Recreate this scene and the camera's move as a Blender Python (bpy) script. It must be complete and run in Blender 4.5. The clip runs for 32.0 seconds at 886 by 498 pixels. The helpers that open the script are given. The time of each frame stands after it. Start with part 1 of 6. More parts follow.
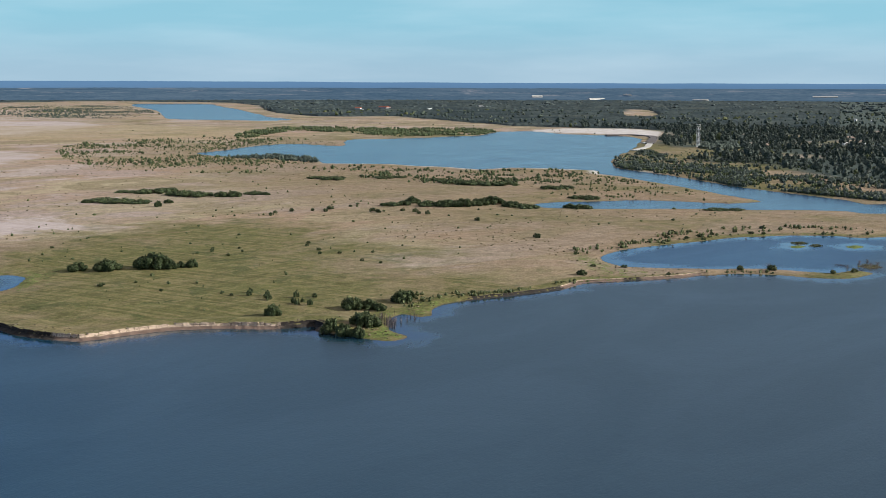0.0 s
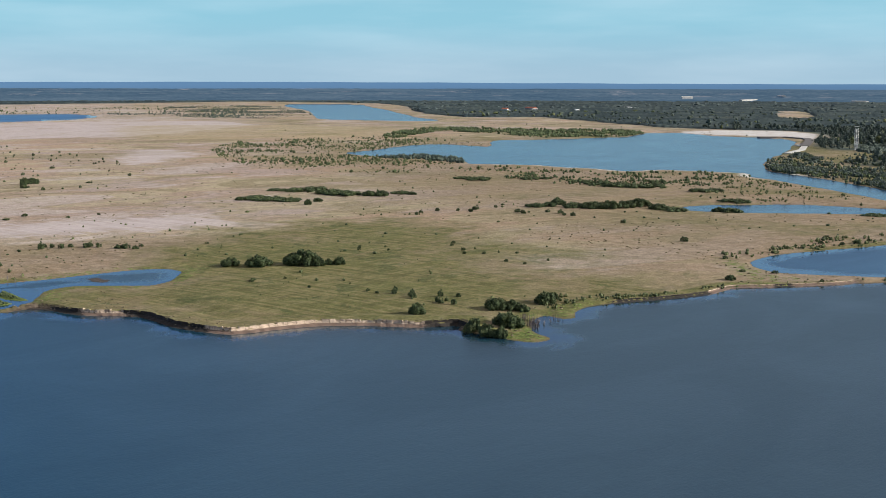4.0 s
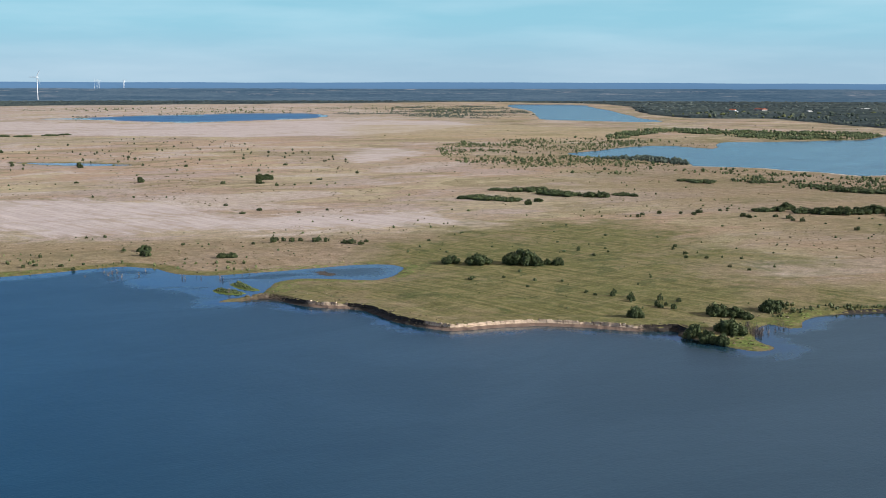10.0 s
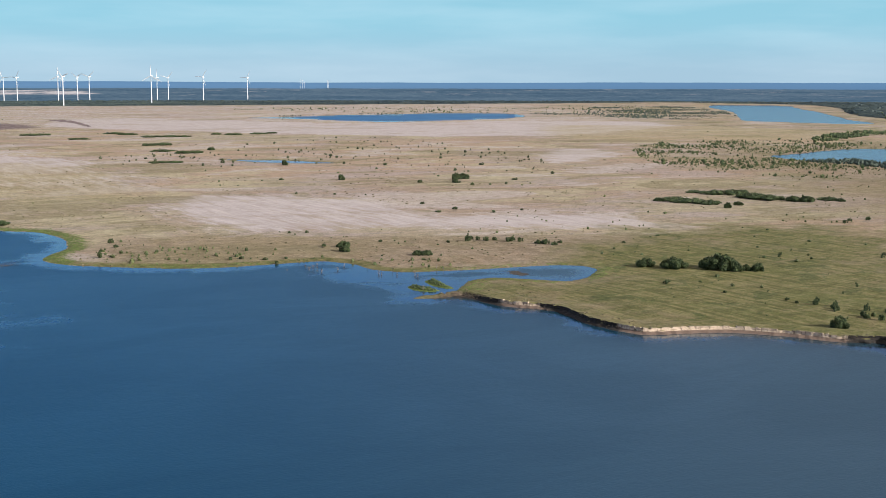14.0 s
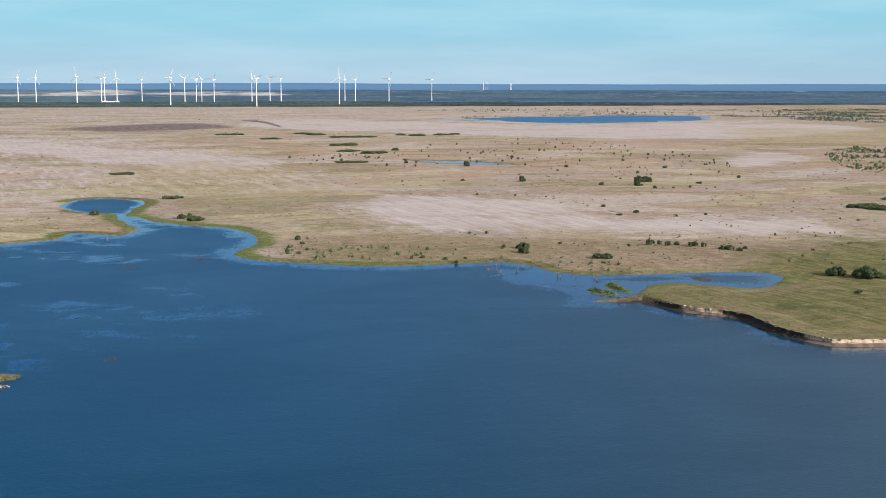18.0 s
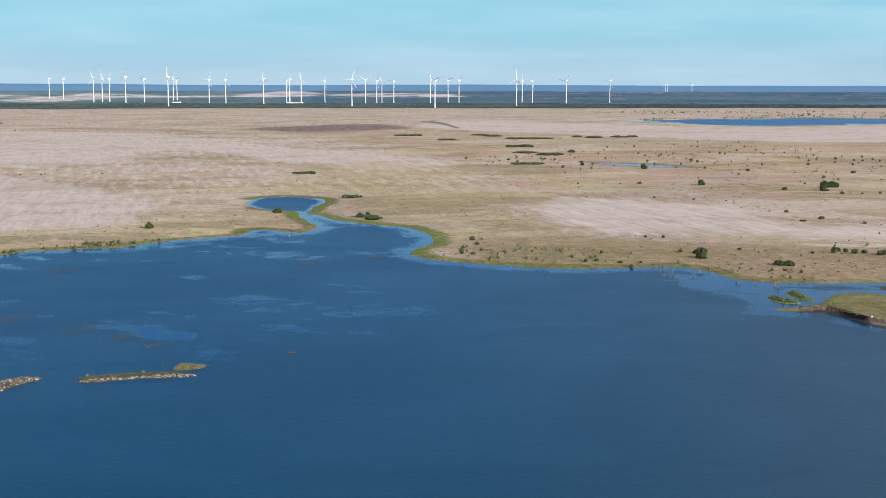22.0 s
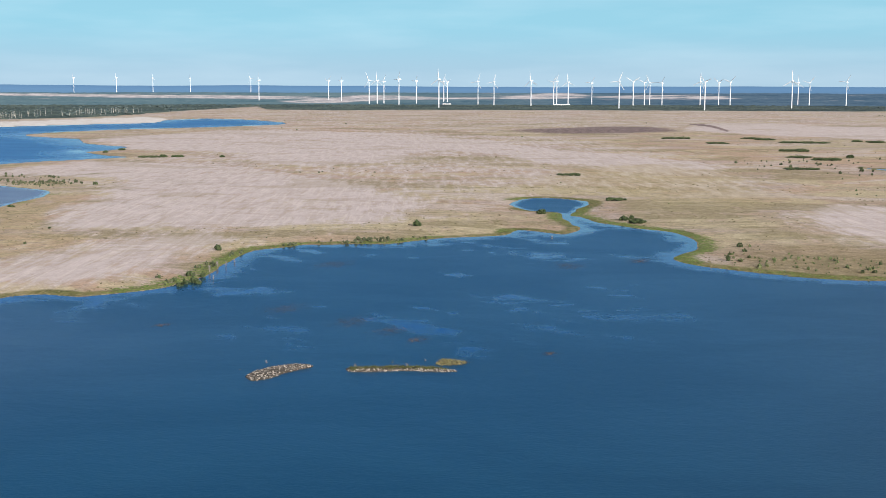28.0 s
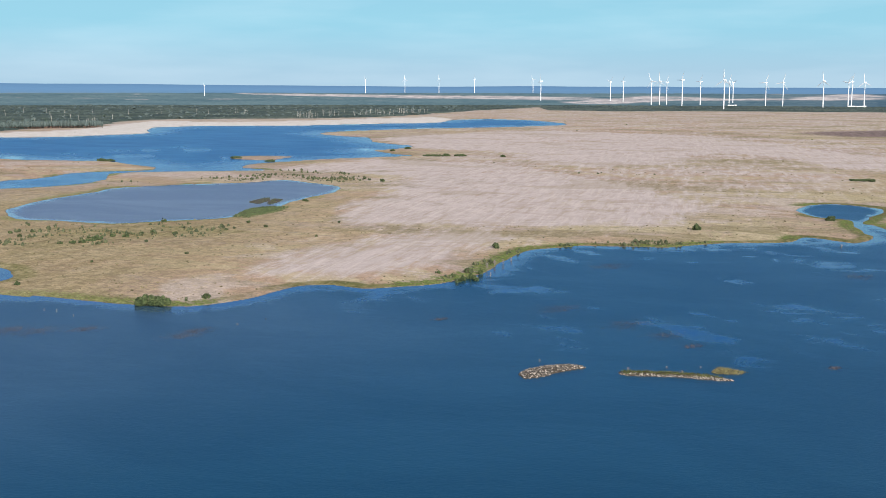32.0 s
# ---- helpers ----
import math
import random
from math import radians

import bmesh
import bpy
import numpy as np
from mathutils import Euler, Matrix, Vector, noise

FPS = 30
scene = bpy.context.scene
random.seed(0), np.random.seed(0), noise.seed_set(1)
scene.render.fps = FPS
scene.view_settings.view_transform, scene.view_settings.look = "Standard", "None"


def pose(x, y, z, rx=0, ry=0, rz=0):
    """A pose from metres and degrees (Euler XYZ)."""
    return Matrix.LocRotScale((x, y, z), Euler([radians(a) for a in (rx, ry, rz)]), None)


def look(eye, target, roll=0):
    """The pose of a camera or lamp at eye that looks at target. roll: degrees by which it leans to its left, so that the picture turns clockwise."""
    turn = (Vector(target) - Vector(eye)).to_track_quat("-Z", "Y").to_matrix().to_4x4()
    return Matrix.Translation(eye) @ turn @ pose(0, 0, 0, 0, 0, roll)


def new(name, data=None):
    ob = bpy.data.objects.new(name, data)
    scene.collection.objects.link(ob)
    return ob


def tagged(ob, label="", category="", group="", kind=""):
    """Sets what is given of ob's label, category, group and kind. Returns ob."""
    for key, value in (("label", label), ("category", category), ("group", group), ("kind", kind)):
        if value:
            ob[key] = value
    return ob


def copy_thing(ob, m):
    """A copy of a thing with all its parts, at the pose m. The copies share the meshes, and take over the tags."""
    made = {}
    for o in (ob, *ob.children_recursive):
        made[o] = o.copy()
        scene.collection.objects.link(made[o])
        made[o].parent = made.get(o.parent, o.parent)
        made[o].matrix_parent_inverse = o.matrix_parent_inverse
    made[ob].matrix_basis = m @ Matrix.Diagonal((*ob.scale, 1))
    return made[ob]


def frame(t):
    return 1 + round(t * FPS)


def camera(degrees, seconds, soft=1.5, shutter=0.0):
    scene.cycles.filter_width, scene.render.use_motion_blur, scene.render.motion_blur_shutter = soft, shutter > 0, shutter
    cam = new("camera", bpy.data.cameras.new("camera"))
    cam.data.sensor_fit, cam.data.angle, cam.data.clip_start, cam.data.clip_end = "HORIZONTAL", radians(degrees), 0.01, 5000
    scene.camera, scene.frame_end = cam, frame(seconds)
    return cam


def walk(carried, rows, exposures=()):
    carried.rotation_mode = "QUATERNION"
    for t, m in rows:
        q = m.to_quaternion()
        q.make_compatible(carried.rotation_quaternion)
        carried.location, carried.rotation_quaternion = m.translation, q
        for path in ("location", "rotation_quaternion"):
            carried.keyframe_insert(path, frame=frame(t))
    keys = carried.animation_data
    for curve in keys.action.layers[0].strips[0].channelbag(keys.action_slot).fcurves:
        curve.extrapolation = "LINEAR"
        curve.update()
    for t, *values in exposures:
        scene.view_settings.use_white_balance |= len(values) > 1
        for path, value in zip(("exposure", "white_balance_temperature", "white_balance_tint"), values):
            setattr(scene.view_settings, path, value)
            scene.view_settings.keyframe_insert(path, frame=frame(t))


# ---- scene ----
# ---------------------------------------------------------------- camera
cam = camera(41.7, 32.0, soft=0.85)
ROWS = [
    (0, pose(0, 0, 60, 81.922, 0, -31.288)),
    (0.5, pose(0, 0, 60, 81.949, 0, -30.365)),
    (1, pose(0, 0, 60, 81.960, 0, -29.465)),
    (1.5, pose(0, 0, 60, 81.967, 0, -28.559)),
    (2, pose(0, 0, 60, 81.970, 0, -27.657)),
    (2.5, pose(0, 0, 60, 81.965, 0, -26.763)),
    (3, pose(0, 0, 60, 81.957, 0, -25.873)),
    (3.5, pose(0, 0, 60, 81.952, 0, -24.994)),
    (4, pose(0, 0, 60, 81.951, 0, -24.117)),
    (4.5, pose(0, 0, 60, 81.949, 0, -23.263)),
    (6.5, pose(0, 0, 60, 81.962, 0, -20.585)),
    (7, pose(0, 0, 60, 81.965, 0, -20.386)),
    (7.5, pose(0, 0, 60, 81.965, 0, -19.861)),
    (8, pose(0, 0, 60, 81.963, 0, -18.727)),
    (8.5, pose(0, 0, 60, 81.959, 0, -17.217)),
    (9, pose(0, 0, 60, 81.958, 0, -15.721)),
    (9.5, pose(0, 0, 60, 81.957, 0, -14.470)),
    (10, pose(0, 0, 60, 81.954, 0, -13.249)),
    (10.5, pose(0, 0, 60, 81.951, 0, -12.029)),
    (11, pose(0, 0, 60, 81.948, 0, -10.808)),
    (11.5, pose(0, 0, 60, 81.937, 0, -9.602)),
    (12, pose(0, 0, 60, 81.936, 0, -8.417)),
    (12.5, pose(0, 0, 60, 81.944, 0, -7.235)),
    (13, pose(0, 0, 60, 81.945, 0, -6.031)),
    (13.5, pose(0, 0, 60, 81.948, 0, -4.835)),
    (14, pose(0, 0, 60, 81.949, 0, -3.646)),
    (14.5, pose(0, 0, 60, 81.954, 0, -2.466)),
    (16.5, pose(0, 0, 60, 81.972, 0, 2.000)),
    (17, pose(0, 0, 60, 81.982, 0, 3.053)),
    (17.5, pose(0, 0, 60, 82.002, 0, 4.153)),
    (18, pose(0, 0, 60, 82.012, 0, 5.257)),
    (18.5, pose(0, 0, 60, 82.019, 0, 6.362)),
    (19, pose(0, 0, 60, 82.026, 0, 7.468)),
    (19.5, pose(0, 0, 60, 82.035, 0, 8.568)),
    (20, pose(0, 0, 60, 82.049, 0, 9.592)),
    (20.5, pose(0, 0, 60, 82.057, 0, 10.684)),
    (21, pose(0, 0, 60, 82.061, 0, 11.753)),
    (21.5, pose(0, 0, 60, 82.063, 0, 12.832)),
    (22, pose(0, 0, 60, 82.075, 0, 13.895)),
    (22.5, pose(0, 0, 60, 82.075, 0, 14.985)),
    (23, pose(0, 0, 60, 82.077, 0, 16.046)),
    (23.5, pose(0, 0, 60, 82.084, 0, 17.102)),
    (24, pose(0, 0, 60, 82.096, 0, 18.166)),
    (24.5, pose(0, 0, 60, 82.099, 0, 19.233)),
    (25, pose(0, 0, 60, 82.099, 0, 20.315)),
    (25.5, pose(0, 0, 60, 82.103, 0, 21.373)),
    (27.5, pose(0, 0, 60, 82.134, 0, 25.760)),
    (28, pose(0, 0, 60, 82.148, 0, 26.874)),
    (28.5, pose(0, 0, 60, 82.159, 0, 27.999)),
    (29, pose(0, 0, 60, 82.152, 0, 29.167)),
    (29.5, pose(0, 0, 60, 82.159, 0, 30.429)),
    (30, pose(0, 0, 60, 82.156, 0, 31.690)),
    (30.5, pose(0, 0, 60, 82.159, 0, 33.136)),
    (31, pose(0, 0, 60, 82.156, 0, 35.536)),
    (31.5, pose(0, 0, 60, 82.157, 0, 38.165)),
    (32, pose(0, 0, 60, 82.168, 0, 40.550))]
lean = pose(0, 0, 0, 0, 0, 0.1)
walk(cam, [(t, m @ lean) for t, m in ROWS], [(0, 0.22), (8, 0.26), (16, 0.31), (32, 0.34)])

# ---------------------------------------------------------------- light
SUN_TURN, SUN_HEIGHT = 121.0, 22.0
SKY_LOW, SKY_HIGH, SKY_TOP, SKY_STRENGTH = (2.2, 3.25, 4.05, 1), (1.75, 3.5, 4.35, 1), (0.1, 1.1, 4.2, 1), 0.124
SKY_HAZE = (1.2, 1.9, 3.7, 1)
SKY_DEEP, SKY_DEEP_HAZE = (0.1, 0.6, 1.65, 1), (3.8, 3.35, 3.0, 1)
world = bpy.data.worlds.new("sky")
scene.world = world
world.use_nodes = True
wn, wl = world.node_tree.nodes, world.node_tree.links
wn.clear()
sky = wn.new("ShaderNodeTexSky")
sky.sky_type, sky.sun_disc = "NISHITA", False
sky.sun_elevation, sky.sun_rotation = radians(SUN_HEIGHT), radians(SUN_TURN)
sky.air_density, sky.dust_density, sky.ozone_density = 1.0, 0.05, 4.0
# the sky's brightness is kept, its hue runs from pale blue at the horizon to clear blue above
wcoord = wn.new("ShaderNodeTexCoord")
wsplit = wn.new("ShaderNodeSeparateXYZ")
wl.new(wcoord.outputs["Generated"], wsplit.inputs["Vector"])
wheight = wn.new("ShaderNodeMapRange")
wheight.interpolation_type = "SMOOTHSTEP"
wheight.inputs["From Min"].default_value, wheight.inputs["From Max"].default_value = 0.005, 0.06
wl.new(wsplit.outputs["Z"], wheight.inputs["Value"])
whue = wn.new("ShaderNodeMix")
whue.data_type = "RGBA"
whue.inputs["A"].default_value, whue.inputs["B"].default_value = SKY_LOW, SKY_HIGH
wl.new(wheight.outputs["Result"], whue.inputs["Factor"])
wgrey = wn.new("ShaderNodeRGBToBW")
wl.new(sky.outputs["Color"], wgrey.inputs["Color"])
wsoft = wn.new("ShaderNodeMath")
wsoft.operation = "POWER"
wsoft.inputs[1].default_value = 0.1
wl.new(wgrey.outputs["Val"], wsoft.inputs[0])
wtint = wn.new("ShaderNodeMix")
wtint.data_type, wtint.blend_type = "RGBA", "MULTIPLY"
wtint.inputs["Factor"].default_value = 1.0
wzenith = wn.new("ShaderNodeMapRange")
wzenith.interpolation_type = "SMOOTHSTEP"
wzenith.inputs["From Min"].default_value, wzenith.inputs["From Max"].default_value = 0.06, 0.22
wl.new(wsplit.outputs["Z"], wzenith.inputs["Value"])
wdome = wn.new("ShaderNodeMix")
wdome.data_type = "RGBA"
wdot = wn.new("ShaderNodeVectorMath")
wdot.operation = "DOT_PRODUCT"
wdot.inputs[1].default_value = (math.sin(radians(SUN_TURN)), math.cos(radians(SUN_TURN)), 0)
wl.new(wcoord.outputs["Generated"], wdot.inputs[0])
wnear = wn.new("ShaderNodeMapRange")
wnear.interpolation_type = "SMOOTHSTEP"
wnear.inputs["From Min"].default_value, wnear.inputs["From Max"].default_value = -0.75, -0.05
wl.new(wdot.outputs["Value"], wnear.inputs["Value"])
whaze = wn.new("ShaderNodeMix")
whaze.data_type = "RGBA"
whaze.inputs["A"].default_value, whaze.inputs["B"].default_value = SKY_TOP, SKY_HAZE
wl.new(wnear.outputs["Result"], whaze.inputs["Factor"])
wdeep = wn.new("ShaderNodeMix")
wdeep.data_type = "RGBA"
wdeep.inputs["A"].default_value, wdeep.inputs["B"].default_value = SKY_DEEP, SKY_DEEP_HAZE
wl.new(wnear.outputs["Result"], wdeep.inputs["Factor"])
wup = wn.new("ShaderNodeMapRange")
wup.interpolation_type = "SMOOTHSTEP"
wup.inputs["From Min"].default_value, wup.inputs["From Max"].default_value = 0.2, 0.55
wl.new(wsplit.outputs["Z"], wup.inputs["Value"])
wover = wn.new("ShaderNodeMix")
wover.data_type = "RGBA"
wl.new(wup.outputs["Result"], wover.inputs["Factor"])
wl.new(whaze.outputs["Result"], wover.inputs["A"])
wl.new(wdeep.outputs["Result"], wover.inputs["B"])
wl.new(wover.outputs["Result"], wdome.inputs["B"])
wl.new(wzenith.outputs["Result"], wdome.inputs["Factor"])
wl.new(whue.outputs["Result"], wdome.inputs["A"])
wl.new(wdome.outputs["Result"], wtint.inputs["A"])
wl.new(wsoft.outputs["Value"], wtint.inputs["B"])
# thin veils of cloud
wmap = wn.new("ShaderNodeMapping")
wmap.inputs["Scale"].default_value = (2.6, 2.6, 18.0)
wnoise = wn.new("ShaderNodeTexNoise")
wnoise.inputs["Scale"].default_value, wnoise.inputs["Detail"].default_value = 2.4, 7.0
wramp = wn.new("ShaderNodeMapRange")
wramp.inputs["From Min"].default_value, wramp.inputs["From Max"].default_value = 0.4, 0.72
wramp.inputs["To Max"].default_value = 0.16
wmix = wn.new("ShaderNodeMix")
wmix.data_type = "RGBA"
wmix.inputs["B"].default_value = (6.0, 6.9, 7.5, 1)
wback = wn.new("ShaderNodeBackground")
wback.inputs["Strength"].default_value = SKY_STRENGTH
wout = wn.new("ShaderNodeOutputWorld")
wl.new(wcoord.outputs["Generated"], wmap.inputs["Vector"])
wl.new(wmap.outputs["Vector"], wnoise.inputs["Vector"])
wl.new(wnoise.outputs["Fac"], wramp.inputs["Value"])
wl.new(wramp.outputs["Result"], wmix.inputs["Factor"])
wl.new(wtint.outputs["Result"], wmix.inputs["A"])
wl.new(wmix.outputs["Result"], wback.inputs["Color"])
wl.new(wback.outputs["Background"], wout.inputs["Surface"])

sun = new("sun", bpy.data.lights.new("sun", "SUN"))
sun.data.energy, sun.data.angle, sun.data.color = 5.4, radians(0.53), (1.0, 0.95, 0.885)
sun_way = Vector((math.sin(radians(SUN_TURN)), math.cos(radians(SUN_TURN)), math.tan(radians(SUN_HEIGHT))))
sun.matrix_world = look(sun_way * 500, (0, 0, 0))


# ---------------------------------------------------------------- materials
FURROW = -62.0


class Nodes:
    """A small helper to wire up one node material."""

    def __init__(self, name):
        self.mat = bpy.data.materials.new(name)
        self.mat.use_nodes = True
        self.tree = self.mat.node_tree
        self.tree.nodes.clear()
        self.out = self.tree.nodes.new("ShaderNodeOutputMaterial")
        self.bsdf = self.tree.nodes.new("ShaderNodeBsdfPrincipled")
        self.tree.links.new(self.bsdf.outputs[0], self.out.inputs["Surface"])

    def put(self, socket, value):
        if hasattr(value, "is_linked"):
            self.tree.links.new(value, socket)
        elif isinstance(value, tuple) and len(value) == 3 and socket.type == "RGBA":
            socket.default_value = (*value, 1)
        else:
            socket.default_value = value

    def set(self, **kw):
        for key, value in kw.items():
            self.put(self.bsdf.inputs[key.replace("_", " ")], value)
        return self

    def place(self, scale=(1, 1, 1), turn=0.0):
        g = self.tree.nodes.new("ShaderNodeNewGeometry")
        m = self.tree.nodes.new("ShaderNodeMapping")
        m.vector_type = "TEXTURE"
        m.inputs["Scale"].default_value = [1 / k for k in scale]
        m.inputs["Rotation"].default_value = (0, 0, radians(turn))
        self.tree.links.new(g.outputs["Position"], m.inputs["Vector"])
        return m.outputs["Vector"]

    def noise(self, scale, detail=4.0, rough=0.6, vector=None, warp=0.0):
        n = self.tree.nodes.new("ShaderNodeTexNoise")
        n.inputs["Scale"].default_value, n.inputs["Detail"].default_value = scale, detail
        n.inputs["Roughness"].default_value, n.inputs["Distortion"].default_value = rough, warp
        self.put(n.inputs["Vector"], vector if vector is not None else self.place())
        return n.outputs["Fac"]

    def range(self, value, a, b, lo=0.0, hi=1.0):
        n = self.tree.nodes.new("ShaderNodeMapRange")
        n.interpolation_type = "SMOOTHSTEP"
        for key, v in (("Value", value), ("From Min", a), ("From Max", b), ("To Min", lo), ("To Max", hi)):
            self.put(n.inputs[key], v)
        return n.outputs["Result"]

    def math(self, op, a, b=0.0):
        n = self.tree.nodes.new("ShaderNodeMath")
        n.operation = op
        self.put(n.inputs[0], a)
        self.put(n.inputs[1], b)
        return n.outputs[0]

    def mix(self, fac, a, b, blend="MIX"):
        n = self.tree.nodes.new("ShaderNodeMix")
        n.data_type, n.blend_type = "RGBA", blend
        self.put(n.inputs["Factor"], fac)
        self.put(n.inputs["A"], a)
        self.put(n.inputs["B"], b)
        return n.outputs["Result"]

    def attribute(self, name):
        n = self.tree.nodes.new("ShaderNodeAttribute")
        n.attribute_name = name
        s = self.tree.nodes.new("ShaderNodeSeparateColor")
        self.tree.links.new(n.outputs["Color"], s.inputs["Color"])
        return s.outputs["Red"], s.outputs["Green"], s.outputs["Blue"]

    def random(self, island=True):
        n = self.tree.nodes.new("ShaderNodeNewGeometry" if island else "ShaderNodeObjectInfo")
        return n.outputs["Random Per Island" if island else "Random"]

    def bump(self, height, strength, distance):
        n = self.tree.nodes.new("ShaderNodeBump")
        n.inputs["Strength"].default_value, n.inputs["Distance"].default_value = strength, distance
        self.put(n.inputs["Height"], height)
        self.put(self.bsdf.inputs["Normal"], n.outputs["Normal"])
        return self


def plain(name, colour, rough=0.6, vary=0.15, grain=2.0, metal=0.0):
    """A surface of one paint with grain and slight weathering."""
    n = Nodes(name)
    dark = tuple(c * (1 - vary) for c in colour)
    pale = tuple(min(1, c * (1 + vary)) for c in colour)
    n.set(Base_Color=n.mix(n.noise(grain), dark, pale), Roughness=rough, Metallic=metal)
    return n.mat


def leafy(name, dark, pale, island=True):
    n = Nodes(name)
    tone = n.mix(n.random(island), dark, pale)
    tone = n.mix(n.range(n.noise(0.9, 3), 0.35, 0.7), tone, tuple(c * 0.6 for c in dark))
    n.set(Base_Color=tone, Roughness=0.7, Specular_IOR_Level=0.2)
    n.bsdf.inputs["Subsurface Weight"].default_value = 0.0
    return n.mat


def ground_material():
    n = Nodes("dry_steppe")
    sand, green, lush = n.attribute("cover")
    wood, cliff, wet = n.attribute("cover_two")
    fine = n.noise(1.3, 6, 0.7)
    tuft = n.noise(0.42, 5, 0.7)
    mid = n.noise(0.075, 6, 0.7, warp=0.4)
    wide = n.noise(0.011, 7, 0.65, warp=0.6)
    streak = n.noise(0.03, 7, 0.68, n.place((1, 5.0, 1), FURROW))
    furrow = n.noise(0.09, 4, 0.6, n.place((0.25, 5.5, 1), FURROW))
    broad = n.noise(0.0042, 9, 0.64, n.place((1, 1.5, 1), 10), 0.7)
    band = n.noise(0.009, 10, 0.66, n.place((1, 2.2, 1), FURROW + 75), 0.6)
    patch = n.noise(0.021, 10, 0.68, n.place((1, 1.6, 1), 30), 0.5)
    scrub = n.noise(0.055, 9, 0.7, n.place((1, 1.3, 1), 70), 0.4)
    tract = n.noise(0.0026, 6, 0.6, n.place((1, 1.3, 1), 40), 0.8)
    veil = n.noise(0.0075, 8, 0.62, n.place((1, 1.8, 1), FURROW + 80), 0.9)
    dry = n.mix(n.range(broad, 0.44, 0.56), (0.415, 0.29, 0.198), (0.425, 0.328, 0.212))
    dry = n.mix(n.range(tract, 0.49, 0.55, 0, 0.9), dry, (0.47, 0.31, 0.205))
    dry = n.mix(n.range(band, 0.52, 0.57, 0, 0.7), dry, (0.52, 0.415, 0.245))
    dry = n.mix(n.range(band, 0.46, 0.43, 0, 0.7), dry, (0.45, 0.337, 0.28))
    dry = n.mix(n.range(veil, 0.545, 0.575, 0, 0.75), dry, (0.30, 0.235, 0.125))
    dry = n.mix(n.range(veil, 0.44, 0.41, 0, 0.7), dry, (0.56, 0.44, 0.36))
    dry = n.mix(n.range(patch, 0.57, 0.62, 0, 0.3), dry, (0.33, 0.25, 0.145))
    dry = n.mix(n.range(patch, 0.43, 0.39, 0, 0.22), dry, (0.53, 0.41, 0.31))
    dry = n.mix(n.range(streak, 0.57, 0.61, 0, 0.35), dry, (0.43, 0.28, 0.195))
    brown = n.mix(n.range(streak, 0.4, 0.6), (0.27, 0.185, 0.104), (0.335, 0.24, 0.145))
    brown = n.mix(n.range(veil, 0.53, 0.57, 0, 0.6), brown, (0.36, 0.255, 0.148))
    brown = n.mix(n.range(band, 0.54, 0.58, 0, 0.6), brown, (0.21, 0.16, 0.08))
    dry = n.mix(n.range(sand, -0.05, -0.6, 0, 0.8), dry, brown)
    dry = n.mix(n.range(scrub, 0.6, 0.64, 0, 0.5), dry, (0.20, 0.175, 0.08))
    dry = n.mix(n.range(tuft, 0.64, 0.7, 0, 0.4), dry, (0.16, 0.13, 0.06))
    rosy = n.mix(n.range(mid, 0.35, 0.62), (0.585, 0.47, 0.41), (0.51, 0.40, 0.338))
    rosy = n.mix(n.range(streak, 0.44, 0.66), rosy, (0.61, 0.49, 0.425))
    rosy = n.mix(n.range(furrow, 0.52, 0.6, 0, 0.4), rosy, (0.72, 0.59, 0.49))
    ridge = n.noise(0.11, 4, 0.6, n.place((0.26, 2.2, 1), FURROW), 0.5)
    rosy = n.mix(n.range(ridge, 0.56, 0.66, 0, 0.42), rosy, (0.40, 0.30, 0.215))
    rosy = n.mix(n.range(veil, 0.55, 0.58, 0, 0.5), rosy, (0.43, 0.335, 0.24))
    rosy = n.mix(n.range(patch, 0.57, 0.61, 0, 0.35), rosy, (0.44, 0.33, 0.26))
    rosy = n.mix(n.range(tuft, 0.58, 0.75, 0, 0.4), rosy, (0.38, 0.265, 0.18))
    meadow = n.mix(n.range(furrow, 0.38, 0.64), (0.14, 0.13, 0.043), (0.25, 0.2, 0.085))
    meadow = n.mix(n.range(patch, 0.52, 0.57, 0, 0.6), meadow, (0.165, 0.155, 0.052))
    rut = n.noise(0.1, 6, 0.65, n.place((0.5, 1.8, 1), 24), 1.3)
    meadow = n.mix(n.range(rut, 0.55, 0.62, 0, 0.45), meadow, (0.29, 0.235, 0.11))
    meadow = n.mix(n.range(rut, 0.44, 0.39, 0, 0.45), meadow, (0.11, 0.112, 0.038))
    meadow = n.mix(n.range(patch, 0.44, 0.39, 0, 0.7), meadow, (0.255, 0.19, 0.095))
    meadow = n.mix(n.range(scrub, 0.56, 0.6, 0, 0.6), meadow, (0.075, 0.095, 0.03))
    meadow = n.mix(n.range(tuft, 0.62, 0.68, 0, 0.5), meadow, (0.06, 0.07, 0.025))
    fresh = n.mix(n.range(fine, 0.35, 0.65), (0.105, 0.14, 0.034), (0.20, 0.225, 0.06))
    edge = n.math("MULTIPLY", n.math("SUBTRACT", n.math("ADD", streak, n.math("MULTIPLY", wide, 0.6)), 0.8), 2.4)
    col = n.mix(n.range(n.math("ADD", sand, edge), 0.2, 0.95), dry, rosy)
    edge = n.math("MULTIPLY", n.math("SUBTRACT", n.math("ADD", wide, n.math("MULTIPLY", mid, 0.4)), 0.7), 2.0)
    col = n.mix(n.range(n.math("ADD", green, edge), 0.25, 0.8), col, meadow)
    edge = n.math("MULTIPLY", n.math("SUBTRACT", tuft, 0.5), 2.6)
    col = n.mix(n.range(n.math("ADD", lush, edge), 0.45, 0.8), col, fresh)
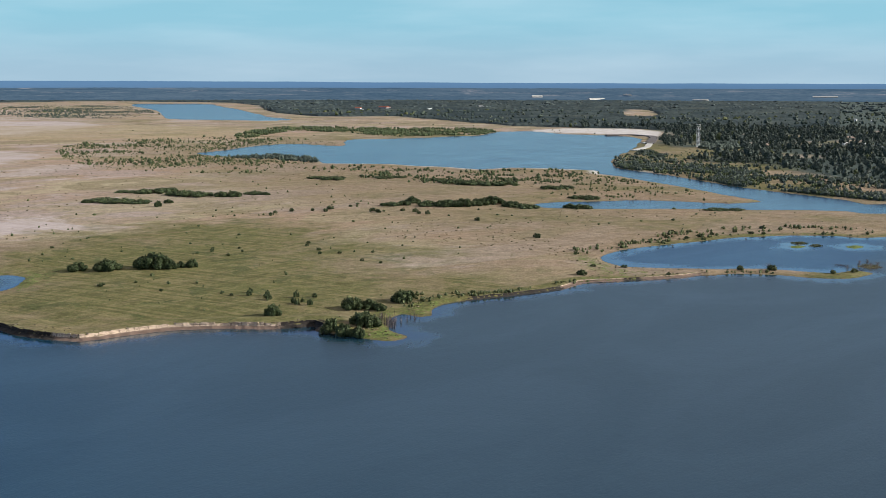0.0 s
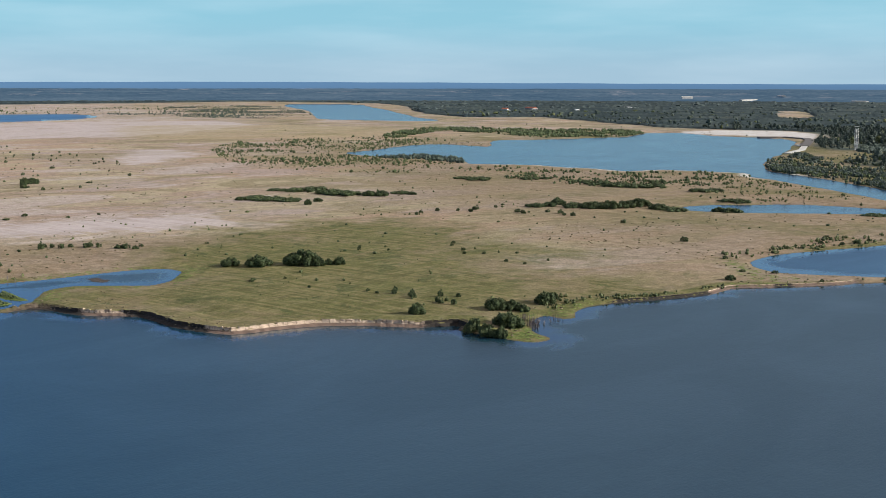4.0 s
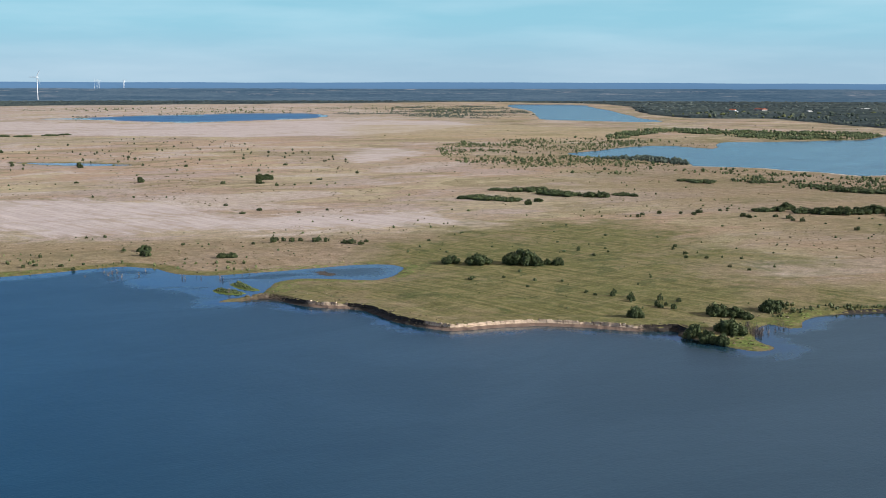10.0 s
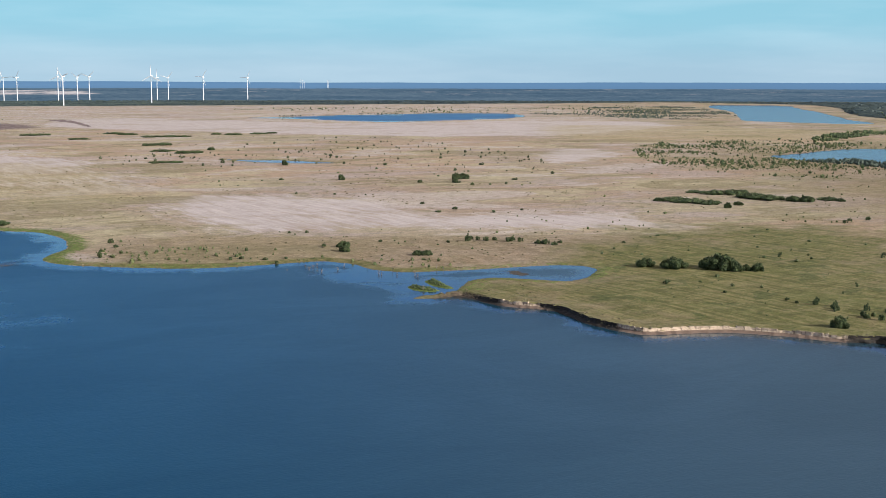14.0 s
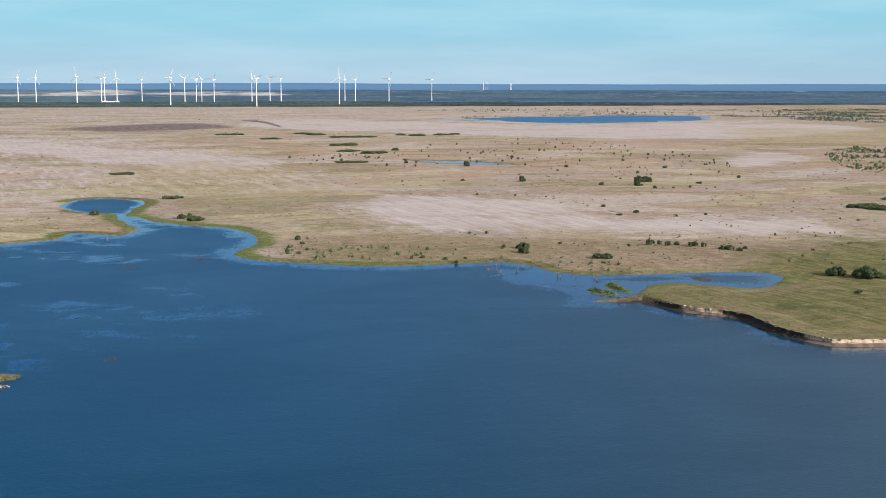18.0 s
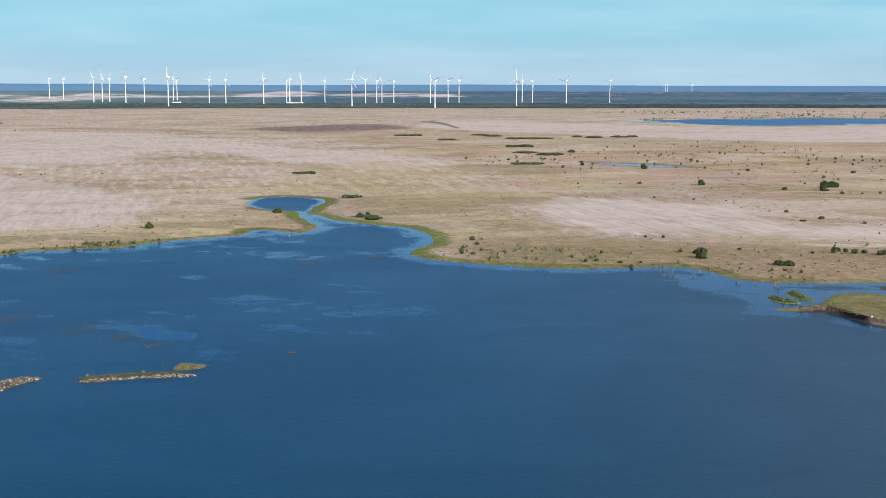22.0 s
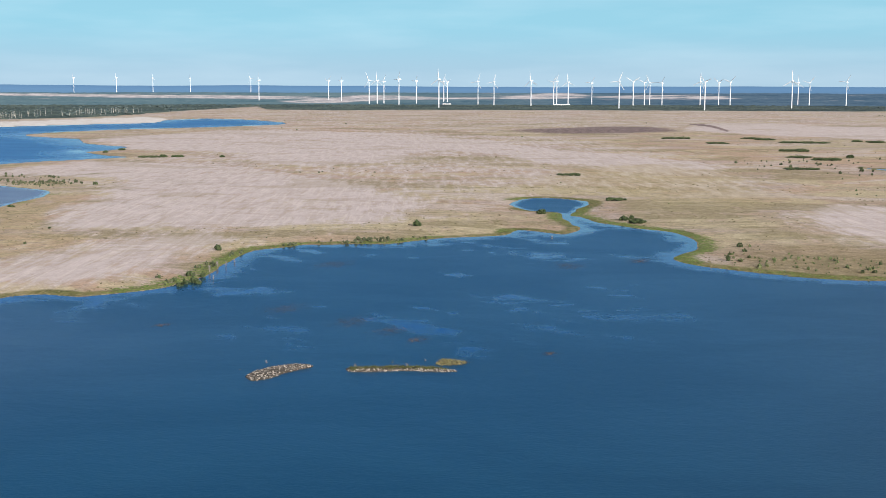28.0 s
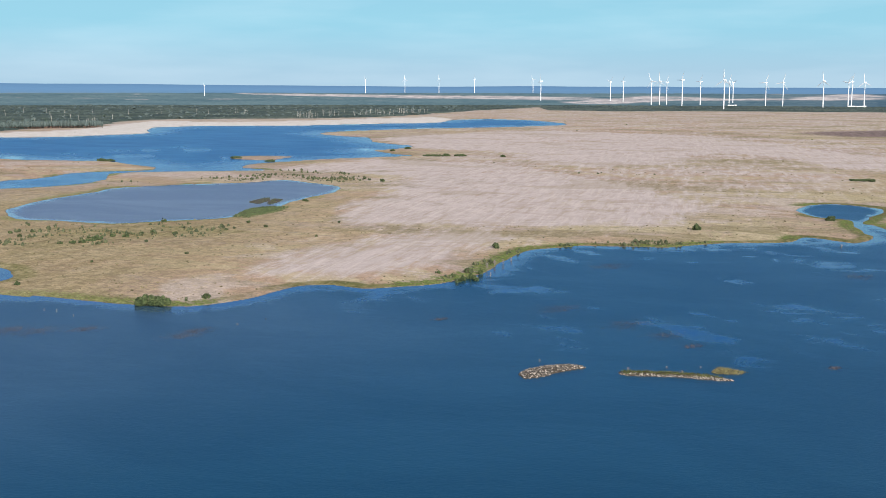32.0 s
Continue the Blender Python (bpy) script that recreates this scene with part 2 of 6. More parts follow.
    # wood floor tinted blue-green, with the haze of far slopes in the colour
    col = n.mix(wood, col, n.mix(mid, (0.055, 0.08, 0.07), (0.11, 0.13, 0.10)))
    strata = n.noise(0.5, 6, 0.75, n.place((1, 1, 5)))
    soil = n.mix(n.range(strata, 0.4, 0.58), (0.07, 0.05, 0.035), (0.26, 0.19, 0.13))
    beach, heath, straw = n.attribute("cover_three")
    col = n.mix(n.range(n.math("ADD", straw, edge), 0.2, 0.9, 0, 0.5), col, n.mix(n.range(streak, 0.4, 0.6), (0.40, 0.30, 0.15), (0.52, 0.40, 0.22)))
    col = n.mix(n.range(n.math("ADD", heath, edge), 0.3, 0.9), col, n.mix(n.range(streak, 0.4, 0.6), (0.17, 0.115, 0.105), (0.27, 0.19, 0.16)))
    col = n.mix(beach, col, n.mix(n.range(mid, 0.4, 0.65), (0.74, 0.66, 0.57), (0.60, 0.51, 0.42)))
    col = n.mix(cliff, col, soil)
    col = n.mix(wet, col, (0.11, 0.078, 0.055))
    smooth = n.math("SUBTRACT", 1.0, n.math("MULTIPLY", n.range(sand, 0.3, 0.9), 0.75))
    col = n.mix(n.math("MULTIPLY", smooth, 0.75), col, n.mix(n.range(fine, 0.32, 0.68), (0.7, 0.7, 0.7), (1.24, 1.24, 1.24)), "MULTIPLY")
    col = n.mix(n.math("MULTIPLY", smooth, 0.6), col, n.mix(n.range(tuft, 0.34, 0.66), (0.78, 0.79, 0.76), (1.17, 1.16, 1.15)), "MULTIPLY")
    blotch = n.noise(0.17, 5, 0.7, n.place((1, 1.4, 1), 15), 0.5)
    col = n.mix(n.math("MULTIPLY", smooth, 0.8), col, n.mix(n.range(blotch, 0.42, 0.58), (1.11, 1.1, 1.1), (0.85, 0.86, 0.83)), "MULTIPLY")
    col = n.mix(n.math("MULTIPLY", smooth, n.range(n.noise(0.11, 5, 0.65, n.place((1, 1.3, 1), 80), 0.6), 0.62, 0.69, 0, 0.4)), col, (0.17, 0.155, 0.065))
    col = n.mix(1.0, col, (0.80, 0.872, 0.98), "MULTIPLY")
    n.set(Base_Color=col, Roughness=0.95, Specular_IOR_Level=0.1)
    n.bump(n.math("ADD", n.math("MULTIPLY", fine, 0.25), tuft), 0.6, 0.5)
    return n.mat


def water_material():
    n = Nodes("lake_water")
    calm, windy, murk_sheen = n.attribute("calm")
    slate, clear, _ = n.attribute("slate")
    patch = n.noise(0.012, 6, 0.62, n.place((1, 1.9, 1), 20), 1.0)
    small = n.noise(0.9, 4, 0.6, n.place((1, 2.2, 1), 30))
    swell = n.noise(0.16, 3, 0.5, n.place((1, 2.0, 1), 25))
    deep = n.mix(n.range(patch, 0.38, 0.66), (0.004, 0.043, 0.088), (0.006, 0.049, 0.095))
    deep = n.mix(slate, deep, n.mix(n.range(patch, 0.38, 0.66), (0.012, 0.036, 0.053), (0.016, 0.041, 0.058)))
    deep = n.mix(clear, deep, n.mix(n.range(patch, 0.4, 0.62), (0.006, 0.07, 0.19), (0.012, 0.10, 0.23)))
    # pale body colour: turbid lakes, and painted sky sheen near the west shore
    deep = n.mix(murk_sheen, deep, n.mix(n.range(patch, 0.4, 0.62), (0.11, 0.145, 0.20), (0.14, 0.175, 0.225)))
    ragged = n.noise(0.06, 8, 0.7, n.place((1, 1.3, 1), 20), 1.2)
    still = n.range(n.math("ADD", calm, n.math("MULTIPLY", n.math("SUBTRACT", ragged, 0.5), 1.6)), 0.24, 1.12)
    sheltered = n.range(calm, 1.0, 1.7)
    still = n.math("ADD", n.math("MULTIPLY", still, n.math("SUBTRACT", 1.0, sheltered)), n.math("MULTIPLY", sheltered, n.math("SUBTRACT", n.range(ragged, 0.3, 0.7, 0.46, 0.55), n.math("MULTIPLY", windy, 0.3))))
    breeze = n.range(patch, 0.35, 0.68, 0.02, -0.02)
    n.set(Base_Color=deep, Roughness=n.math("ADD", n.range(still, 0, 1, 0.34, 0.06), n.math("MULTIPLY", breeze, n.math("SUBTRACT", 1.0, still))), IOR=1.33)
    b = n.tree.nodes.new("ShaderNodeBump")
    b.inputs["Distance"].default_value = 0.35
    n.put(b.inputs["Strength"], n.range(still, 0, 1, 0.14, 0.035))
    n.put(b.inputs["Height"], n.math("ADD", small, swell))
    n.put(n.bsdf.inputs["Normal"], b.outputs["Normal"])
    return n.mat


GROUND, WATER = ground_material(), water_material()
WHITE = plain("turbine_white", (0.80, 0.81, 0.82), 0.4, 0.04)
BARK = plain("bark", (0.12, 0.09, 0.065), 0.9, 0.35, 6)
DEADWOOD = plain("dead_wood", (0.20, 0.17, 0.165), 0.9, 0.35, 6)
LEAF = leafy("broad_leaves", (0.05, 0.078, 0.034), (0.135, 0.165, 0.07))
LEAF_PALE = leafy("willow_leaves", (0.08, 0.105, 0.045), (0.17, 0.185, 0.08))
REED = leafy("brown_reeds", (0.10, 0.082, 0.08), (0.18, 0.15, 0.142))
WEED = leafy("water_weed", (0.075, 0.068, 0.075), (0.14, 0.122, 0.125))
SCRUB = leafy("olive_scrub", (0.055, 0.07, 0.036), (0.125, 0.135, 0.072))
TUSSOCK = leafy("dry_tussock", (0.17, 0.15, 0.085), (0.29, 0.245, 0.15))
REDWOOD = plain("pine_bark", (0.22, 0.13, 0.10), 0.9, 0.3, 6)
PALEWOOD = plain("pale_birch", (0.42, 0.40, 0.36), 0.9, 0.2, 6)
CONCRETE = plain("pale_concrete", (0.50, 0.49, 0.46), 0.85, 0.2, 0.7)
DARKSTONE = plain("dark_concrete", (0.10, 0.09, 0.085), 0.9, 0.3, 0.7)
RENDER_WHITE = plain("white_plaster", (0.74, 0.73, 0.70), 0.8, 0.08, 0.8)
ROOF_RED = plain("red_roof_tiles", (0.36, 0.11, 0.06), 0.8, 0.25, 1.5)
ROOF_GREY = plain("grey_sheet_roof", (0.5, 0.51, 0.52), 0.5, 0.15, 0.5)
GLASS_DARK = plain("window_glass", (0.03, 0.035, 0.04), 0.1, 0.1)
NEEDLE = leafy("pine_needles", (0.05, 0.075, 0.062), (0.115, 0.142, 0.108))
# needles of the far woods, with distance haze mixed into their colour
NEEDLE_HAZED = leafy("hazed_pine_needles", (0.072, 0.10, 0.098), (0.10, 0.132, 0.125))

# ---------------------------------------------------------------- the plan, in metres
SHORE_BAR = [(388.6, 300.4), (374.3, 312.8), (360, 323.3), (334.1, 328.6), (317.4, 326.9), (289.1, 327.1), (270.5, 324.4), (257.1, 316.1),
    (250.6, 304.8), (250.8, 294.7), (259.6, 285.2), (274, 274), (282.6, 264.9), (286.9, 257), (295.2, 248.2), (309.3, 247.7),
    (297.2, 243.2), (290.4, 248.5), (283.8, 258.8), (271.3, 266.3), (258.8, 268.5), (245.1, 269.1), (230.2, 273), (217.2, 276),
    (205.4, 271.6), (194.3, 270.5), (181.9, 269.6), (170.8, 270.1), (162.8, 269), (156.4, 263.4), (152.2, 257), (148.2, 257.6),
    (145.8, 262.5), (140, 258.2), (135.4, 248), (135.4, 238.9), (132.7, 236.1), (128.6, 235.7), (125.2, 240.6), (121.7, 248.6),
    (118.2, 255.2)]
SHORE_CLIFF = [(120.7, 260.8), (111.7, 262.9), (100, 269.2), (87.3, 273.7), (72.9, 273.1), (65.7, 272.5), (61.2, 277.6), (55.6, 285.8),
    (52.9, 294.8), (50.4, 302.7), (45.7, 307.2), (38.4, 310.4), (32.8, 315.9), (28.5, 321.5), (24, 324.6), (17.4, 322.5),
    (11.1, 323.2)]
SHORE_POND = [(14.2, 328.2), (19.4, 327.7), (23.8, 332.8), (28.1, 344.9), (31.8, 353.8), (39.1, 359.6), (49.4, 356.4), (61.1, 351),
    (68.4, 356.8), (73.9, 371.1), (71, 381), (58.7, 382.2), (42.9, 377.6), (31.4, 373.9), (23.9, 372.3), (12.8, 369.9),
    (2, 374.3), (-5.5, 387), (-15.1, 394.1), (-24.4, 391.3), (-40.6, 385.4), (-52.9, 381.9), (-67.1, 380.9), (-81.7, 382.3)]
SHORE_NORTH = [(-67.3, 382.5), (-83.5, 385.5), (-96.5, 389.8), (-106.5, 396.7), (-112.9, 406.8), (-111.4, 431.6), (-117, 451.3), (-125.7, 468.1),
    (-136.9, 481.3), (-151.1, 485.7), (-164, 493.1), (-175.5, 499.1), (-189, 517.3)]
SHORE_BASIN = [(-195.9, 520.4), (-202.9, 548.8), (-205.4, 575.4), (-214.7, 592.2), (-238.5, 598.6), (-248.3, 581.8), (-242.7, 554.5), (-223.4, 533.9),
    (-209.3, 532.6), (-203.2, 528.9), (-192.7, 506), (-180.3, 485.9), (-173.7, 478.9), (-169.9, 464.9), (-172, 450.1), (-183.9, 454.5),
    (-194.5, 455.4), (-192.5, 436), (-201.6, 425.7), (-212.8, 413.2), (-220, 390.4), (-229.4, 386), (-239.9, 379.6), (-250.2, 373.3)]
SHORE_WEST = [(-251.5, 365.9), (-256.6, 350.9), (-251.4, 331.8), (-242.7, 312.3), (-234.1, 295.3), (-233.1, 282.5), (-232.9, 271.1), (-239.2, 257.3),
    (-244.9, 248.3), (-255.8, 246.9), (-261.5, 240.5), (-259.7, 227.4), (-256.6, 213.9), (-256.9, 202), (-260, 194.7), (-267.8, 189),
    (-275.9, 185.4), (-285.6, 182.6), (-295.6, 179.9), (-308.8, 176.9), (-317.2, 170.9)]
MIDDLE_LAKE_NORTH = [(344, 934), (340, 973), (382, 1009), (430, 1060), (481, 1081), (504, 1018), (566, 1128), (623, 1127),
    (707, 1144), (752, 1153), (824, 1224), (872, 1218), (858, 1129), (881, 1081), (881, 1031), (835, 964),
    (732, 855), (645, 772), (591, 718), (546.1, 656.9), (534.8, 619), (531.1, 586.1), (515.2, 532.4), (506.8, 500),
    (499.7, 450), (495.8, 408.2), (496.2, 384.6)]
MIDDLE_LAKE_SOUTH = [(461.1, 357.1), (453.4, 373), (433.8, 390.3), (417.3, 400), (402, 414.8), (378.2, 428.8), (354.5, 442.7), (336.2, 459.4),
    (343.3, 474), (362.5, 475.9), (376.9, 470.9), (398.5, 465.1), (414.9, 448.7), (429.3, 427), (452.9, 426.5), (460.4, 453.9),
    (462.1, 464.2), (470.8, 490.8), (477.6, 516.9), (484.7, 550.1), (498.6, 593.8), (498, 616.6), (516, 642.1), (507.2, 659.8),
    (496.3, 678.9), (478.4, 695.8), (451.3, 691.9), (445.9, 721.2), (430.3, 743.7), (420.3, 777.7), (398.1, 790.5), (382.2, 806.9),
    (402, 858), (385, 911), (356, 901)]
FAR_LAKE = [(992, 3359), (1116, 3407), (1195, 3262), (1118, 3010), (1012, 2594), (908, 2234), (828, 1957), (805, 1818),
    (752, 1778), (698, 1840), (636, 1944), (682, 2117), (742, 2320), (838, 2682), (901, 3029)]
BLUE_LAKE = [(-226, 2123), (-120, 2192), (-50, 2309), (39, 2349), (157, 2436), (275, 2432), (305, 2253), (234, 2068),
    (128, 1974), (31, 1889), (-33, 1951), (-113, 2050), (-164, 2086)]
SHALLOW_POND = [(-153, 965), (-120, 948), (-74, 938), (-29, 907), (-2.8, 885.7), (-49.2, 883.1), (-103, 913)]
WEST_LAKE_NORTH = [(-1342, 733), (-1312, 832), (-1321, 928), (-1386, 980), (-1519, 1088), (-1506, 1217), (-1427, 1292), (-1412, 1435),
    (-1365, 1573), (-1466, 1739), (-1472, 1853), (-1363, 1840), (-1177, 1707), (-1129, 1620), (-1137, 1490), (-1168, 1386),
    (-1197, 1288), (-1191, 1165), (-1153, 1085), (-1076, 1052), (-1013, 1039), (-932, 965), (-866, 933), (-827, 917),
    (-801, 862), (-802, 831), (-738, 794), (-708, 784), (-720, 738), (-729, 685)]
WEST_LAKE_SOUTH = [(-727, 615), (-698, 577), (-664.6, 573.1), (-676.9, 545.7), (-702.8, 514.5), (-720, 476), (-673.2, 440.6), (-650.6, 399.3),
    (-658.8, 358.5), (-711.3, 387.3), (-714.1, 417.2), (-737.4, 452.9), (-739.3, 481.7), (-724.9, 510.6), (-745, 534), (-795, 544),
    (-840, 553), (-884, 533), (-942, 514)]
GREY_LAKE = [(-539.6, 296), (-577.6, 347.1), (-592.2, 381.5), (-608.2, 403.6), (-605.1, 434.2), (-597.3, 458.6), (-581.1, 491.3), (-581.7, 516),
    (-544.5, 511.8), (-515.1, 503.1), (-489.2, 473.2), (-475.3, 438), (-456, 404.3), (-438.8, 381.6), (-433.1, 358.7), (-431.5, 340.5),
    (-439.5, 320.9), (-449.1, 297.4), (-478.1, 286.8), (-498, 278.6)]
EDGE_POND = [(-379.3, 192.7), (-365.9, 197.7), (-355.4, 195.5), (-345.7, 190), (-340.8, 183.9), (-345.7, 175.3)]
SPIT = [(-810, 656), (-817, 685), (-780, 706), (-751, 654), (-775, 643)]
ISLET_A = [(10.8, 342.6), (13.6, 346.3), (18.4, 339.9), (20.4, 335), (16.4, 332.6), (12.4, 336.7)]
ISLET_B = [(17, 352.1), (21, 355.9), (24.5, 343.3), (25, 338.3), (21.7, 339.6), (18.7, 344.8)]
ISLET_C = [(352, 290), (359.4, 291), (359.3, 285.7), (350.7, 283.8)]
ISLET_D = [(332.4, 301.5), (339.1, 303), (340.4, 298.6), (332, 296.5)]
BAR_TAIL = [(260, 273), (276, 274), (287.5, 267), (293.5, 257.5), (299, 251), (309, 251.5), (309, 243), (293, 240.6), (284, 247), (279.5, 256), (270.5, 264.5), (260, 267)]
SAND_A = [(-98.5, 564.8), (-96.4, 620.7), (-71, 627.9), (-34.6, 615.3), (-2.2, 606.3), (19.6, 559.4), (39.1, 528), (75.9, 529.5),
    (108.1, 531.4), (119.1, 498.4), (137, 472.1), (101.6, 475.3), (67.8, 472.6), (35.2, 475.6), (-1.9, 473.3), (-31.3, 470.5),
    (-56.8, 478.3), (-76.5, 505.5)]
SAND_B = [(-500.5, 643.1), (-474.5, 666.5), (-370.5, 594.7), (-312.6, 575.1), (-277.3, 542.7), (-269.9, 496), (-254.4, 452.1), (-274.5, 439.4),
    (-284.8, 421.5), (-305.7, 405.1), (-320.9, 396.6), (-448.3, 551.4)]
SAND_C = [(-791, 1028), (-865, 1264), (-741, 1324), (-541, 1222), (-413, 1068), (-301, 1001), (-223, 916), (-203.3, 819.3),
    (-265.8, 799.6), (-357, 873), (-504, 1006), (-469, 837), (-482.7, 731.4), (-598, 797)]
SAND_D = [(-518, 1972), (-430, 2063), (-205, 1927), (-39, 1807), (120, 1853), (276, 1934), (463, 1835), (429, 1635),
    (220, 1351), (86, 1330), (-4, 1365), (-140, 1437), (-260, 1514), (-432, 1641)]
SAND_E = [(-655.1, 570.3), (-694, 705), (-641, 731), (-505.8, 704.7), (-349.1, 613.5), (-314.9, 508.1), (-312.1, 409.6), (-331.4, 378.2),
    (-376.6, 367.6), (-428.8, 426.9), (-488.9, 516), (-535.1, 587.2)]
SAND_F = [(-293.6, 242.7), (-321.7, 290.4), (-323.3, 321.7), (-318, 363), (-302.9, 389.6), (-276.4, 362.9), (-258.5, 316.3), (-247.8, 282.8),
    (-259, 257.6), (-273.5, 242)]
SAND_G = [(167, 1052), (198, 1073), (220, 1022), (200, 947), (171, 926), (149, 938)]
SAND_H = [(142, 996), (187, 1054), (214, 1007), (174, 903), (134.4, 879)]
SAND_I = [(-970, 1024), (-1012, 1326), (-858, 1381), (-657, 1315), (-611, 1072), (-600, 871), (-695, 875), (-786, 879)]
GREEN_A = [(66.2, 429), (99.5, 478), (135.6, 494.3), (169.6, 499), (193.2, 498.2), (208.1, 468.8), (182.4, 433.4), (183.7, 393.5),
    (155.7, 360.8), (159.7, 317.8), (134.4, 288.5), (106.9, 277.3), (74.8, 276.4), (60, 293), (46.2, 305.1)]
LUSH_A = [(70.5, 373.4), (79.5, 385.1), (85.4, 372), (74.6, 348), (67.1, 345.6)]
LUSH_B = [(138.7, 254), (135.7, 238.6), (129.2, 236.6), (124, 241.2), (129.8, 243.6)]
LUSH_C = [(262.3, 333.6), (254.6, 313.7), (247.1, 290.4), (256.7, 276.6), (230.7, 279.1), (233, 293.3), (245.8, 318.9)]
HEATH = [(-674, 1564), (-625, 1714), (-541, 1802), (-448, 1666), (-501, 1507), (-580, 1459)]
BEACH_WEST = [(-1305, 713), (-1260, 799), (-1291, 918), (-1505, 1089), (-1378, 1248), (-1336, 1540), (-1458, 1731), (-1639, 1870),
    (-1618, 1465), (-1650, 1332), (-1795, 1293), (-1648, 1109), (-1480, 912), (-1470, 804)]
FOREST_WEST = [(-1648, 733), (-1586, 921), (-1587, 1027), (-1831, 1233), (-1897, 1393), (-1757, 1592), (-1745, 1879), (-2049, 2530),
    (-2389, 3460), (-2174, 3282), (-2038, 3643), (-2437, 3716), (-2926, 3472), (-3450, 3068), (-3934, 2627), (-4199, 2305),
    (-4342, 1941)]
FOREST_EAST = [(1012, 2424), (918, 1960), (1047, 1892), (984, 1592), (962, 1400), (980, 1289), (1022, 1220), (1024, 1132),
    (846, 953), (756, 824), (835, 826), (752, 724), (633, 680), (655, 630), (611.9, 527.7), (594.2, 461.4),
    (579.8, 367.4), (3877, 2485), (3291, 3265), (2606, 3797), (1899, 4052), (1525, 3651)]
FOREST_FAR = [(-1903, 2709), (-1433, 2973), (-871, 3189), (-256, 3425), (419, 3685), (920, 3913), (1003, 4272), (-323, 4309),
    (-1135, 4155), (-2040, 3808), (-2493, 3553)]
FOREST_MORE = [(632, 3931), (936, 4046), (1140, 3828), (1323, 3486), (1171, 2768), (1026, 2189), (1767, 3769), (1344, 4099),
    (684, 4250)]
GREEN_B = [(156.3, 482.1), (219.4, 469.8), (217, 392.7), (237.1, 344.4), (238.5, 297.3), (211.7, 277.2), (182.3, 270.2), (165.7, 280.1),
    (153.2, 277.3), (124.3, 266.9), (101.9, 272)]
STRAW = [(271, 1693), (462, 1664), (609, 1440), (494, 1269), (374, 1241), (208, 1305)]
STRAW_B = [(-299.6, 820.7), (-271, 901), (-187.7, 824.2), (-142.1, 685.8), (-112.7, 636.7), (-137.6, 604.9), (-184.6, 614.5), (-232.7, 637.3),
    (-265.3, 647.7), (-288.3, 685.1)]
PALE = [(-973, 1192), (-789, 1409), (-429, 1290), (-202, 886), (-122.6, 691.9), (-142.7, 627.4), (-220, 661.7), (-250.9, 612.4),
    (-262.1, 590.6), (-257.8, 513.3), (-242.2, 444.9), (-272.9, 396), (-304, 369.1)]
PALE_B = [(-282.7, 222.5), (-322.7, 269.5), (-353.4, 331.8), (-420.9, 395.4), (-605.5, 614.9), (-729, 816), (-859, 1246), (-602, 1080),
    (-254.8, 370.6), (-255.4, 328.6), (-242.2, 287.7), (-248.7, 252.2)]
WOOD_EDGE = [(-1622, 852), (-1599, 875), (-1586, 921), (-1578, 963), (-1564, 1012)]
SHRUB_O = [(-348, 2786), (-8, 3052), (345, 3046), (716, 3381), (636, 2427), (417, 2171), (348, 2436), (-79, 2551)]
DITCH = [(-535, 2003), (-484, 1940), (-399, 1704), (-385, 1638), (-458, 1829), (-511, 1913)]
LUSH_D = [(10.4, 320.2), (21.3, 332.6), (32.8, 349.3), (44.9, 349.2), (35.6, 327.6), (23.8, 322.4)]
STILL = [(-23.9, 383.9), (-1.7, 379.4), (23.3, 363.3), (31.8, 358.1), (70.9, 365.5), (69.2, 356.7), (32.3, 344.5), (21.1, 329.3),
    (11.2, 324.9), (-1.6, 340.9), (-17.5, 362.8)]
SHRUB_A = [(254, 1104), (334, 1206), (430, 1256), (511, 1260), (533, 1198), (517, 1051), (450, 961), (404, 956),
    (357, 944), (346, 864), (369.5, 789.9), (379.7, 736.3), (344.7, 701.4), (291.9, 720.4), (248.4, 762.7), (216.2, 811.3),
    (218, 914)]
SHRUB_B = [(383.2, 761), (414.5, 716.3), (435.1, 667), (481.5, 658.7), (496, 614.1), (445.8, 568.4), (383.8, 558.1), (353.8, 598),
    (338.2, 655.9)]
SHRUB_C = [(474.3, 593.1), (481.5, 567.9), (457.7, 481.6), (445.6, 443.3), (412, 445.6), (379.9, 474.6), (369.9, 505.7), (406.7, 544.9)]
SHRUB_D = [(469, 1188), (604, 1357), (636, 1262), (639, 1156), (756, 1159), (820, 1218), (828, 1297), (766, 1354),
    (705, 1433), (638, 1470), (506, 1298)]
SHRUB_E = [(582, 3047), (765, 3306), (865, 2907), (703, 2198), (631, 2021), (502, 1977), (433, 2125), (460, 2471)]
SHRUB_F = [(592, 716), (636, 758), (696, 791), (627, 680), (598.7, 591.3), (571.2, 505.8), (530.9, 411.9), (504.8, 391.4),
    (504.5, 454.4), (506.8, 500.1), (528.9, 583.7), (529.7, 631)]
EAST_SCRUB = [(610, 690), (700, 760), (820, 800), (720, 650), (650, 540), (600, 390), (545, 370), (560, 470), (600, 590)]
FAR_BELT = [(-190, 2180), (-60, 2340), (150, 2470), (330, 2480), (470, 2330), (360, 2290), (300, 2440), (150, 2445), (40, 2360), (-50, 2320), (-120, 2200)]
SHRUB_G = [(256.5, 332.9), (287.5, 341.5), (324.1, 350), (354.9, 349.3), (388.7, 333.9), (400.1, 309.4), (387.9, 299.9), (359.5, 322.8),
    (327.1, 327.8), (289.4, 327.5), (258.1, 318.7)]
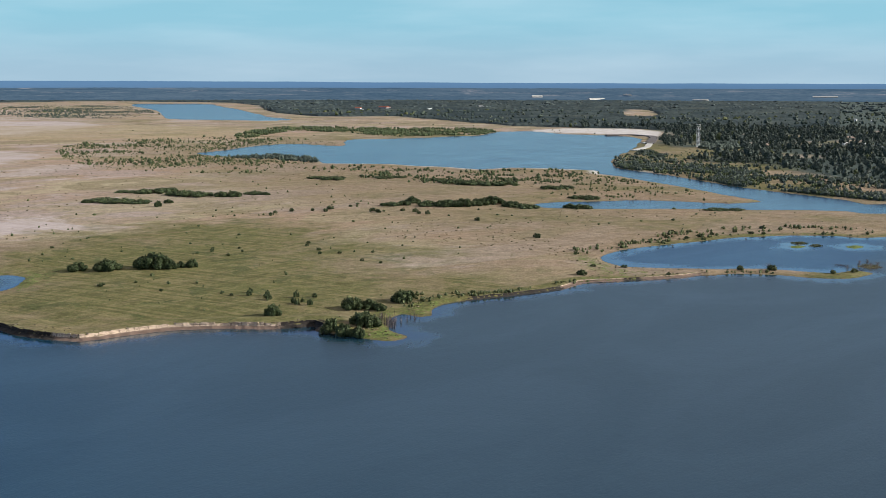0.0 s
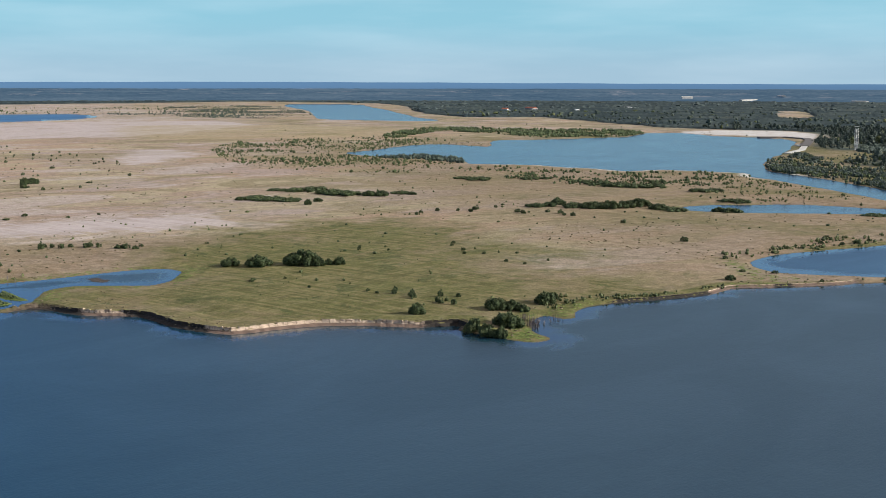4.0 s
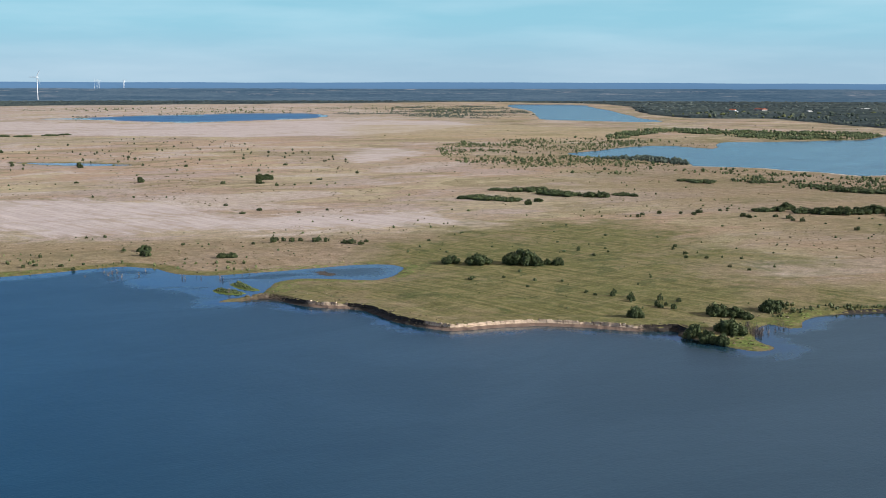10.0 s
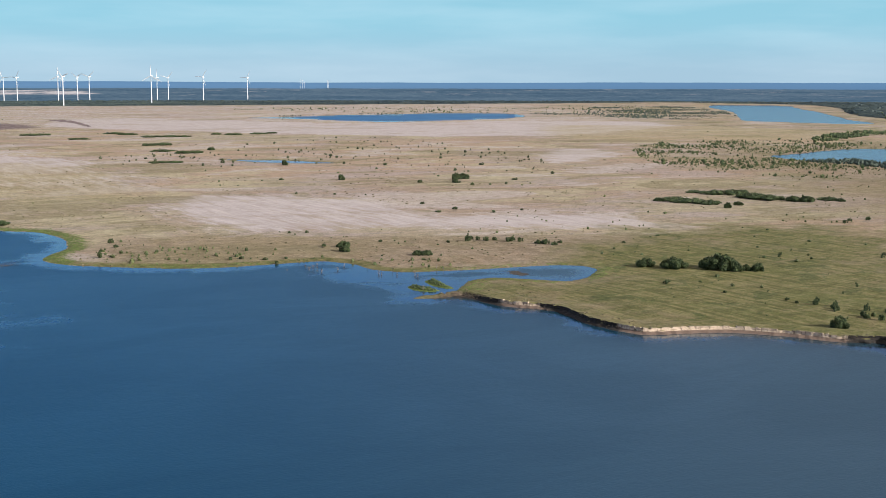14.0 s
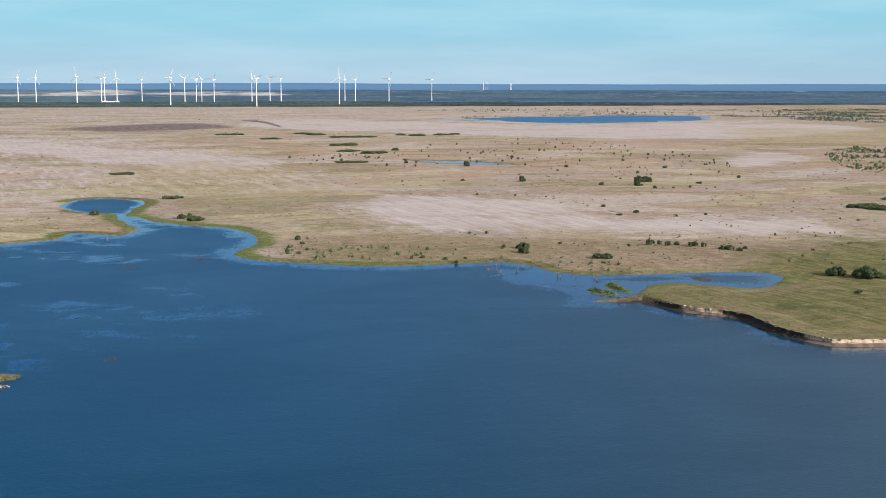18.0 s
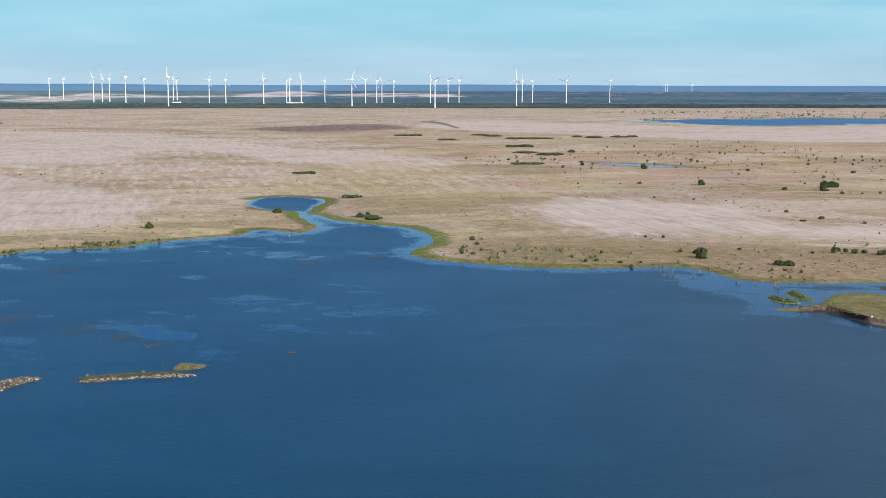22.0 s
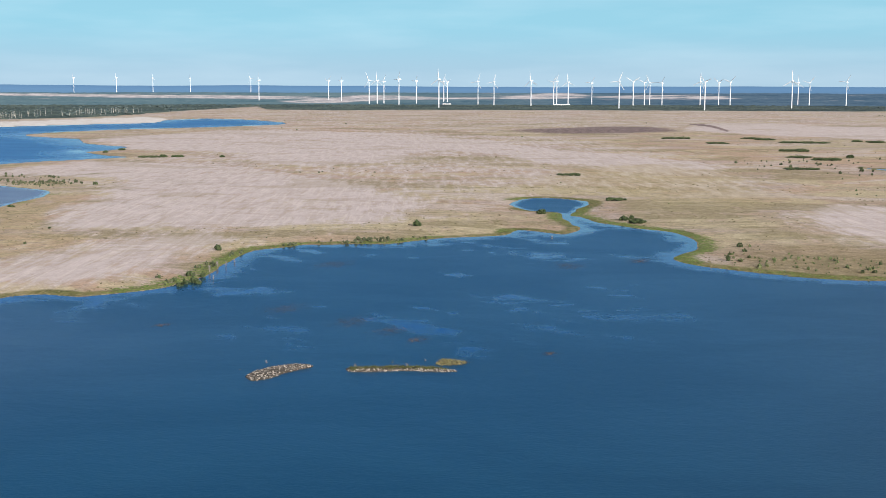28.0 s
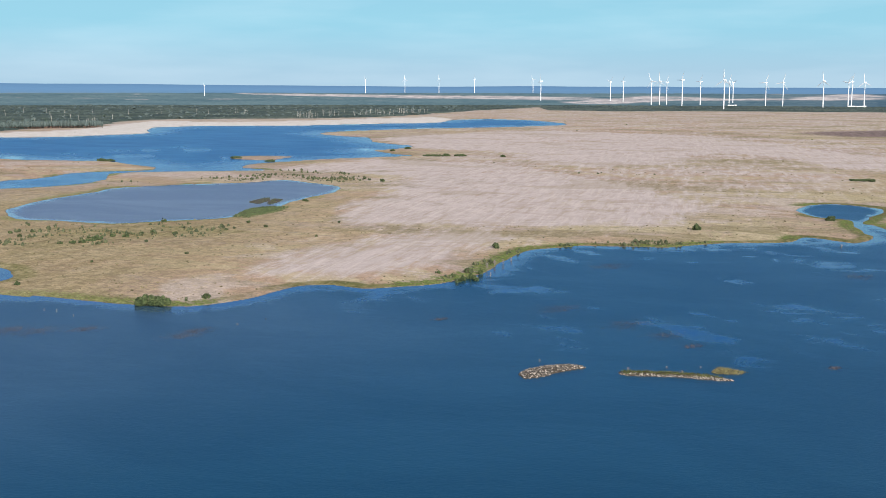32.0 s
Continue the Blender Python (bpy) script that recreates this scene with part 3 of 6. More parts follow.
SHRUB_H = [(-488.2, 254.2), (-434.3, 287.5), (-424.8, 310.2), (-393.9, 323.1), (-374.2, 300.9), (-376.6, 274.8), (-382.8, 240.9), (-425.1, 220.9)]
SHRUB_I = [(-644.5, 423.8), (-595.6, 480), (-577.3, 522.2), (-524.9, 512.7), (-531.4, 550.2), (-596.8, 583.1), (-648.9, 575.8), (-621, 510.2),
    (-628.5, 438.1)]
SHRUB_J = [(-98.4, 408.3), (-96.5, 444.3), (-54.7, 425.2), (-23.8, 415.1), (9.9, 398.2), (39.7, 382.5), (24.1, 375.4), (-1.7, 382.6),
    (-22.5, 392.1), (-49.6, 384.7), (-76.3, 382.5)]
SHRUB_K = [(-237, 896), (-192, 1111), (-97, 1235), (-4, 1365), (104, 1109), (141, 865.7), (96.3, 672.7), (42.4, 658.8),
    (-2.5, 721.5), (-65.5, 823.5), (-143.6, 829.9)]
SHRUB_L = [(132.5, 866.4), (191.1, 802.6), (253.7, 745.7), (308.7, 654.6), (272.4, 507.1), (163.8, 279.1), (105.6, 284.7), (88.2, 301.9),
    (70.9, 330.2), (77, 372.8), (70.1, 428.9), (42, 447.9)]
SHRUB_M = [(158.8, 287.4), (175.5, 277.5), (189.2, 274.6), (212.2, 277.9), (233.8, 277.3), (248.9, 273.4), (272.3, 267.3), (286.3, 256.4),
    (249, 268.3), (217.3, 276.1), (182.3, 270.3), (163.6, 270.3), (151.1, 267.3)]
SHRUB_N = [(-233.6, 269.3), (-247.9, 303.4), (-259, 340), (-255, 370.9), (-219.4, 418.1), (-213.7, 407.3), (-251.3, 365.5), (-257.9, 349.1),
    (-247.3, 321.5), (-228.5, 285.4)]
TREE_ROW = [(343, 907), (384, 910), (411, 877), (379.9, 805.8), (358, 849), (344, 873)]
REEDS_A = [(364, 1041), (446, 1100), (541, 1100), (512, 1026), (462, 1066), (388, 996)]
REEDS_B = [(139.1, 263.9), (148.1, 262), (149.1, 256.2), (139.6, 247), (135.4, 248)]
FIELD_B = [(1795, 2133), (1809, 2060), (1477, 1657), (1400, 1656)]
FIELD_D = [(815, 855), (879, 870), (831, 799), (770, 769), (761, 795)]
FIELD_E = [(-4082, 2329), (-4021, 2434), (-3796, 2401), (-3742, 2243)]
STRIP_A = [(-4291, 2129), (-4199, 2305), (-4075, 2518), (-3947, 2713), (-4075, 2517), (-4199, 2305), (-4291, 2129)]
STRIP_B = [(-3678, 3032), (-3511, 3183), (-3002, 3563), (-2499, 3810), (-2437, 3716), (-3086, 3324), (-3472, 3088)]
STRIP_C = [(-1855, 4091), (-1818, 4333), (-1717, 4444), (-1590, 4394), (-1549, 4251), (-1728, 4117)]
STRIP_D = [(-1529, 4290), (-1389, 4466), (-1115, 4486), (-1003, 4395), (-1287, 4283)]
STRIP_E = [(-2476, 3562), (-2350, 3992), (-2019, 4043), (-1878, 4143), (-1870, 4023), (-2150, 3850), (-2275, 3601)]
BEACH_EAST = [(875, 1228), (977, 1260), (1018, 1214), (1000, 1119), (889, 1002), (911, 1056), (896, 1100), (874, 1149)]
STONE_BANK = [(-144.1, 193.2), (-145.9, 197), (-145.1, 203.1), (-141.8, 208.1), (-137.1, 208), (-138.2, 202.9), (-139.2, 194.9), (-140.9, 190.9)]
GRASS_BANK = [(-129.9, 209.5), (-124.7, 214), (-119.6, 217.1), (-112.9, 219.6), (-106.4, 218.3), (-112, 215.3), (-119.4, 212.1), (-126.2, 207.4)]
REED_BANK = [(-114.8, 222.6), (-114.9, 227.3), (-111.6, 227.4), (-107.7, 226.8), (-110.4, 222.4), (-112.7, 221.2)]
BIG_BUSHES = [(138.2, 273.7, 5.5, 3.3), (142.1, 271.4, 4.5, 2.7), (154.7, 276.2, 5.6, 3.1), (159.4, 279.4, 1.9, 2.2), (130.7, 252.6, 6.5, 3.7), (143.6, 268.7, 3.3, 2.1),
    (121.1, 252, 3.6, 3.1), (122.1, 246.9, 3.6, 3), (124.2, 243.4, 3.3, 2.7), (115.9, 275.4, 4.1, 3), (113.6, 366.2, 9.4, 5.1), (117.1, 362.7, 4.1, 3.4),
    (110, 369.6, 4.9, 3.4), (99, 369.5, 7.1, 3.8), (91.1, 375.5, 5.7, 2.7), (121, 363.1, 2.6, 2.1), (124.6, 362.4, 3.8, 2.6), (225.5, 286.7, 2.9, 1.8)]
HEDGES_A = [(155.9, 587.4, 12.5, 2.7), (162.9, 580.1, 12.9, 2.6), (170.1, 572.6, 9.9, 2.3), (147.6, 585.8, 3.5, 1.8), (191.6, 623.3, 12.7, 2.9), (200.9, 625.7, 11.5, 3.2),
    (202, 602.3, 11.8, 3.4), (207.6, 591.7, 12.2, 3.7), (217.3, 582.4, 7.3, 3), (223, 579.1, 7.3, 3), (237, 585.5, 7.4, 2.2), (241, 579.5, 4.3, 1.8),
    (182, 632.8, 9.6, 1.9), (173.6, 551.9, 3.4, 2.8), (183, 565.1, 4.1, 2), (271.9, 497.4, 7.2, 2.5), (279.1, 496.3, 6.1, 2.5), (288.2, 503.7, 6.8, 3.4),
    (288.6, 487.7, 9.4, 3), (294.3, 481.2, 9.4, 3.6), (301.5, 477, 9.4, 3.9), (311, 477.6, 8.9, 3.3), (321.3, 481.1, 10.2, 4), (323.2, 467.4, 8.3, 3.1)]
HEDGES_B = [(326.6, 459.3, 9.4, 2.5), (346.7, 450.6, 6.1, 2.5), (349.9, 445.7, 7.8, 2.8), (377.8, 485.2, 7.2, 2.4), (381.8, 479.4, 7.8, 2.4), (399.1, 405, 9.4, 1.4),
    (406.6, 400.6, 7.2, 1.4), (395.5, 532.6, 9.1, 2.6), (404.7, 531.5, 7.8, 2.3), (312.6, 668.4, 9.4, 2.2), (318, 655.2, 12.8, 2.5), (349.6, 647, 9.3, 2.2),
    (359.5, 646.5, 7.9, 1.8), (368.5, 616, 10.5, 2.4), (368.9, 596.6, 11.6, 3.1), (372.8, 580.6, 13.5, 3.4), (380.8, 571.4, 13.4, 3.3), (393.9, 572.9, 8.1, 2.7),
    (-165.3, 509.3, 4.2, 2.1), (-156.8, 502.2, 6.2, 2.3), (-163.5, 514.9, 2.1, 1.8), (-209.8, 519, 4.4, 2.2), (-201.9, 597.4, 4.3, 1.8), (-197.5, 598.8, 6.2, 2.2)]
HEDGES_C = [(-288.7, 754.4, 7.9, 1.6), (-282.4, 756.4, 8.7, 2), (-236.7, 442, 3.2, 2.7), (-9.3, 424.6, 3.8, 2.5), (16.8, 402.3, 3.2, 2), (20, 402, 3.2, 1.8),
    (-11.2, 424.1, 1.7, 1.5), (-391.1, 1373.9, 16.7, 2.8), (-376.6, 1378.7, 13.9, 2.8), (-305.8, 1420.1, 17, 2.8), (-282.4, 1392.8, 16.6, 2.8), (-309.6, 1272.8, 17.8, 2.5),
    (-242.2, 1325, 17, 2.6), (-223.6, 1331.1, 17.1, 2.6), (-210, 1335.6, 13.1, 2.6), (-212.6, 1148.3, 11.4, 2.8), (-200.3, 1152.3, 13.7, 3.4), (-182.7, 1042.8, 15.5, 2.6),
    (-160.1, 1013.4, 11, 3.5), (-149.7, 1016.7, 10, 3), (-157.8, 888.9, 11.4, 2.2), (-147.3, 892.2, 9.7, 2.2), (-142.4, 1065.3, 6.3, 2.6), (-62.4, 866.7, 3.8, 3.8)]
HEDGES_D = [(-17.4, 727, 3.9, 3.5), (54.6, 728.6, 4.3, 4.3), (60.4, 742.7, 7.3, 2.9), (-131.7, 1409.3, 13.8, 2.8), (-118.2, 1430.4, 11.2, 2.8), (-179.9, 1393.3, 9.6, 2.7),
    (-158.8, 1384, 14.9, 2.7), (-270.9, 189.7, 5.6, 2.9), (-267.4, 191.6, 4.5, 2.6), (-273.1, 189, 3, 2), (-845, 551, 6.9, 2.5), (-839.8, 555.7, 6.9, 2.5),
    (-794.1, 651.6, 7, 2.5), (-741.7, 644.6, 6.7, 2.4), (-681.6, 777.1, 7, 2.5), (-675.6, 782.5, 9.1, 2.5), (-670, 787.6, 6, 2.5), (-660.8, 796, 8.1, 2.5),
    (-770.3, 825.2, 4.4, 2.2), (-781, 858.9, 5.6, 2.3), (-627.5, 814.5, 4, 2)]
SMALL_TREES_A = [(264.3, 364.6, 2.6, 2), (275.2, 423.9, 2.2, 2), (205.4, 487.8, 2.1, 1.8), (210.6, 495.5, 1.8, 1.6), (220.1, 498.3, 2.1, 1.9), (229.5, 495.6, 1.6, 1.6),
    (233.7, 490.3, 2.4, 1.9), (240.1, 498.1, 2.7, 2.4), (252.8, 502.5, 1.6, 1.4), (252.8, 479.1, 2.4, 2.1), (252.6, 473.7, 2.1, 2.1), (266.1, 474.2, 1.9, 1.6),
    (268.7, 467, 2.4, 2.1), (266.5, 460.1, 1.8, 1.6), (268.9, 456, 2.1, 2.1), (176.7, 386.9, 1.3, 1), (172.2, 366.3, 1.4, 1.2), (178.9, 364, 1.2, 1),
    (177.7, 344.8, 1.1, 1), (190.1, 360.5, 1, 1), (180.8, 337.3, 1.1, 0.9), (141.7, 390.8, 1.2, 1.2), (153.3, 393.8, 1, 0.8), (95.2, 428.2, 1.1, 0.9)]
SMALL_TREES_B = [(120.8, 303.9, 1.5, 1.5), (123.1, 295.5, 1.6, 1.9), (123.4, 298.3, 1.3, 1.4), (127.1, 287.3, 1.2, 2.2), (127.2, 285.3, 1.4, 1.5), (129.7, 282.8, 1.4, 1.8),
    (129.8, 287.6, 0.9, 1.4), (116.6, 306.4, 1, 0.8), (101.8, 323.6, 1, 0.8), (99.8, 341.5, 0.9, 0.7), (88.9, 340, 1.6, 1), (115.1, 310.4, 0.8, 0.7),
    (252.1, 323.9, 1.8, 1.2), (247.4, 292.2, 1.7, 1.1), (239.3, 298.3, 1.5, 0.9), (309.2, 340.1, 1.8, 1.4), (320.7, 349.6, 1.9, 1.4), (323, 335.9, 2.1, 1.6),
    (314.7, 334.9, 1.8, 1.4), (331.9, 338.8, 1.6, 1.4), (345, 339.5, 1.9, 1.4), (363.4, 341.7, 2.2, 1.5), (348.3, 333.3, 1.9, 1.2), (37.2, 438.2, 1.9, 3)]
SMALL_TREES_C = [(38.9, 443, 1.5, 1.7), (41.4, 441.1, 1.7, 1.7), (44.3, 437.6, 2.2, 1.9), (47.7, 438.9, 1.7, 1.5), (52.7, 435.2, 2.6, 1.9), (54.6, 438.3, 1.7, 2.2),
    (57, 434.8, 1.9, 1.9), (63.1, 427.9, 2.5, 1.7), (65.6, 427.6, 3, 1.9), (68.3, 424.3, 2.1, 1.5), (71.4, 430.2, 1.5, 1.3), (-9, 413.7, 3.2, 2.4),
    (-97.3, 441.2, 1.8, 2), (-92.8, 428.7, 1.5, 1.3), (-93, 403.9, 1.6, 2.6), (-95.7, 417.6, 1.3, 1.3), (-47.4, 397, 1.2, 1.2), (-43.9, 399.3, 1.4, 1),
    (-35.7, 397.2, 1.4, 1), (-31.4, 390.5, 1.2, 1.2), (-44, 415.5, 1, 1.6), (-16.8, 426.1, 1.3, 1.5), (-32, 464.9, 1.1, 1.1), (-25.2, 466.1, 1.4, 1.1)]
SMALL_TREES_D = [(4.1, 438.1, 1.3, 1.1), (29.6, 434.1, 1.3, 1.1), (-61.4, 860.3, 3.4, 2.9), (-39.6, 633.7, 1.2, 1.2), (-17.1, 725.2, 3.2, 2.8), (-54.6, 728.4, 2.5, 1.4),
    (-18.6, 628.6, 1.2, 1.2), (26.4, 576.9, 1.7, 1.4), (40.9, 551.7, 2.2, 1.6), (32.1, 540.1, 2.6, 1.1), (57.8, 537.7, 1.3, 1.3), (72.3, 546.4, 1.3, 1.1),
    (31, 704.4, 2.4, 2.1), (59.7, 731.9, 5, 2.1), (52.1, 702.6, 3.1, 3.4), (60.9, 685.8, 2, 2), (83.7, 860.7, 2.9, 2.1), (-110.2, 888.7, 2.6, 2.6),
    (-116, 928.6, 2.7, 1.8), (11.7, 860.4, 2.5, 2.1), (143.7, 395.2, 1.2, 1.2), (180.3, 393.2, 1.3, 1.1), (175.7, 374.8, 1.4, 1.2), (122.9, 308.1, 1.3, 1.5)]
SMALL_TREES_E = [(125.3, 301.1, 1.3, 1.8), (131.2, 294.8, 1.4, 2.2), (135.6, 292, 1.3, 1.3), (115.7, 311.4, 1, 0.8), (89.9, 342.5, 1.4, 0.9), (91.5, 724.8, 3.2, 1.4),
    (-267.8, 343.8, 2.4, 2.6), (-234.6, 292.9, 1.5, 2.2), (-230.8, 283.9, 2.5, 2.5), (-231.4, 280.4, 1.8, 2.1), (-230.6, 276.7, 2.1, 1.8), (-239.1, 292.1, 1.9, 1.9),
    (-236.7, 281.7, 1.4, 1.4), (-228.5, 283, 1.8, 1.8), (-265.1, 205.5, 2.2, 1.8), (-326.4, 181.7, 1.5, 1.5), (-266.4, 199.5, 0.8, 1.3), (-245, 283.8, 1.5, 1.3),
    (-448.7, 384.6, 2.9, 1.7), (-459.4, 423.3, 3, 1.5), (-433.6, 313.6, 2.1, 2.1), (-340.9, 320, 1.1, 0.9), (-348.2, 221.5, 1, 0.8), (-515.8, 542.3, 2.6, 2.2)]
SMALL_TREES_F = [(-399.9, 334.4, 1.5, 1.3), (-396.1, 244, 2.3, 1.6), (-394.8, 247.3, 2.3, 1.8), (-396.8, 252.3, 2.8, 2.1), (-398.8, 257.4, 3.3, 2.6), (-402.2, 266.1, 1.9, 1.9),
    (-396.9, 268.3, 2.3, 2.1), (-401.4, 279, 1.4, 1.4), (-401.1, 284.3, 1.7, 1.9), (-439.5, 253.1, 1.5, 1.2), (-430.2, 241.5, 1.7, 1.4), (-443.3, 244.7, 1.5, 1.5),
    (-386.1, 310.5, 1.5, 1), (-381.3, 328.1, 1.5, 1.2), (-398.4, 239.8, 1.8, 1.4), (-391, 288.1, 1.7, 1.2), (-340.6, 255.7, 1.3, 0.8), (-369.8, 361, 1.3, 1)]
DEAD_TREES_A = [(-19.6, 374.8, 1.1, 2.2), (-18.5, 377.5, 0.9, 2.2), (-17.2, 379, 0.9, 2.6), (-15.5, 372.6, 0.9, 1.8), (-10.4, 375.3, 0.9, 1.8), (-21.3, 382.6, 0.8, 1.5),
    (-8.5, 382.8, 0.8, 1.7), (2.9, 367, 0.9, 1.8), (14.3, 363.1, 0.9, 1.6), (15, 360.2, 0.9, 1.8), (15.7, 336.7, 1, 1.7), (-170.5, 433.3, 1.4, 2.1),
    (-26.8, 376.2, 0.7, 0.9), (3.7, 365.2, 0.7, 1.6), (8.6, 365.6, 0.7, 1.6), (21.9, 376, 0.7, 1.7), (24, 373.4, 0.7, 1.5), (-239.1, 302.1, 1.1, 3),
    (-243.4, 311.7, 1.2, 2.7), (-242.8, 315.7, 1, 2.7), (-245.5, 324, 0.8, 2), (-229.4, 291.7, 0.9, 2.2), (-229, 284.6, 0.9, 1.6), (-280.5, 167.1, 1, 1.9)]
DEAD_TREES_B = [(-285.2, 166.2, 0.8, 1.6), (-272.1, 167, 0.9, 1.4), (-230.5, 188.3, 1, 1.2), (-230.1, 197.5, 0.9, 1.4), (-226.1, 219.9, 0.5, 0.8), (-148.1, 206.2, 0.5, 1.1),
    (-149.3, 198.1, 0.4, 0.6), (-129, 212.3, 0.6, 1.1), (-123.5, 219.1, 0.6, 0.9), (-117.9, 224, 0.5, 0.9), (140.6, 254.5, 1, 1.7), (141.1, 252.6, 0.9, 1.6),
    (140, 256.5, 0.9, 1.7), (143.8, 254.3, 0.7, 1.3), (146.3, 254.5, 0.6, 1), (139.2, 259.6, 0.9, 1.8), (319.3, 256.9, 1.6, 2.4), (325.9, 258.8, 1.6, 2),
    (311.1, 254.8, 1.2, 1.8), (280.5, 272.9, 1, 1.5), (291.3, 270.7, 1.8, 1.6), (288.8, 322.1, 1.1, 1.3), (296.4, 322.8, 1.1, 1.3), (334.2, 322.7, 1.1, 1.4)]
DEAD_TREES_C = [(342.7, 323.5, 1.2, 1.4), (330.9, 328.5, 0.9, 1.4), (362, 322.1, 1.2, 1.4), (376.2, 315.8, 1.2, 1.4)]
HOUSES = [(1337, 2259.7, 11.5, 6.4), (1176.9, 2280, 10, 6.2), (1301.9, 2407.5, 34.6, 9.3), (1220.9, 2382.1, 13, 7.8), (2525.2, 3494.9, 41.9, 8.4), (2636.3, 3288.7, 122.9, 6.1),
    (2835.9, 3355.4, 85.4, 8.5), (2888.8, 3026, 61, 6.1), (3301, 2837.1, 84.6, 6.3), (939.2, 780.1, 5.9, 3), (947.5, 763.1, 4.7, 3), (925.3, 728.9, 8, 3.4),
    (1589, 1301.6, 6, 4), (1566.8, 1247.9, 5.8, 3.9), (1647.7, 2533, 20.6, 4.4)]
WEED_MATS = [(-212.6, 336.1, 10.9, 0.6), (-180.5, 260.5, 9.4, 0.5), (-155, 254.3, 8.9, 0.4), (-140.8, 248.6, 7.1, 0.4), (-129.9, 242.4, 3.8, 0.4), (-95.7, 243.2, 2.1, 0.7),
    (-139.1, 370.1, 8.9, 0.6), (-121.1, 392.5, 6.5, 0.6), (-197.9, 482.5, 7.7, 0.8), (-230.4, 171.4, 7.1, 0.6), (-232.2, 177.1, 5.8, 0.6), (-262.3, 149.9, 9, 0.4),
    (-269, 146.8, 6.1, 0.5), (-255.3, 159.7, 6, 0.6), (-195.9, 228, 3, 0.4), (285.6, 265.4, 3.8, 0.6), (312.1, 251.1, 7.9, 0.8), (314.2, 259.7, 4, 0.6)]
TURBINES_A = [(35.8, 4390, 72.5), (32.45, 4399, 69.5), (31.83, 4372, 71.2), (30.49, 4232, 82.3), (30.1, 4232, 82.2), (29.77, 4244, 78.3),
    (29.04, 4194, 88.6), (28.19, 4255, 78.5), (27.09, 3539, 86.8), (26.85, 4317, 74.5), (26.68, 4317, 72.4), (25.18, 4155, 82.8),
    (24.4, 4179, 81.2), (22.6, 3913, 85.6), (21.5, 4241, 77.3), (21.35, 4191, 82.5), (20.8, 4204, 79.7), (19.66, 4217, 74.8),
    (18.35, 3482, 81.2), (17.68, 4056, 82.8), (17.14, 4183, 79.3), (16.89, 4171, 79), (16.31, 4171, 78), (14.52, 4162, 82.9)]
TURBINES_B = [(14.3, 3318, 79), (13.66, 4226, 77), (13.13, 4177, 81.2), (10.32, 3599, 83.1), (10.05, 4235, 75.1), (9.54, 4224, 75.9),
    (7.91, 4192, 80.4), (5.82, 4236, 76.1), (3.3, 4790, 26.8), (3.18, 4790, 30.3), (3.08, 4790, 27.9), (1.98, 4790, 27.9),
    (1.93, 4790, 29.1), (44.34, 4790, 55.9), (42.42, 4790, 55.9), (40.76, 4790, 55.9), (39.03, 4790, 55.9), (36.18, 4790, 54.7),
    (52.05, 4614, 40.3)]


# ---------------------------------------------------------------- shapes in plan
def lattice(ix, iy, seed):
    v = np.sin(ix * 127.1 + iy * 311.7 + seed * 74.7) * 43758.5453
    return v - np.floor(v)


def fbm(x, y, size, seed=0, octaves=3):
    """Smooth noise of about -0.5 to 0.5 with features of the given size."""
    total, gain, norm = np.zeros_like(x), 1.0, 0.0
    for k in range(octaves):
        u, v = x / size * 2 ** k, y / size * 2 ** k
        iu, iv = np.floor(u), np.floor(v)
        fu, fv = u - iu, v - iv
        fu, fv = fu * fu * (3 - 2 * fu), fv * fv * (3 - 2 * fv)
        a, b = lattice(iu, iv, seed + k), lattice(iu + 1, iv, seed + k)
        c, d = lattice(iu, iv + 1, seed + k), lattice(iu + 1, iv + 1, seed + k)
        total += gain * (a + (b - a) * fu + (c - a) * fv + (a - b - c + d) * fu * fv - 0.5)
        norm += gain
        gain *= 0.5
    return total / norm


def rounded(points, steps=3):
    """A closed outline through the points, rounded off."""
    p = np.array(points, float)
    a, b, c, d = np.roll(p, 1, 0), p, np.roll(p, -1, 0), np.roll(p, -2, 0)
    t = np.linspace(0, 1, steps, endpoint=False)[None, :, None]
    a, b, c, d = (q[:, None, :] for q in (a, b, c, d))
    tight = 0.35
    m1, m2 = (c - a) * tight, (d - b) * tight
    q = (2 * t ** 3 - 3 * t ** 2 + 1) * b + (t ** 3 - 2 * t ** 2 + t) * m1 + (3 * t ** 2 - 2 * t ** 3) * c + (t ** 3 - t ** 2) * m2
    return q.reshape(-1, 2)


def inside(points, x, y, reach):
    """Distance to the outline in metres, positive inside; -reach where further off."""
    q = rounded(points)
    out = np.full(x.shape, -float(reach))
    lo, hi = q.min(0) - reach, q.max(0) + reach
    near = np.nonzero((x > lo[0]) & (x < hi[0]) & (y > lo[1]) & (y < hi[1]))[0]
    px, py = x[near], y[near]
    best, odd = np.full(px.shape, 1e12), np.zeros(px.shape, bool)
    for (ax, ay), (bx, by) in zip(q, np.roll(q, -1, 0)):
        dx, dy = bx - ax, by - ay
        ux, uy = px - ax, py - ay
        k = np.clip((ux * dx + uy * dy) / max(dx * dx + dy * dy, 1e-9), 0, 1)
        best = np.minimum(best, (ux - k * dx) ** 2 + (uy - k * dy) ** 2)
        if ay != by:
            odd ^= ((ay > py) != (by > py)) & (px < ax + (py - ay) / dy * dx)
    out[near] = np.maximum(np.where(odd, 1, -1) * np.sqrt(best), -reach)
    return out


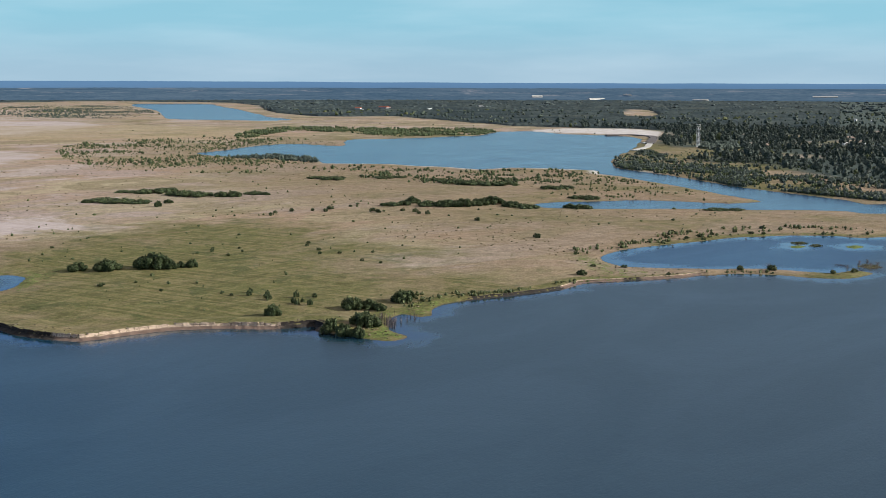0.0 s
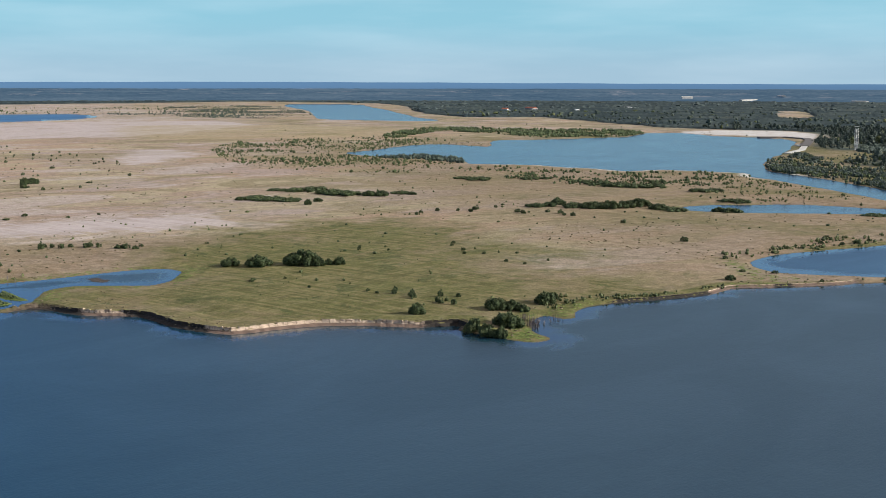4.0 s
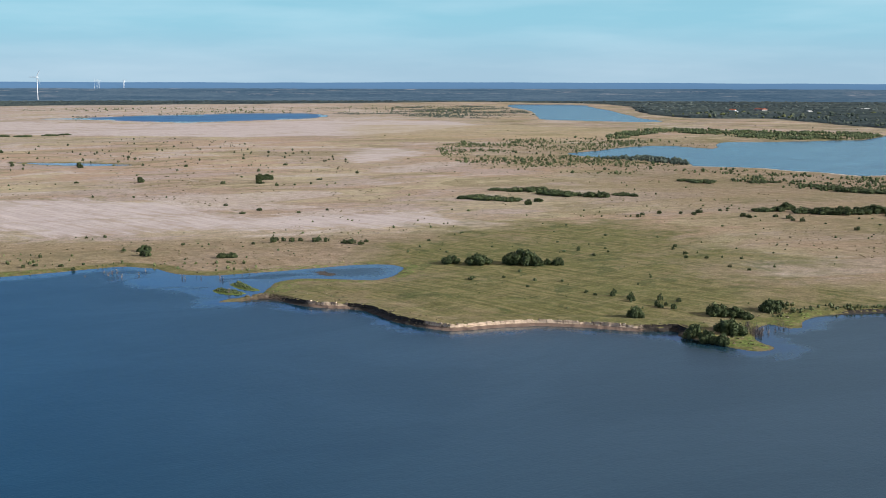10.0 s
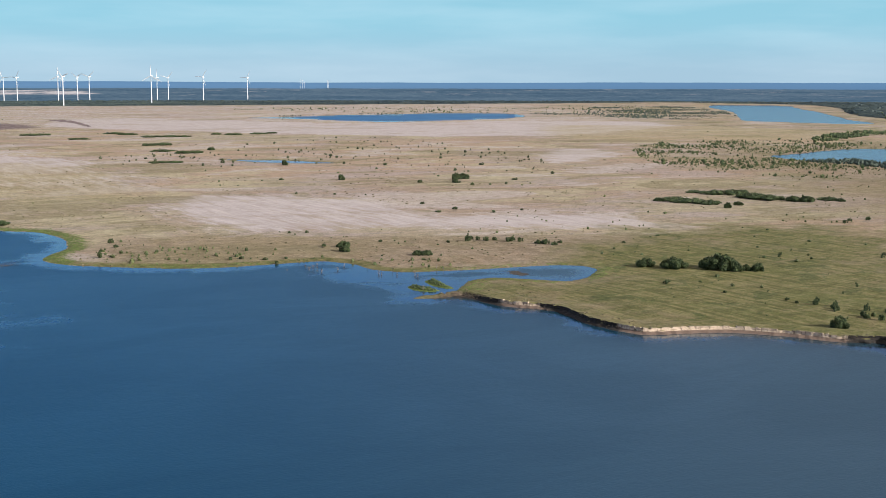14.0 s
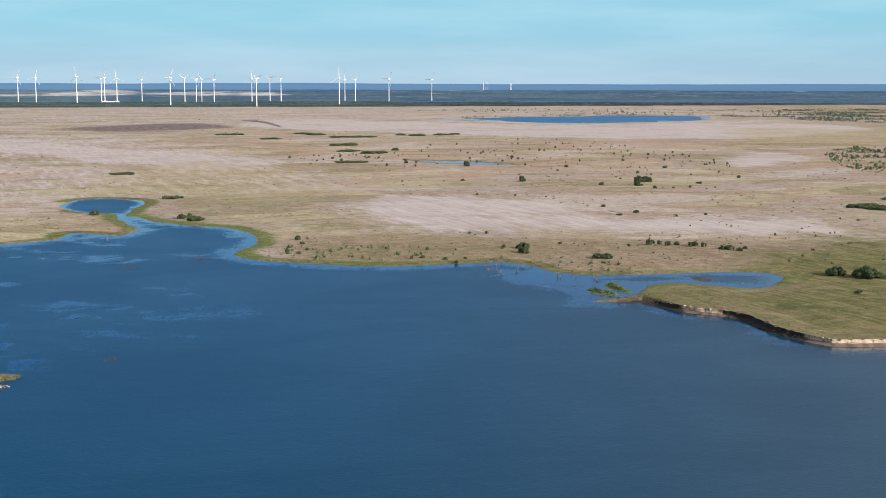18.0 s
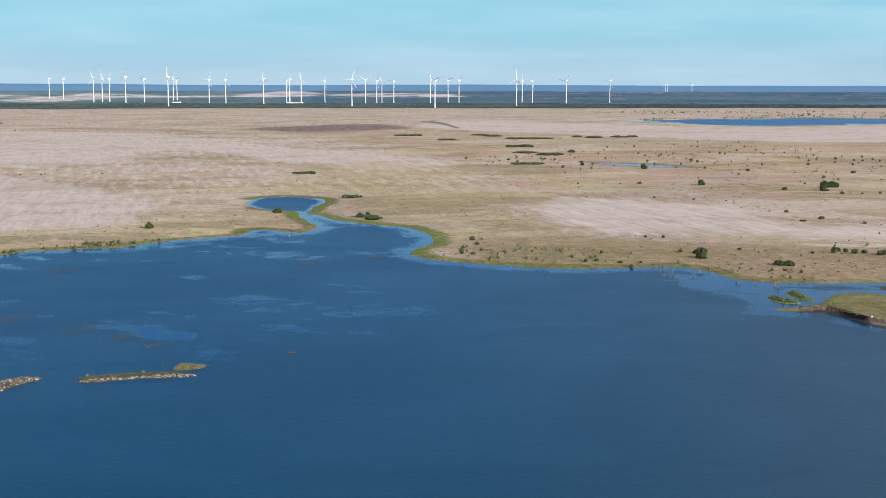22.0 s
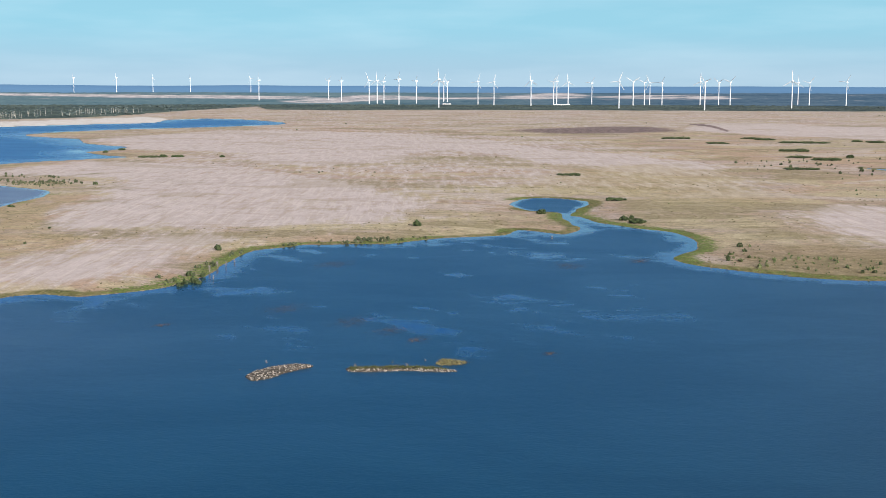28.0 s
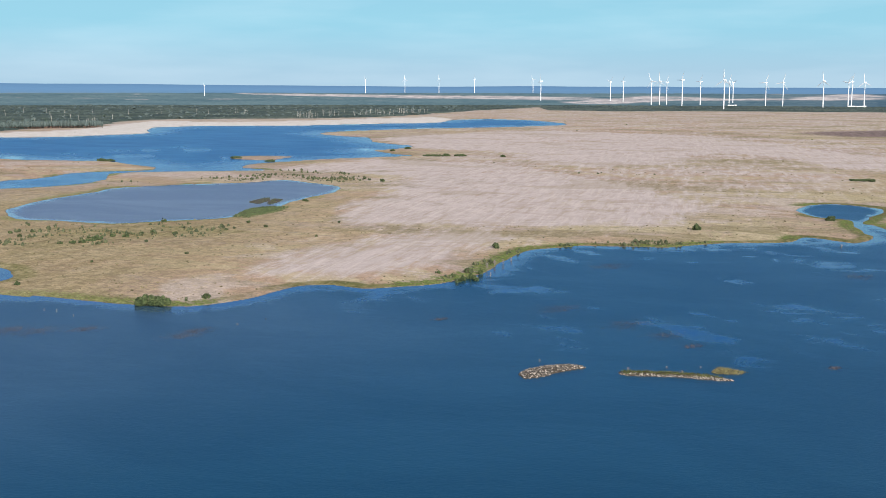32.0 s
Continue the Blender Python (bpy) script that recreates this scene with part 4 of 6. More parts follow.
MAIN_LAKE = SHORE_BAR + SHORE_CLIFF + SHORE_POND + SHORE_NORTH + SHORE_BASIN + SHORE_WEST + [
    (-470, 130), (-520, -100), (-400, -500), (0, -700), (500, -550), (640, -100), (610, 150), (530, 290)]
MIDDLE_LAKE = MIDDLE_LAKE_NORTH + [(690, 380), (620, 330)] + MIDDLE_LAKE_SOUTH
WEST_LAKE = WEST_LAKE_NORTH + WEST_LAKE_SOUTH + [(-1300, 560), (-1700, 620)]
SHALLOW_POND = [(-62 + (x + 62) * 0.6, 918 + (y - 918) * 0.6) for x, y in SHALLOW_POND]
LAKES = [MAIN_LAKE, MIDDLE_LAKE, FAR_LAKE, BLUE_LAKE, SHALLOW_POND, WEST_LAKE, GREY_LAKE, EDGE_POND]
ISLETS = [SPIT, BAR_TAIL, ISLET_A, ISLET_B, ISLET_C, ISLET_D]
SANDS = [SAND_A, SAND_B, SAND_C, SAND_D, SAND_E, SAND_F, SAND_G, SAND_H, SAND_I]
WOODS = [FOREST_EAST, FOREST_WEST, FOREST_FAR, FOREST_MORE]
FIELDS = [FIELD_B, FIELD_E]
STRIPS = [STRIP_A, STRIP_B, STRIP_C, STRIP_D, STRIP_E]
CLIFF_PATH = SHORE_CLIFF[:14]
LOW_PATH = SHORE_BAR[20:28]


def step(v, a, b):
    k = np.clip((v - a) / (b - a), 0, 1)
    return k * k * (3 - 2 * k)


def dry_land(x, y):
    """Metres from the nearest shore: positive on land, negative over water."""
    r = np.hypot(x, y)
    amp = 2.2 + 0.004 * r
    wx, wy = x + fbm(x, y, 22, 3) * amp, y + fbm(x, y, 22, 9) * amp
    land = np.full(x.shape, 80.0)
    for lake in LAKES:
        land = np.minimum(land, -inside(lake, wx, wy, 80))
    for isle in ISLETS:
        land = np.maximum(land, inside(isle, wx, wy, 30))
    return land


def near_path(path, x, y):
    line = np.array(path, float)
    best = np.full(x.shape, 1e9)
    for (ax, ay), (bx, by) in zip(line[:-1], line[1:]):
        dx, dy = bx - ax, by - ay
        k = np.clip(((x - ax) * dx + (y - ay) * dy) / (dx * dx + dy * dy), 0, 1)
        best = np.minimum(best, np.hypot(x - ax - k * dx, y - ay - k * dy))
    return step(-best, -14, -7)


def far_rise(r):
    return 44.0 * np.clip((r - 4150) / 650, 0, None)


def terrain(x, y, land):
    r = np.hypot(x, y)
    bank, low = near_path(CLIFF_PATH, x, y), near_path(LOW_PATH, x, y)
    shore = 0.25 * step(land, 0, 3) + 0.65 * step(land, 2, 30) + 0.5 * fbm(x, y, 60, 5) * step(land, 5, 40)
    steep = 0.3 * step(land, 0, 1.2) + 1.05 * step(land, 1.5, 1.8) + 0.3 * fbm(x, y, 30, 6)
    gentle = 0.2 * step(land, 0, 1.2) + 0.5 * step(land, 1.5, 1.8) + 0.2 * step(land, 2, 30)
    shore = shore * (1 - low) + gentle * low
    h = np.where(land > 0, shore * (1 - bank) + steep * bank, np.maximum(-4, land * 0.12 - 0.05))
    return h + far_rise(r)


def mesh_of(name, co, faces, material, smooth=True, layers=()):
    """A mesh from arrays: faces with the same number of corners each."""
    me = bpy.data.meshes.new(name)
    faces = np.asarray(faces, np.int32)
    me.vertices.add(len(co))
    me.vertices.foreach_set("co", np.asarray(co, np.float32).ravel())
    me.loops.add(faces.size)
    me.loops.foreach_set("vertex_index", faces.ravel())
    me.polygons.add(len(faces))
    me.polygons.foreach_set("loop_start", np.arange(0, faces.size, faces.shape[1], dtype=np.int32))
    me.polygons.foreach_set("use_smooth", np.full(len(faces), smooth))
    for key, values in layers:
        a = me.attributes.new(key, "FLOAT_COLOR", "POINT")
        a.data.foreach_set("color", np.column_stack([values, np.ones(len(co))]).astype(np.float32).ravel())
    me.update(calc_edges=True)
    me.materials.append(material)
    return me


def ring_grid(turns, radii):
    """A sheet in rings round the middle of the lake, closed all the way round."""
    a, r = np.meshgrid(np.radians(turns), radii, indexing="ij")
    x, y = (-np.sin(a) * r).ravel() + 0.3, (np.cos(a) * r).ravel() + 0.2
    n, m = len(turns), len(radii)
    i, j = np.meshgrid(np.arange(n), np.arange(m - 1), indexing="ij")
    k = (i + 1) % n
    return x, y, np.column_stack([(i * m + j).ravel(), (i * m + j + 1).ravel(), (k * m + j + 1).ravel(), (k * m + j).ravel()])


# ---------------------------------------------------------------- ground and water
fine_turns = np.arange(-54, 66, 0.09)
turns = np.concatenate([fine_turns, np.arange(66, 306, 3.0)])
falls = np.concatenate([np.linspace(math.atan(60 / 195.0), math.atan(60 / 440.0), 280, endpoint=False), np.linspace(math.atan(60 / 440.0), math.atan(60 / 4150.0), 185)])
radii = np.concatenate([[0, 40, 90, 130, 165], 60 / np.tan(falls), [4185.0]])
gx, gy, gfaces = ring_grid(turns, radii)
land = dry_land(gx, gy)
gz = terrain(gx, gy, land)
warp = 9 + 0.02 * np.hypot(gx, gy)
mx, my = gx + fbm(gx, gy, 60, 31) * warp, gy + fbm(gx, gy, 60, 37) * warp


def cover(zones, soft, reach=120):
    best = np.full(gx.shape, -float(reach))
    for zone in zones:
        best = np.maximum(best, inside(zone, mx, my, reach))
    return step(best, -soft, soft)


sand = cover(SANDS, 25)
beach = np.maximum(inside(BEACH_WEST, gx, gy, 60), -60)
beach = np.maximum(beach, inside(BEACH_EAST, gx, gy, 60))
sand = np.maximum(sand, 0.55 * cover([PALE, PALE_B], 60))
strips = cover(STRIPS, 30)
sand = np.maximum(sand, 0.5 * step(np.hypot(gx, gy), 1200, 1900) * step(-gx, -700, -300))
sand = np.maximum(np.maximum(sand, strips), step(beach, -4, 4))
clearing = step(-fbm(gx, gy, 75, 43, 3), 0.1, 0.22) * step(gx, 560, 640) * step(-np.hypot(gx, gy), -1800, -1500)
sand = np.maximum(sand, 0.35 * clearing)
south_shore = step(-land, -9, -5) * (land > 0.5) * step(inside(MIDDLE_LAKE, gx, gy, 60), -14, -9) * step(gy, 590, 620) * step(-gy, -820, -780) * (gx < 540)
green = np.maximum(cover([GREEN_A], 55), cover([GREEN_B], 55) * 0.8) * np.interp(gy, [360, 500], [1.0, 0.68])
shore_lush = step(-land, -16, -3) * (land > 0.3) * step(fbm(gx, gy, 45, 51), -0.12, 0.12) * (np.hypot(gx, gy) < 900)
fringe = step(-land, -11, -4) * (land > 0.3) * step(fbm(gx, gy, 70, 53), -0.3, 0.0) * (np.hypot(gx, gy) < 1000) * step(-inside(MIDDLE_LAKE, gx, gy, 60), 20, 40) * step(gx, -520, -440)
islets = np.maximum(inside(ISLET_A, gx, gy, 20), inside(ISLET_B, gx, gy, 20))
islets = step(np.maximum(np.maximum(islets, inside(ISLET_C, gx, gy, 20)), inside(ISLET_D, gx, gy, 20)), -3, 0)
lush = np.maximum(np.maximum(np.maximum(np.maximum(cover([LUSH_B], 5), 0.6 * cover([LUSH_A, LUSH_C], 6)), 0.4 * cover([LUSH_D], 5)), shore_lush * np.where(gx < -100, 0.8, 0.55)), islets)
green = np.maximum(green, fringe * 0.85)
green = np.maximum(green, 0.33 * step(gx - gy * 0.12, 70, 300) * (1 - strips))
green = np.maximum(green, 0.15 * step(-gx, 240, 330) * step(-gy - 0.55 * gx, -480, -250))
green = np.maximum(green, 0.5 * cover([SHRUB_H, SHRUB_I], 30))
east = np.maximum(np.maximum(cover([SHRUB_F, FIELD_D], 25), cover([SHRUB_D], 40)), 0.45 * cover([SHRUB_A, SHRUB_B], 30))
green = np.maximum(green, 0.62 * east)
green = np.maximum(green, 0.75 * step(gx, 0, 12) * step(-gx, -120, -90) * step(gy, 255, 265) * step(-gy, -362, -340))
brownish = np.maximum(step(gx - gy * 0.12, 60, 260) * step(-np.hypot(gx, gy), -1500, -900), 0.8 * step(-gx, 230, 330) * step(-np.hypot(gx, gy), -900, -600))
brownish = np.maximum(brownish, 0.8 * step(gx, -130, -70) * step(-gx, -210, -150) * step(-gy, -470, -445))
inland = step(gx, -130, -70) * step(-gx, -230, -160) * step(-gy, -460, -430)
sand = np.minimum(sand, 1.0 - 1.5 * inland)
sand = sand - 0.6 * brownish * step(-sand, -0.5, -0.1)
green = np.maximum(green, 0.6 * step(gx, 560, 640) * step(-np.hypot(gx, gy), -1500, -1200) * (beach < -6))
bank = near_path(CLIFF_PATH, gx, gy)
lush *= 1 - bank
heath = np.maximum(cover([HEATH], 30), step(inside(DITCH, gx, gy, 20), -3, 3))
heath = np.maximum(heath, 0.15 * step(gx - gy * 0.12, 60, 260) * step(-np.hypot(gx, gy), -1000, -700))
wood = cover(WOODS, 15)
wood = wood * (1 - 0.8 * clearing) * (1 - step(beach, -4, 4)) * (1 - strips) * (1 - cover(FIELDS, 8))
cliffs = bank * step(-land, -2.3, -1.7) * (land > -1)
wet = np.maximum(step(-land, -1.2, 0.3) * (1 - bank) * 0.8, step(-land, -1.15, -0.7) * bank)
wet *= 1 - islets
ground = new("ground", mesh_of("ground", np.column_stack([gx, gy, gz]), gfaces, GROUND, True, [
    ("cover", np.column_stack([sand, green, lush])), ("cover_two", np.column_stack([wood, cliffs, wet])), ("cover_three", np.column_stack([np.maximum(step(beach, -4, 4), 0.85 * south_shore), heath, np.maximum(cover([STRAW, STRAW_B], 40), 0.7 * step(-gx, 230, 330) * step(-np.hypot(gx, gy), -900, -600) * step(-sand, -0.6, -0.2))]))]))
tagged(ground, "wide dry steppe with pale sand flats, green meadow and eroded banks", "ground", kind="structure")

# ---------------------------------------------------------------- the hazy distance
def distance_material():
    n = Nodes("hazy_distance")
    pale, hill, stand = n.attribute("cover")
    patch = n.noise(0.02, 5, 0.65, n.place((1, 1, 8)), 0.3)
    mixed = n.math("ADD", n.math("MULTIPLY", stand, 0.8), n.math("MULTIPLY", n.math("SUBTRACT", patch, 0.5), 0.5))
    # aerial haze is put into these bluish tones and a faint blue glow
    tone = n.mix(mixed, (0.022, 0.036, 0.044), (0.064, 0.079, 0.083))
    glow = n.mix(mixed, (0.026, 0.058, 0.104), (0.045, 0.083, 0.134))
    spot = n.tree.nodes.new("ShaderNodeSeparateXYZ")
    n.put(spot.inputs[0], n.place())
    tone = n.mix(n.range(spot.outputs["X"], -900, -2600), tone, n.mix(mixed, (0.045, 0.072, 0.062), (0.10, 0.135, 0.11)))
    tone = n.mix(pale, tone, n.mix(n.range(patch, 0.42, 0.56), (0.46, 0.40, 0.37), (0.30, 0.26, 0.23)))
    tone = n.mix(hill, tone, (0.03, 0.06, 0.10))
    # the hills' haze glows too, strongest along the horizon
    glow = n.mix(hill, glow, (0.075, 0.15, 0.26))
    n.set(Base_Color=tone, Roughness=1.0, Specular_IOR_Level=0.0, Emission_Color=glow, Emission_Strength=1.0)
    return n.mat


bturns = np.concatenate([np.arange(-56, 68, 0.06), np.arange(68, 304, 3.0)])
bradii = np.concatenate([np.linspace(4140, 4790, 72), [4800, 4815, 4830, 4840]])
bx, by, bfaces = ring_grid(bturns, bradii)
br, ba = np.hypot(bx, by), np.arctan2(by, bx)
ridge_turn = np.degrees(np.arctan2(-bx, by))
crest = np.interp(ridge_turn, [-60, -50, -29, -12, 3, 12, 20, 30, 40, 55, 70], [62, 62, 65, 71, 67, 71, 68, 72, 71, 79, 76]) + 7 * fbm(np.cos(ba) * 40, np.sin(ba) * 40, 9, 81, 4) + 4 * fbm(np.cos(ba) * 40, np.sin(ba) * 40, 2.0, 85, 3)
climb = np.clip((br - 4790) / 50, 0, 1) ** 0.5
# stands of wood and clearings, drawn out across the view
across = ba * 4500
stand = 0.5 + 1.3 * fbm(across, br * 3.0, 210, 87, 4) + 0.9 * fbm(across, br * 2.4, 26, 88, 3) + 0.8 * fbm(across, br * 1.5, 9, 90, 2)
treetops = 2.2 * fbm(across, br, 11, 83, 2) + 3.2 * fbm(across, br * 2.0, 120, 84, 3)
bz = np.where(br < 4791, 0.3 + far_rise(br) + treetops * step(br, 4150, 4200), 44 + (crest - 44) * climb)
bpale = np.full(bx.shape, -120.0)
for zone in STRIPS:
    bpale = np.maximum(bpale, inside(zone, bx + fbm(bx, by, 90, 31) * 60, by + fbm(bx, by, 90, 37) * 60, 120))
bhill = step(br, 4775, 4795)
gaps = step(fbm(across, br * 7.0, 150, 86, 4), 0.2, 0.27) * step(br, 4300, 4450) * 0.4
bpale = np.maximum(step(bpale, -30, 30) * step(fbm(across, br * 5.0, 120, 89, 4), -0.28, -0.06), gaps) * (1 - bhill)
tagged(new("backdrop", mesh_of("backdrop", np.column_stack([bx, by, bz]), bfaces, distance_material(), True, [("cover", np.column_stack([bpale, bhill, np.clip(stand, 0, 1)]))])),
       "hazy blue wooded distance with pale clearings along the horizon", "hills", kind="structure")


def closed_canopy():
    """The unbroken roof of treetops of the farther woods."""
    cturns = np.arange(-50, 62, 0.07)
    cradii = 60 / np.tan(np.linspace(math.atan(60 / 1500.0), math.atan(60 / 4160.0), 130))
    a, r = np.meshgrid(np.radians(cturns), cradii, indexing="ij")
    x, y, r = (-np.sin(a) * r).ravel(), (np.cos(a) * r).ravel(), r.ravel()
    x, y = x + fbm(x, y, 6, 61, 1) * 6, y + fbm(x, y, 6, 62, 1) * 6
    deep = np.full(x.shape, -60.0)
    for zone in WOODS:
        deep = np.maximum(deep, inside(zone, x + fbm(x, y, 60, 31) * 30, y + fbm(x, y, 60, 37) * 30, 60))
    for zone in FIELDS + STRIPS:
        deep = np.minimum(deep, -inside(zone, x, y, 60))
    deep = np.minimum(deep, r - 1560)
    grain = np.random.default_rng(63).uniform(-1, 1, len(x))
    stands = fbm(x, y, 170, 64, 3)
    z = step(deep, -4, 6) * (3.6 + 3.4 * stands + 1.5 * grain * np.interp(r, [1600, 4000], [0.8, 1.3])) - 0.6 + far_rise(r)
    m, k = len(cradii), len(cturns)
    i, j = np.meshgrid(np.arange(k - 1), np.arange(m - 1), indexing="ij")
    f = np.column_stack([(i * m + j).ravel(), (i * m + j + 1).ravel(), ((i + 1) * m + j + 1).ravel(), ((i + 1) * m + j).ravel()])
    f = f[(deep[f] > -3).any(1)]
    used = np.unique(f)
    to = np.zeros(len(x), int)
    to[used] = np.arange(len(used))
    tops = Nodes("treetops")
    stand = tops.noise(0.006, 6, 0.65, tops.place((1, 1.3, 1), 30), 0.6)
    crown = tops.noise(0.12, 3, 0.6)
    spot = tops.tree.nodes.new("ShaderNodeSeparateXYZ")
    tops.put(spot.inputs[0], tops.place())
    # both tones hold distance haze: bluer and darker east, lighter west
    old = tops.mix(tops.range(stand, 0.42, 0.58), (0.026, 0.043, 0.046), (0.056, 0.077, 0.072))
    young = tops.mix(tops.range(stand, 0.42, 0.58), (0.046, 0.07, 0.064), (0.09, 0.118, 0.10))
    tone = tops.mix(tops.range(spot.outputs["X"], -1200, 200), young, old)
    tone = tops.mix(tops.range(stand, 0.6, 0.66, 0, 0.45), tone, (0.10, 0.11, 0.085))
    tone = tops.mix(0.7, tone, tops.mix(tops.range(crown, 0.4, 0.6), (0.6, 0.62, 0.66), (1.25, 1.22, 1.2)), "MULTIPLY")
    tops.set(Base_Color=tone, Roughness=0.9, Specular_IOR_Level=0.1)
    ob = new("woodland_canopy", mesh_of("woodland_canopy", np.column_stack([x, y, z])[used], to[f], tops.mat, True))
    tagged(ob, "unbroken treetops of the far pine woods, tinted blue-green for haze", "woods", kind="stuff")


closed_canopy()

wturns = np.concatenate([np.arange(-54, 66, 0.25), np.arange(66, 306, 4.0)])
wradii = np.concatenate([[0, 60, 120], 60 / np.tan(np.linspace(math.atan(60 / 150.0), math.atan(60 / 4150.0), 170))])
wx, wy, wfaces = ring_grid(wturns, wradii)
wland = dry_land(wx, wy)
# stillness of the water: high along the shores and in drifting streaks
streaks = step(fbm(wx + wy * 0.4, wy * 1.6, 34, 71, 4), -0.02, 0.24) * step(-wx, 20, 120) * step(wy, 170, 260) * step(-np.hypot(wx, wy), -800, -500)
reach = np.where(wx > 0, 15.0, 16.0) * np.interp(wy, [500, 540], [1.0, 0.4])
calm = np.maximum(1.0 * np.clip(1 + wland / reach, 0, 1), streaks * 0.72)
wisps = step(fbm(wx * 0.5 + wy * 0.5, wy * 1.3, 12, 73, 3), 0.12, 0.3) * step(-wx, 40, 110) * step(wy, 215, 270) * step(-np.hypot(wx, wy), -700, -480)
calm = np.maximum(calm, wisps * 0.75)
calm = np.maximum(calm, 0.8 * step(inside(STILL, wx, wy, 30), -10, 8))
inner = np.maximum(inside(MIDDLE_LAKE, wx, wy, 30), inside(FAR_LAKE, wx, wy, 30))
calm = np.maximum(calm, 2.0 * step(np.maximum(inner, inside(SHALLOW_POND, wx, wy, 30)), -14, -9))
west = inside(WEST_LAKE, wx, wy, 60)
calm = np.maximum(calm, 2.0 * step(west, -14, -9))
calm *= 1 - 0.9 * step(inside(GREY_LAKE, wx, wy, 30), -2, 16)
windy = step(west, 5, 70)
drift = step(fbm(wx * 0.6 + wy * 0.3, wy * 1.1, 34, 75, 4), 0.1, 0.32) * step(-np.hypot(wx, wy), -1300, -1080)
windy = windy - 1.3 * drift * step(west, -6, 10)
# grey lake is turbid; the near west corner is paled for reflected sky
grey = np.maximum(step(inside(GREY_LAKE, wx, wy, 30), -8, 5), 0.2 * step(-wx, 130, 260) * step(-wy, -280, -180))
lagoon = step(inside(SHORE_BAR[:17], wx, wy, 60), -4, 3)
# greyer body colour towards the east of the near water, lagoon left out
slate = step(wx + 0.25 * wy, -60, 260) * (1 - lagoon) * (np.hypot(wx, wy) < 420)
water = new("water", mesh_of("water", np.column_stack([wx, wy, np.zeros_like(wx)]), wfaces, WATER, True,
                             [("calm", np.column_stack([calm, windy, np.maximum(grey, step(inside(SHALLOW_POND, wx, wy, 30), -16, -7))])),
                              ("slate", np.column_stack([slate, np.maximum(np.maximum(step(west, -6, 4), 0.3 * lagoon), 0.8 * step(inside(BLUE_LAKE, wx, wy, 30), -6, 4)), 0 * slate]))]))
tagged(water, "deep blue rippled lake water with calm pale edges", "water", kind="structure")


def cliff_material(name, light):
    """Layered soil: pale sand with dark cracks, or peaty soil blackened in colour for faces turned from the sun. light:
    two stretches of x that are pale, or None where all is.
    """
    soil = Nodes(name)
    bed = soil.noise(0.6, 6, 0.75, soil.place((1, 1, 5)))
    place = soil.tree.nodes.new("ShaderNodeSeparateXYZ")
    soil.put(place.inputs[0], soil.place())
    pale = 1.0
    if light:
        pale = 0.0
        for lo, hi in light:
            here = soil.math("MULTIPLY", soil.range(place.outputs["X"], lo - 3, lo + 2), soil.range(place.outputs["X"], hi + 4, hi - 4))
            pale = soil.math("ADD", pale, here)
    clods = soil.noise(0.75, 5, 0.7, soil.place((1, 1, 0.25)))
    wide = soil.noise(0.1, 4)
    pale = soil.math("ADD", soil.math("MULTIPLY", pale, 0.42), soil.math("ADD", soil.math("MULTIPLY", wide, 0.5), soil.math("MULTIPLY", clods, 0.6)))
    # shade of the sun-averted stretch is put into this near-black colour
    shaded_peat = soil.mix(soil.range(bed, 0.4, 0.62), (0.012, 0.01, 0.009), (0.045, 0.035, 0.028))
    sandy = soil.mix(soil.range(bed, 0.36, 0.54), (0.30, 0.225, 0.165), (0.54, 0.42, 0.315))
    sandy = soil.mix(soil.range(soil.noise(1.6, 3, 0.6, soil.place((1, 1, 0.15))), 0.54, 0.64, 0, 0.7), sandy, (0.13, 0.095, 0.07))
    tone = soil.mix(soil.range(pale, 0.7, 0.84), shaded_peat, sandy)
    # foot of the dark stretch is blackened the same way
    foot = soil.mix(soil.range(pale, 0.7, 0.84), (0.02, 0.016, 0.013), soil.mix(clods, (0.09, 0.06, 0.045), (0.22, 0.155, 0.12)))
    tone = soil.mix(soil.range(place.outputs["Z"], 0.45, 0.62), foot, tone)
    turf = soil.tree.nodes.new("ShaderNodeSeparateXYZ")
    facing = soil.tree.nodes.new("ShaderNodeNewGeometry")
    soil.put(turf.inputs[0], facing.outputs["True Normal"])
    tone = soil.mix(soil.math("MULTIPLY", soil.range(turf.outputs["Z"], 0.6, 0.85), soil.range(place.outputs["Z"], 0.55, 0.7)), tone, (0.16, 0.145, 0.055))
    soil.set(Base_Color=tone, Roughness=0.95)
    soil.bump(soil.noise(2.5, 5, 0.7), 0.6, 0.2)
    return soil.mat


